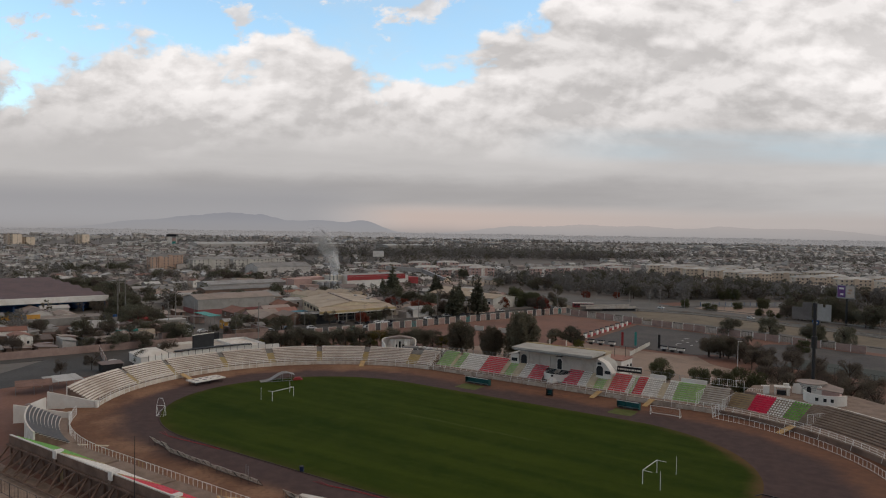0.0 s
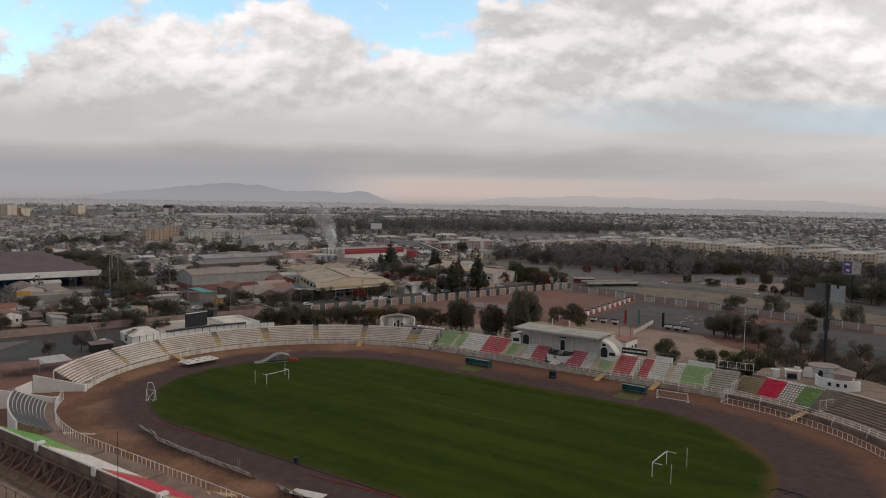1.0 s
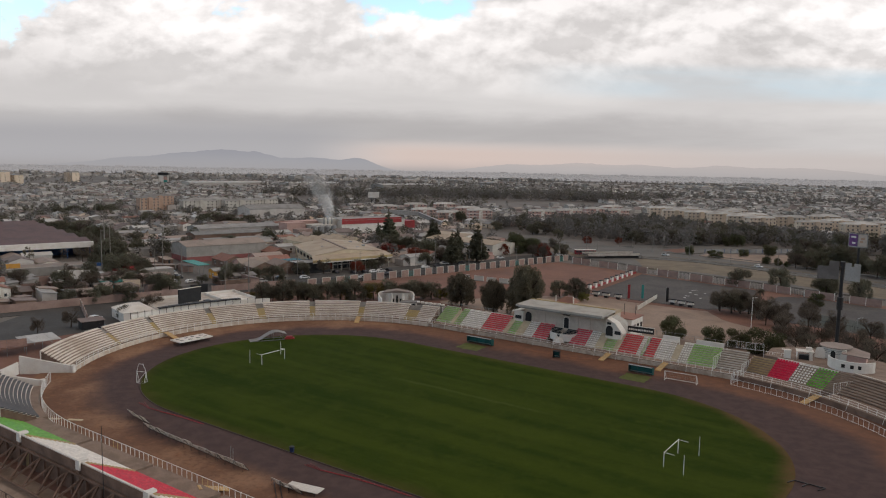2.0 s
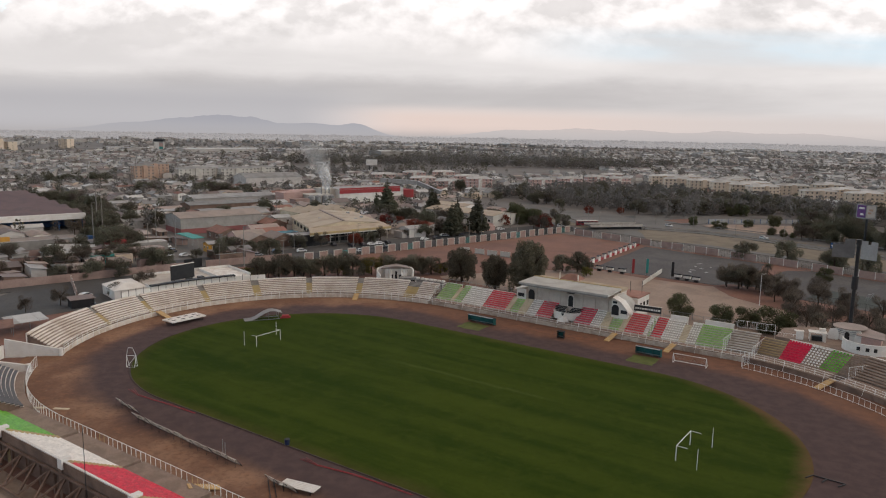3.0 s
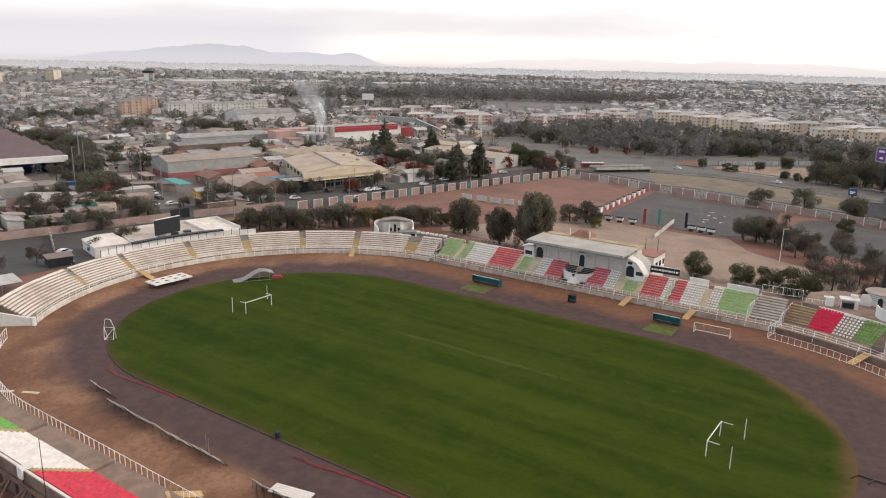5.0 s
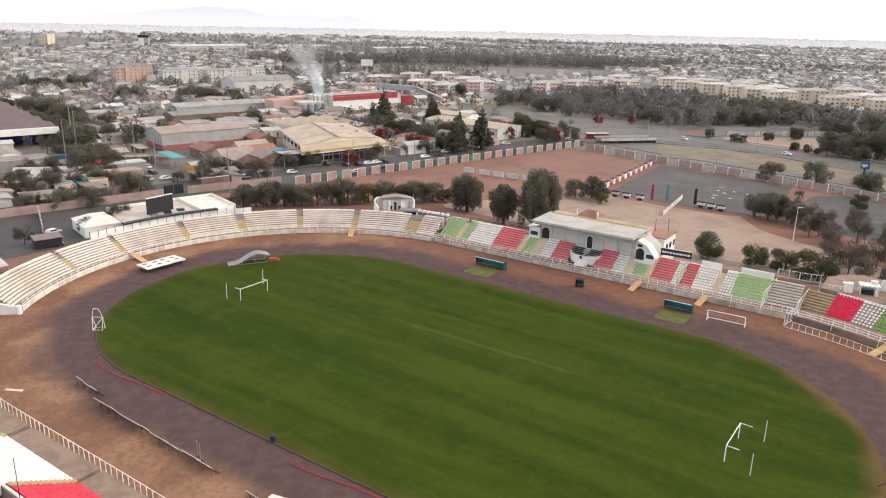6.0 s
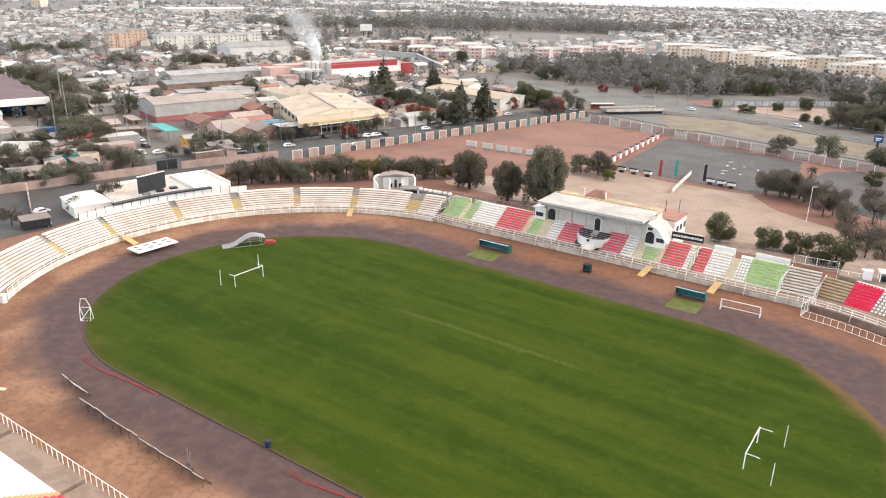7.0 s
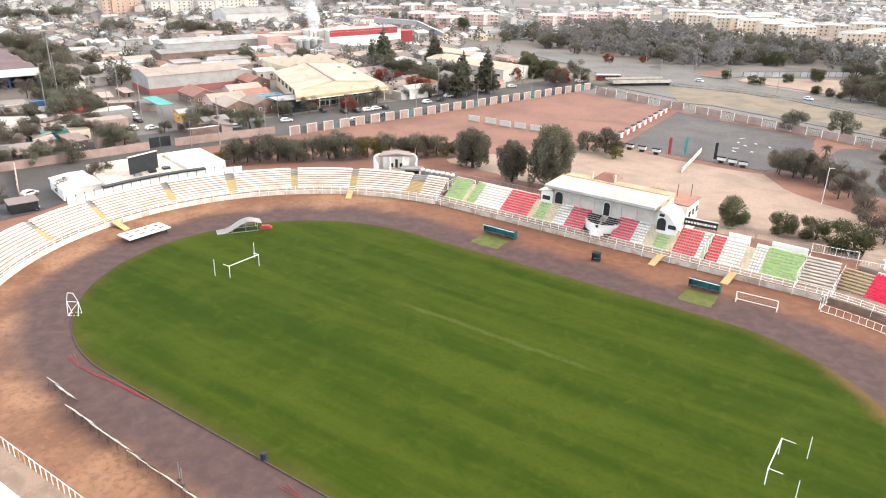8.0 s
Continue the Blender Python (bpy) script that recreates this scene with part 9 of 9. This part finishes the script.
whip = thing("thin_pole", (-3.9, -69.3, 0), 0, "thin black pole behind the near stand", "pole")
bm = bmesh.new()
rod(bm, (0, 0, -0.3), (0, 0, 13.5), 0.06, 0.035, 6)
part("shaft", bm, BLACK, whip)
bm = bmesh.new()
box(bm, -0.15, 0.15, -0.15, 0.15, -0.3, 0.15)
part("base", bm, STEEL_DARK, whip)

# ---- steam over the mill ----
STEAM = bpy.data.materials.new("steam")
STEAM.use_nodes = True
sn = Net(STEAM.node_tree)
sb = STEAM.node_tree.nodes["Principled BSDF"]
sb.inputs["Base Color"].default_value = (0.95, 0.95, 0.95, 1)
sb.inputs["Roughness"].default_value = 1.0
sb.inputs["Specular IOR Level"].default_value = 0.0
at = sn.node("ShaderNodeTexCoord").outputs["Object"]
sz = sn.xyz(at)[2]
sn.put(sb.inputs["Alpha"], sn.math("MULTIPLY", sn.ramp(sn.noise(at, 0.07, 2.0, 0.4), 0.30, 0.70, 0.06, 0.24), sn.ramp(sz, 8.0, 36.0, 1.0, 0.0)))


def plume():
    x, y, _ = town(-178, -33)
    top = thing("steam_plume", (x, y, 11), 0, "white steam drifting up from the mill chimney", "steam")
    n, m = 60, 22
    verts, faces = [], []
    for shell in (1.0, 0.82, 0.64, 0.45):
        first = len(verts)
        for k in range(n + 1):
            f = k / n
            c = Vector((-0.9 - 13.0 * f ** 1.3, -8.0 * f ** 1.2, 35 * f ** 0.9))
            rad = shell * (2.6 + 8.5 * f) * math.sqrt(max(0.0, 1 - f ** 6))
            for j in range(m):
                a = math.tau * j / m
                d = Vector((math.cos(a), math.sin(a), 0.25 * math.sin(a * 2)))
                verts.append(tuple(c + d * rad * (1 + 0.6 * noise.noise(Vector((d.x * 1.4, d.y * 1.4, k * 0.15 + 3 * shell))))))
                if k:
                    i, q = first + k * m + j, first + k * m + (j + 1) % m
                    faces.append((i - m, q - m, q, i))
    ob = raw("column", verts, faces, STEAM, top)
    ob.data.polygons.foreach_set("use_smooth", [True] * len(faces))


plume()
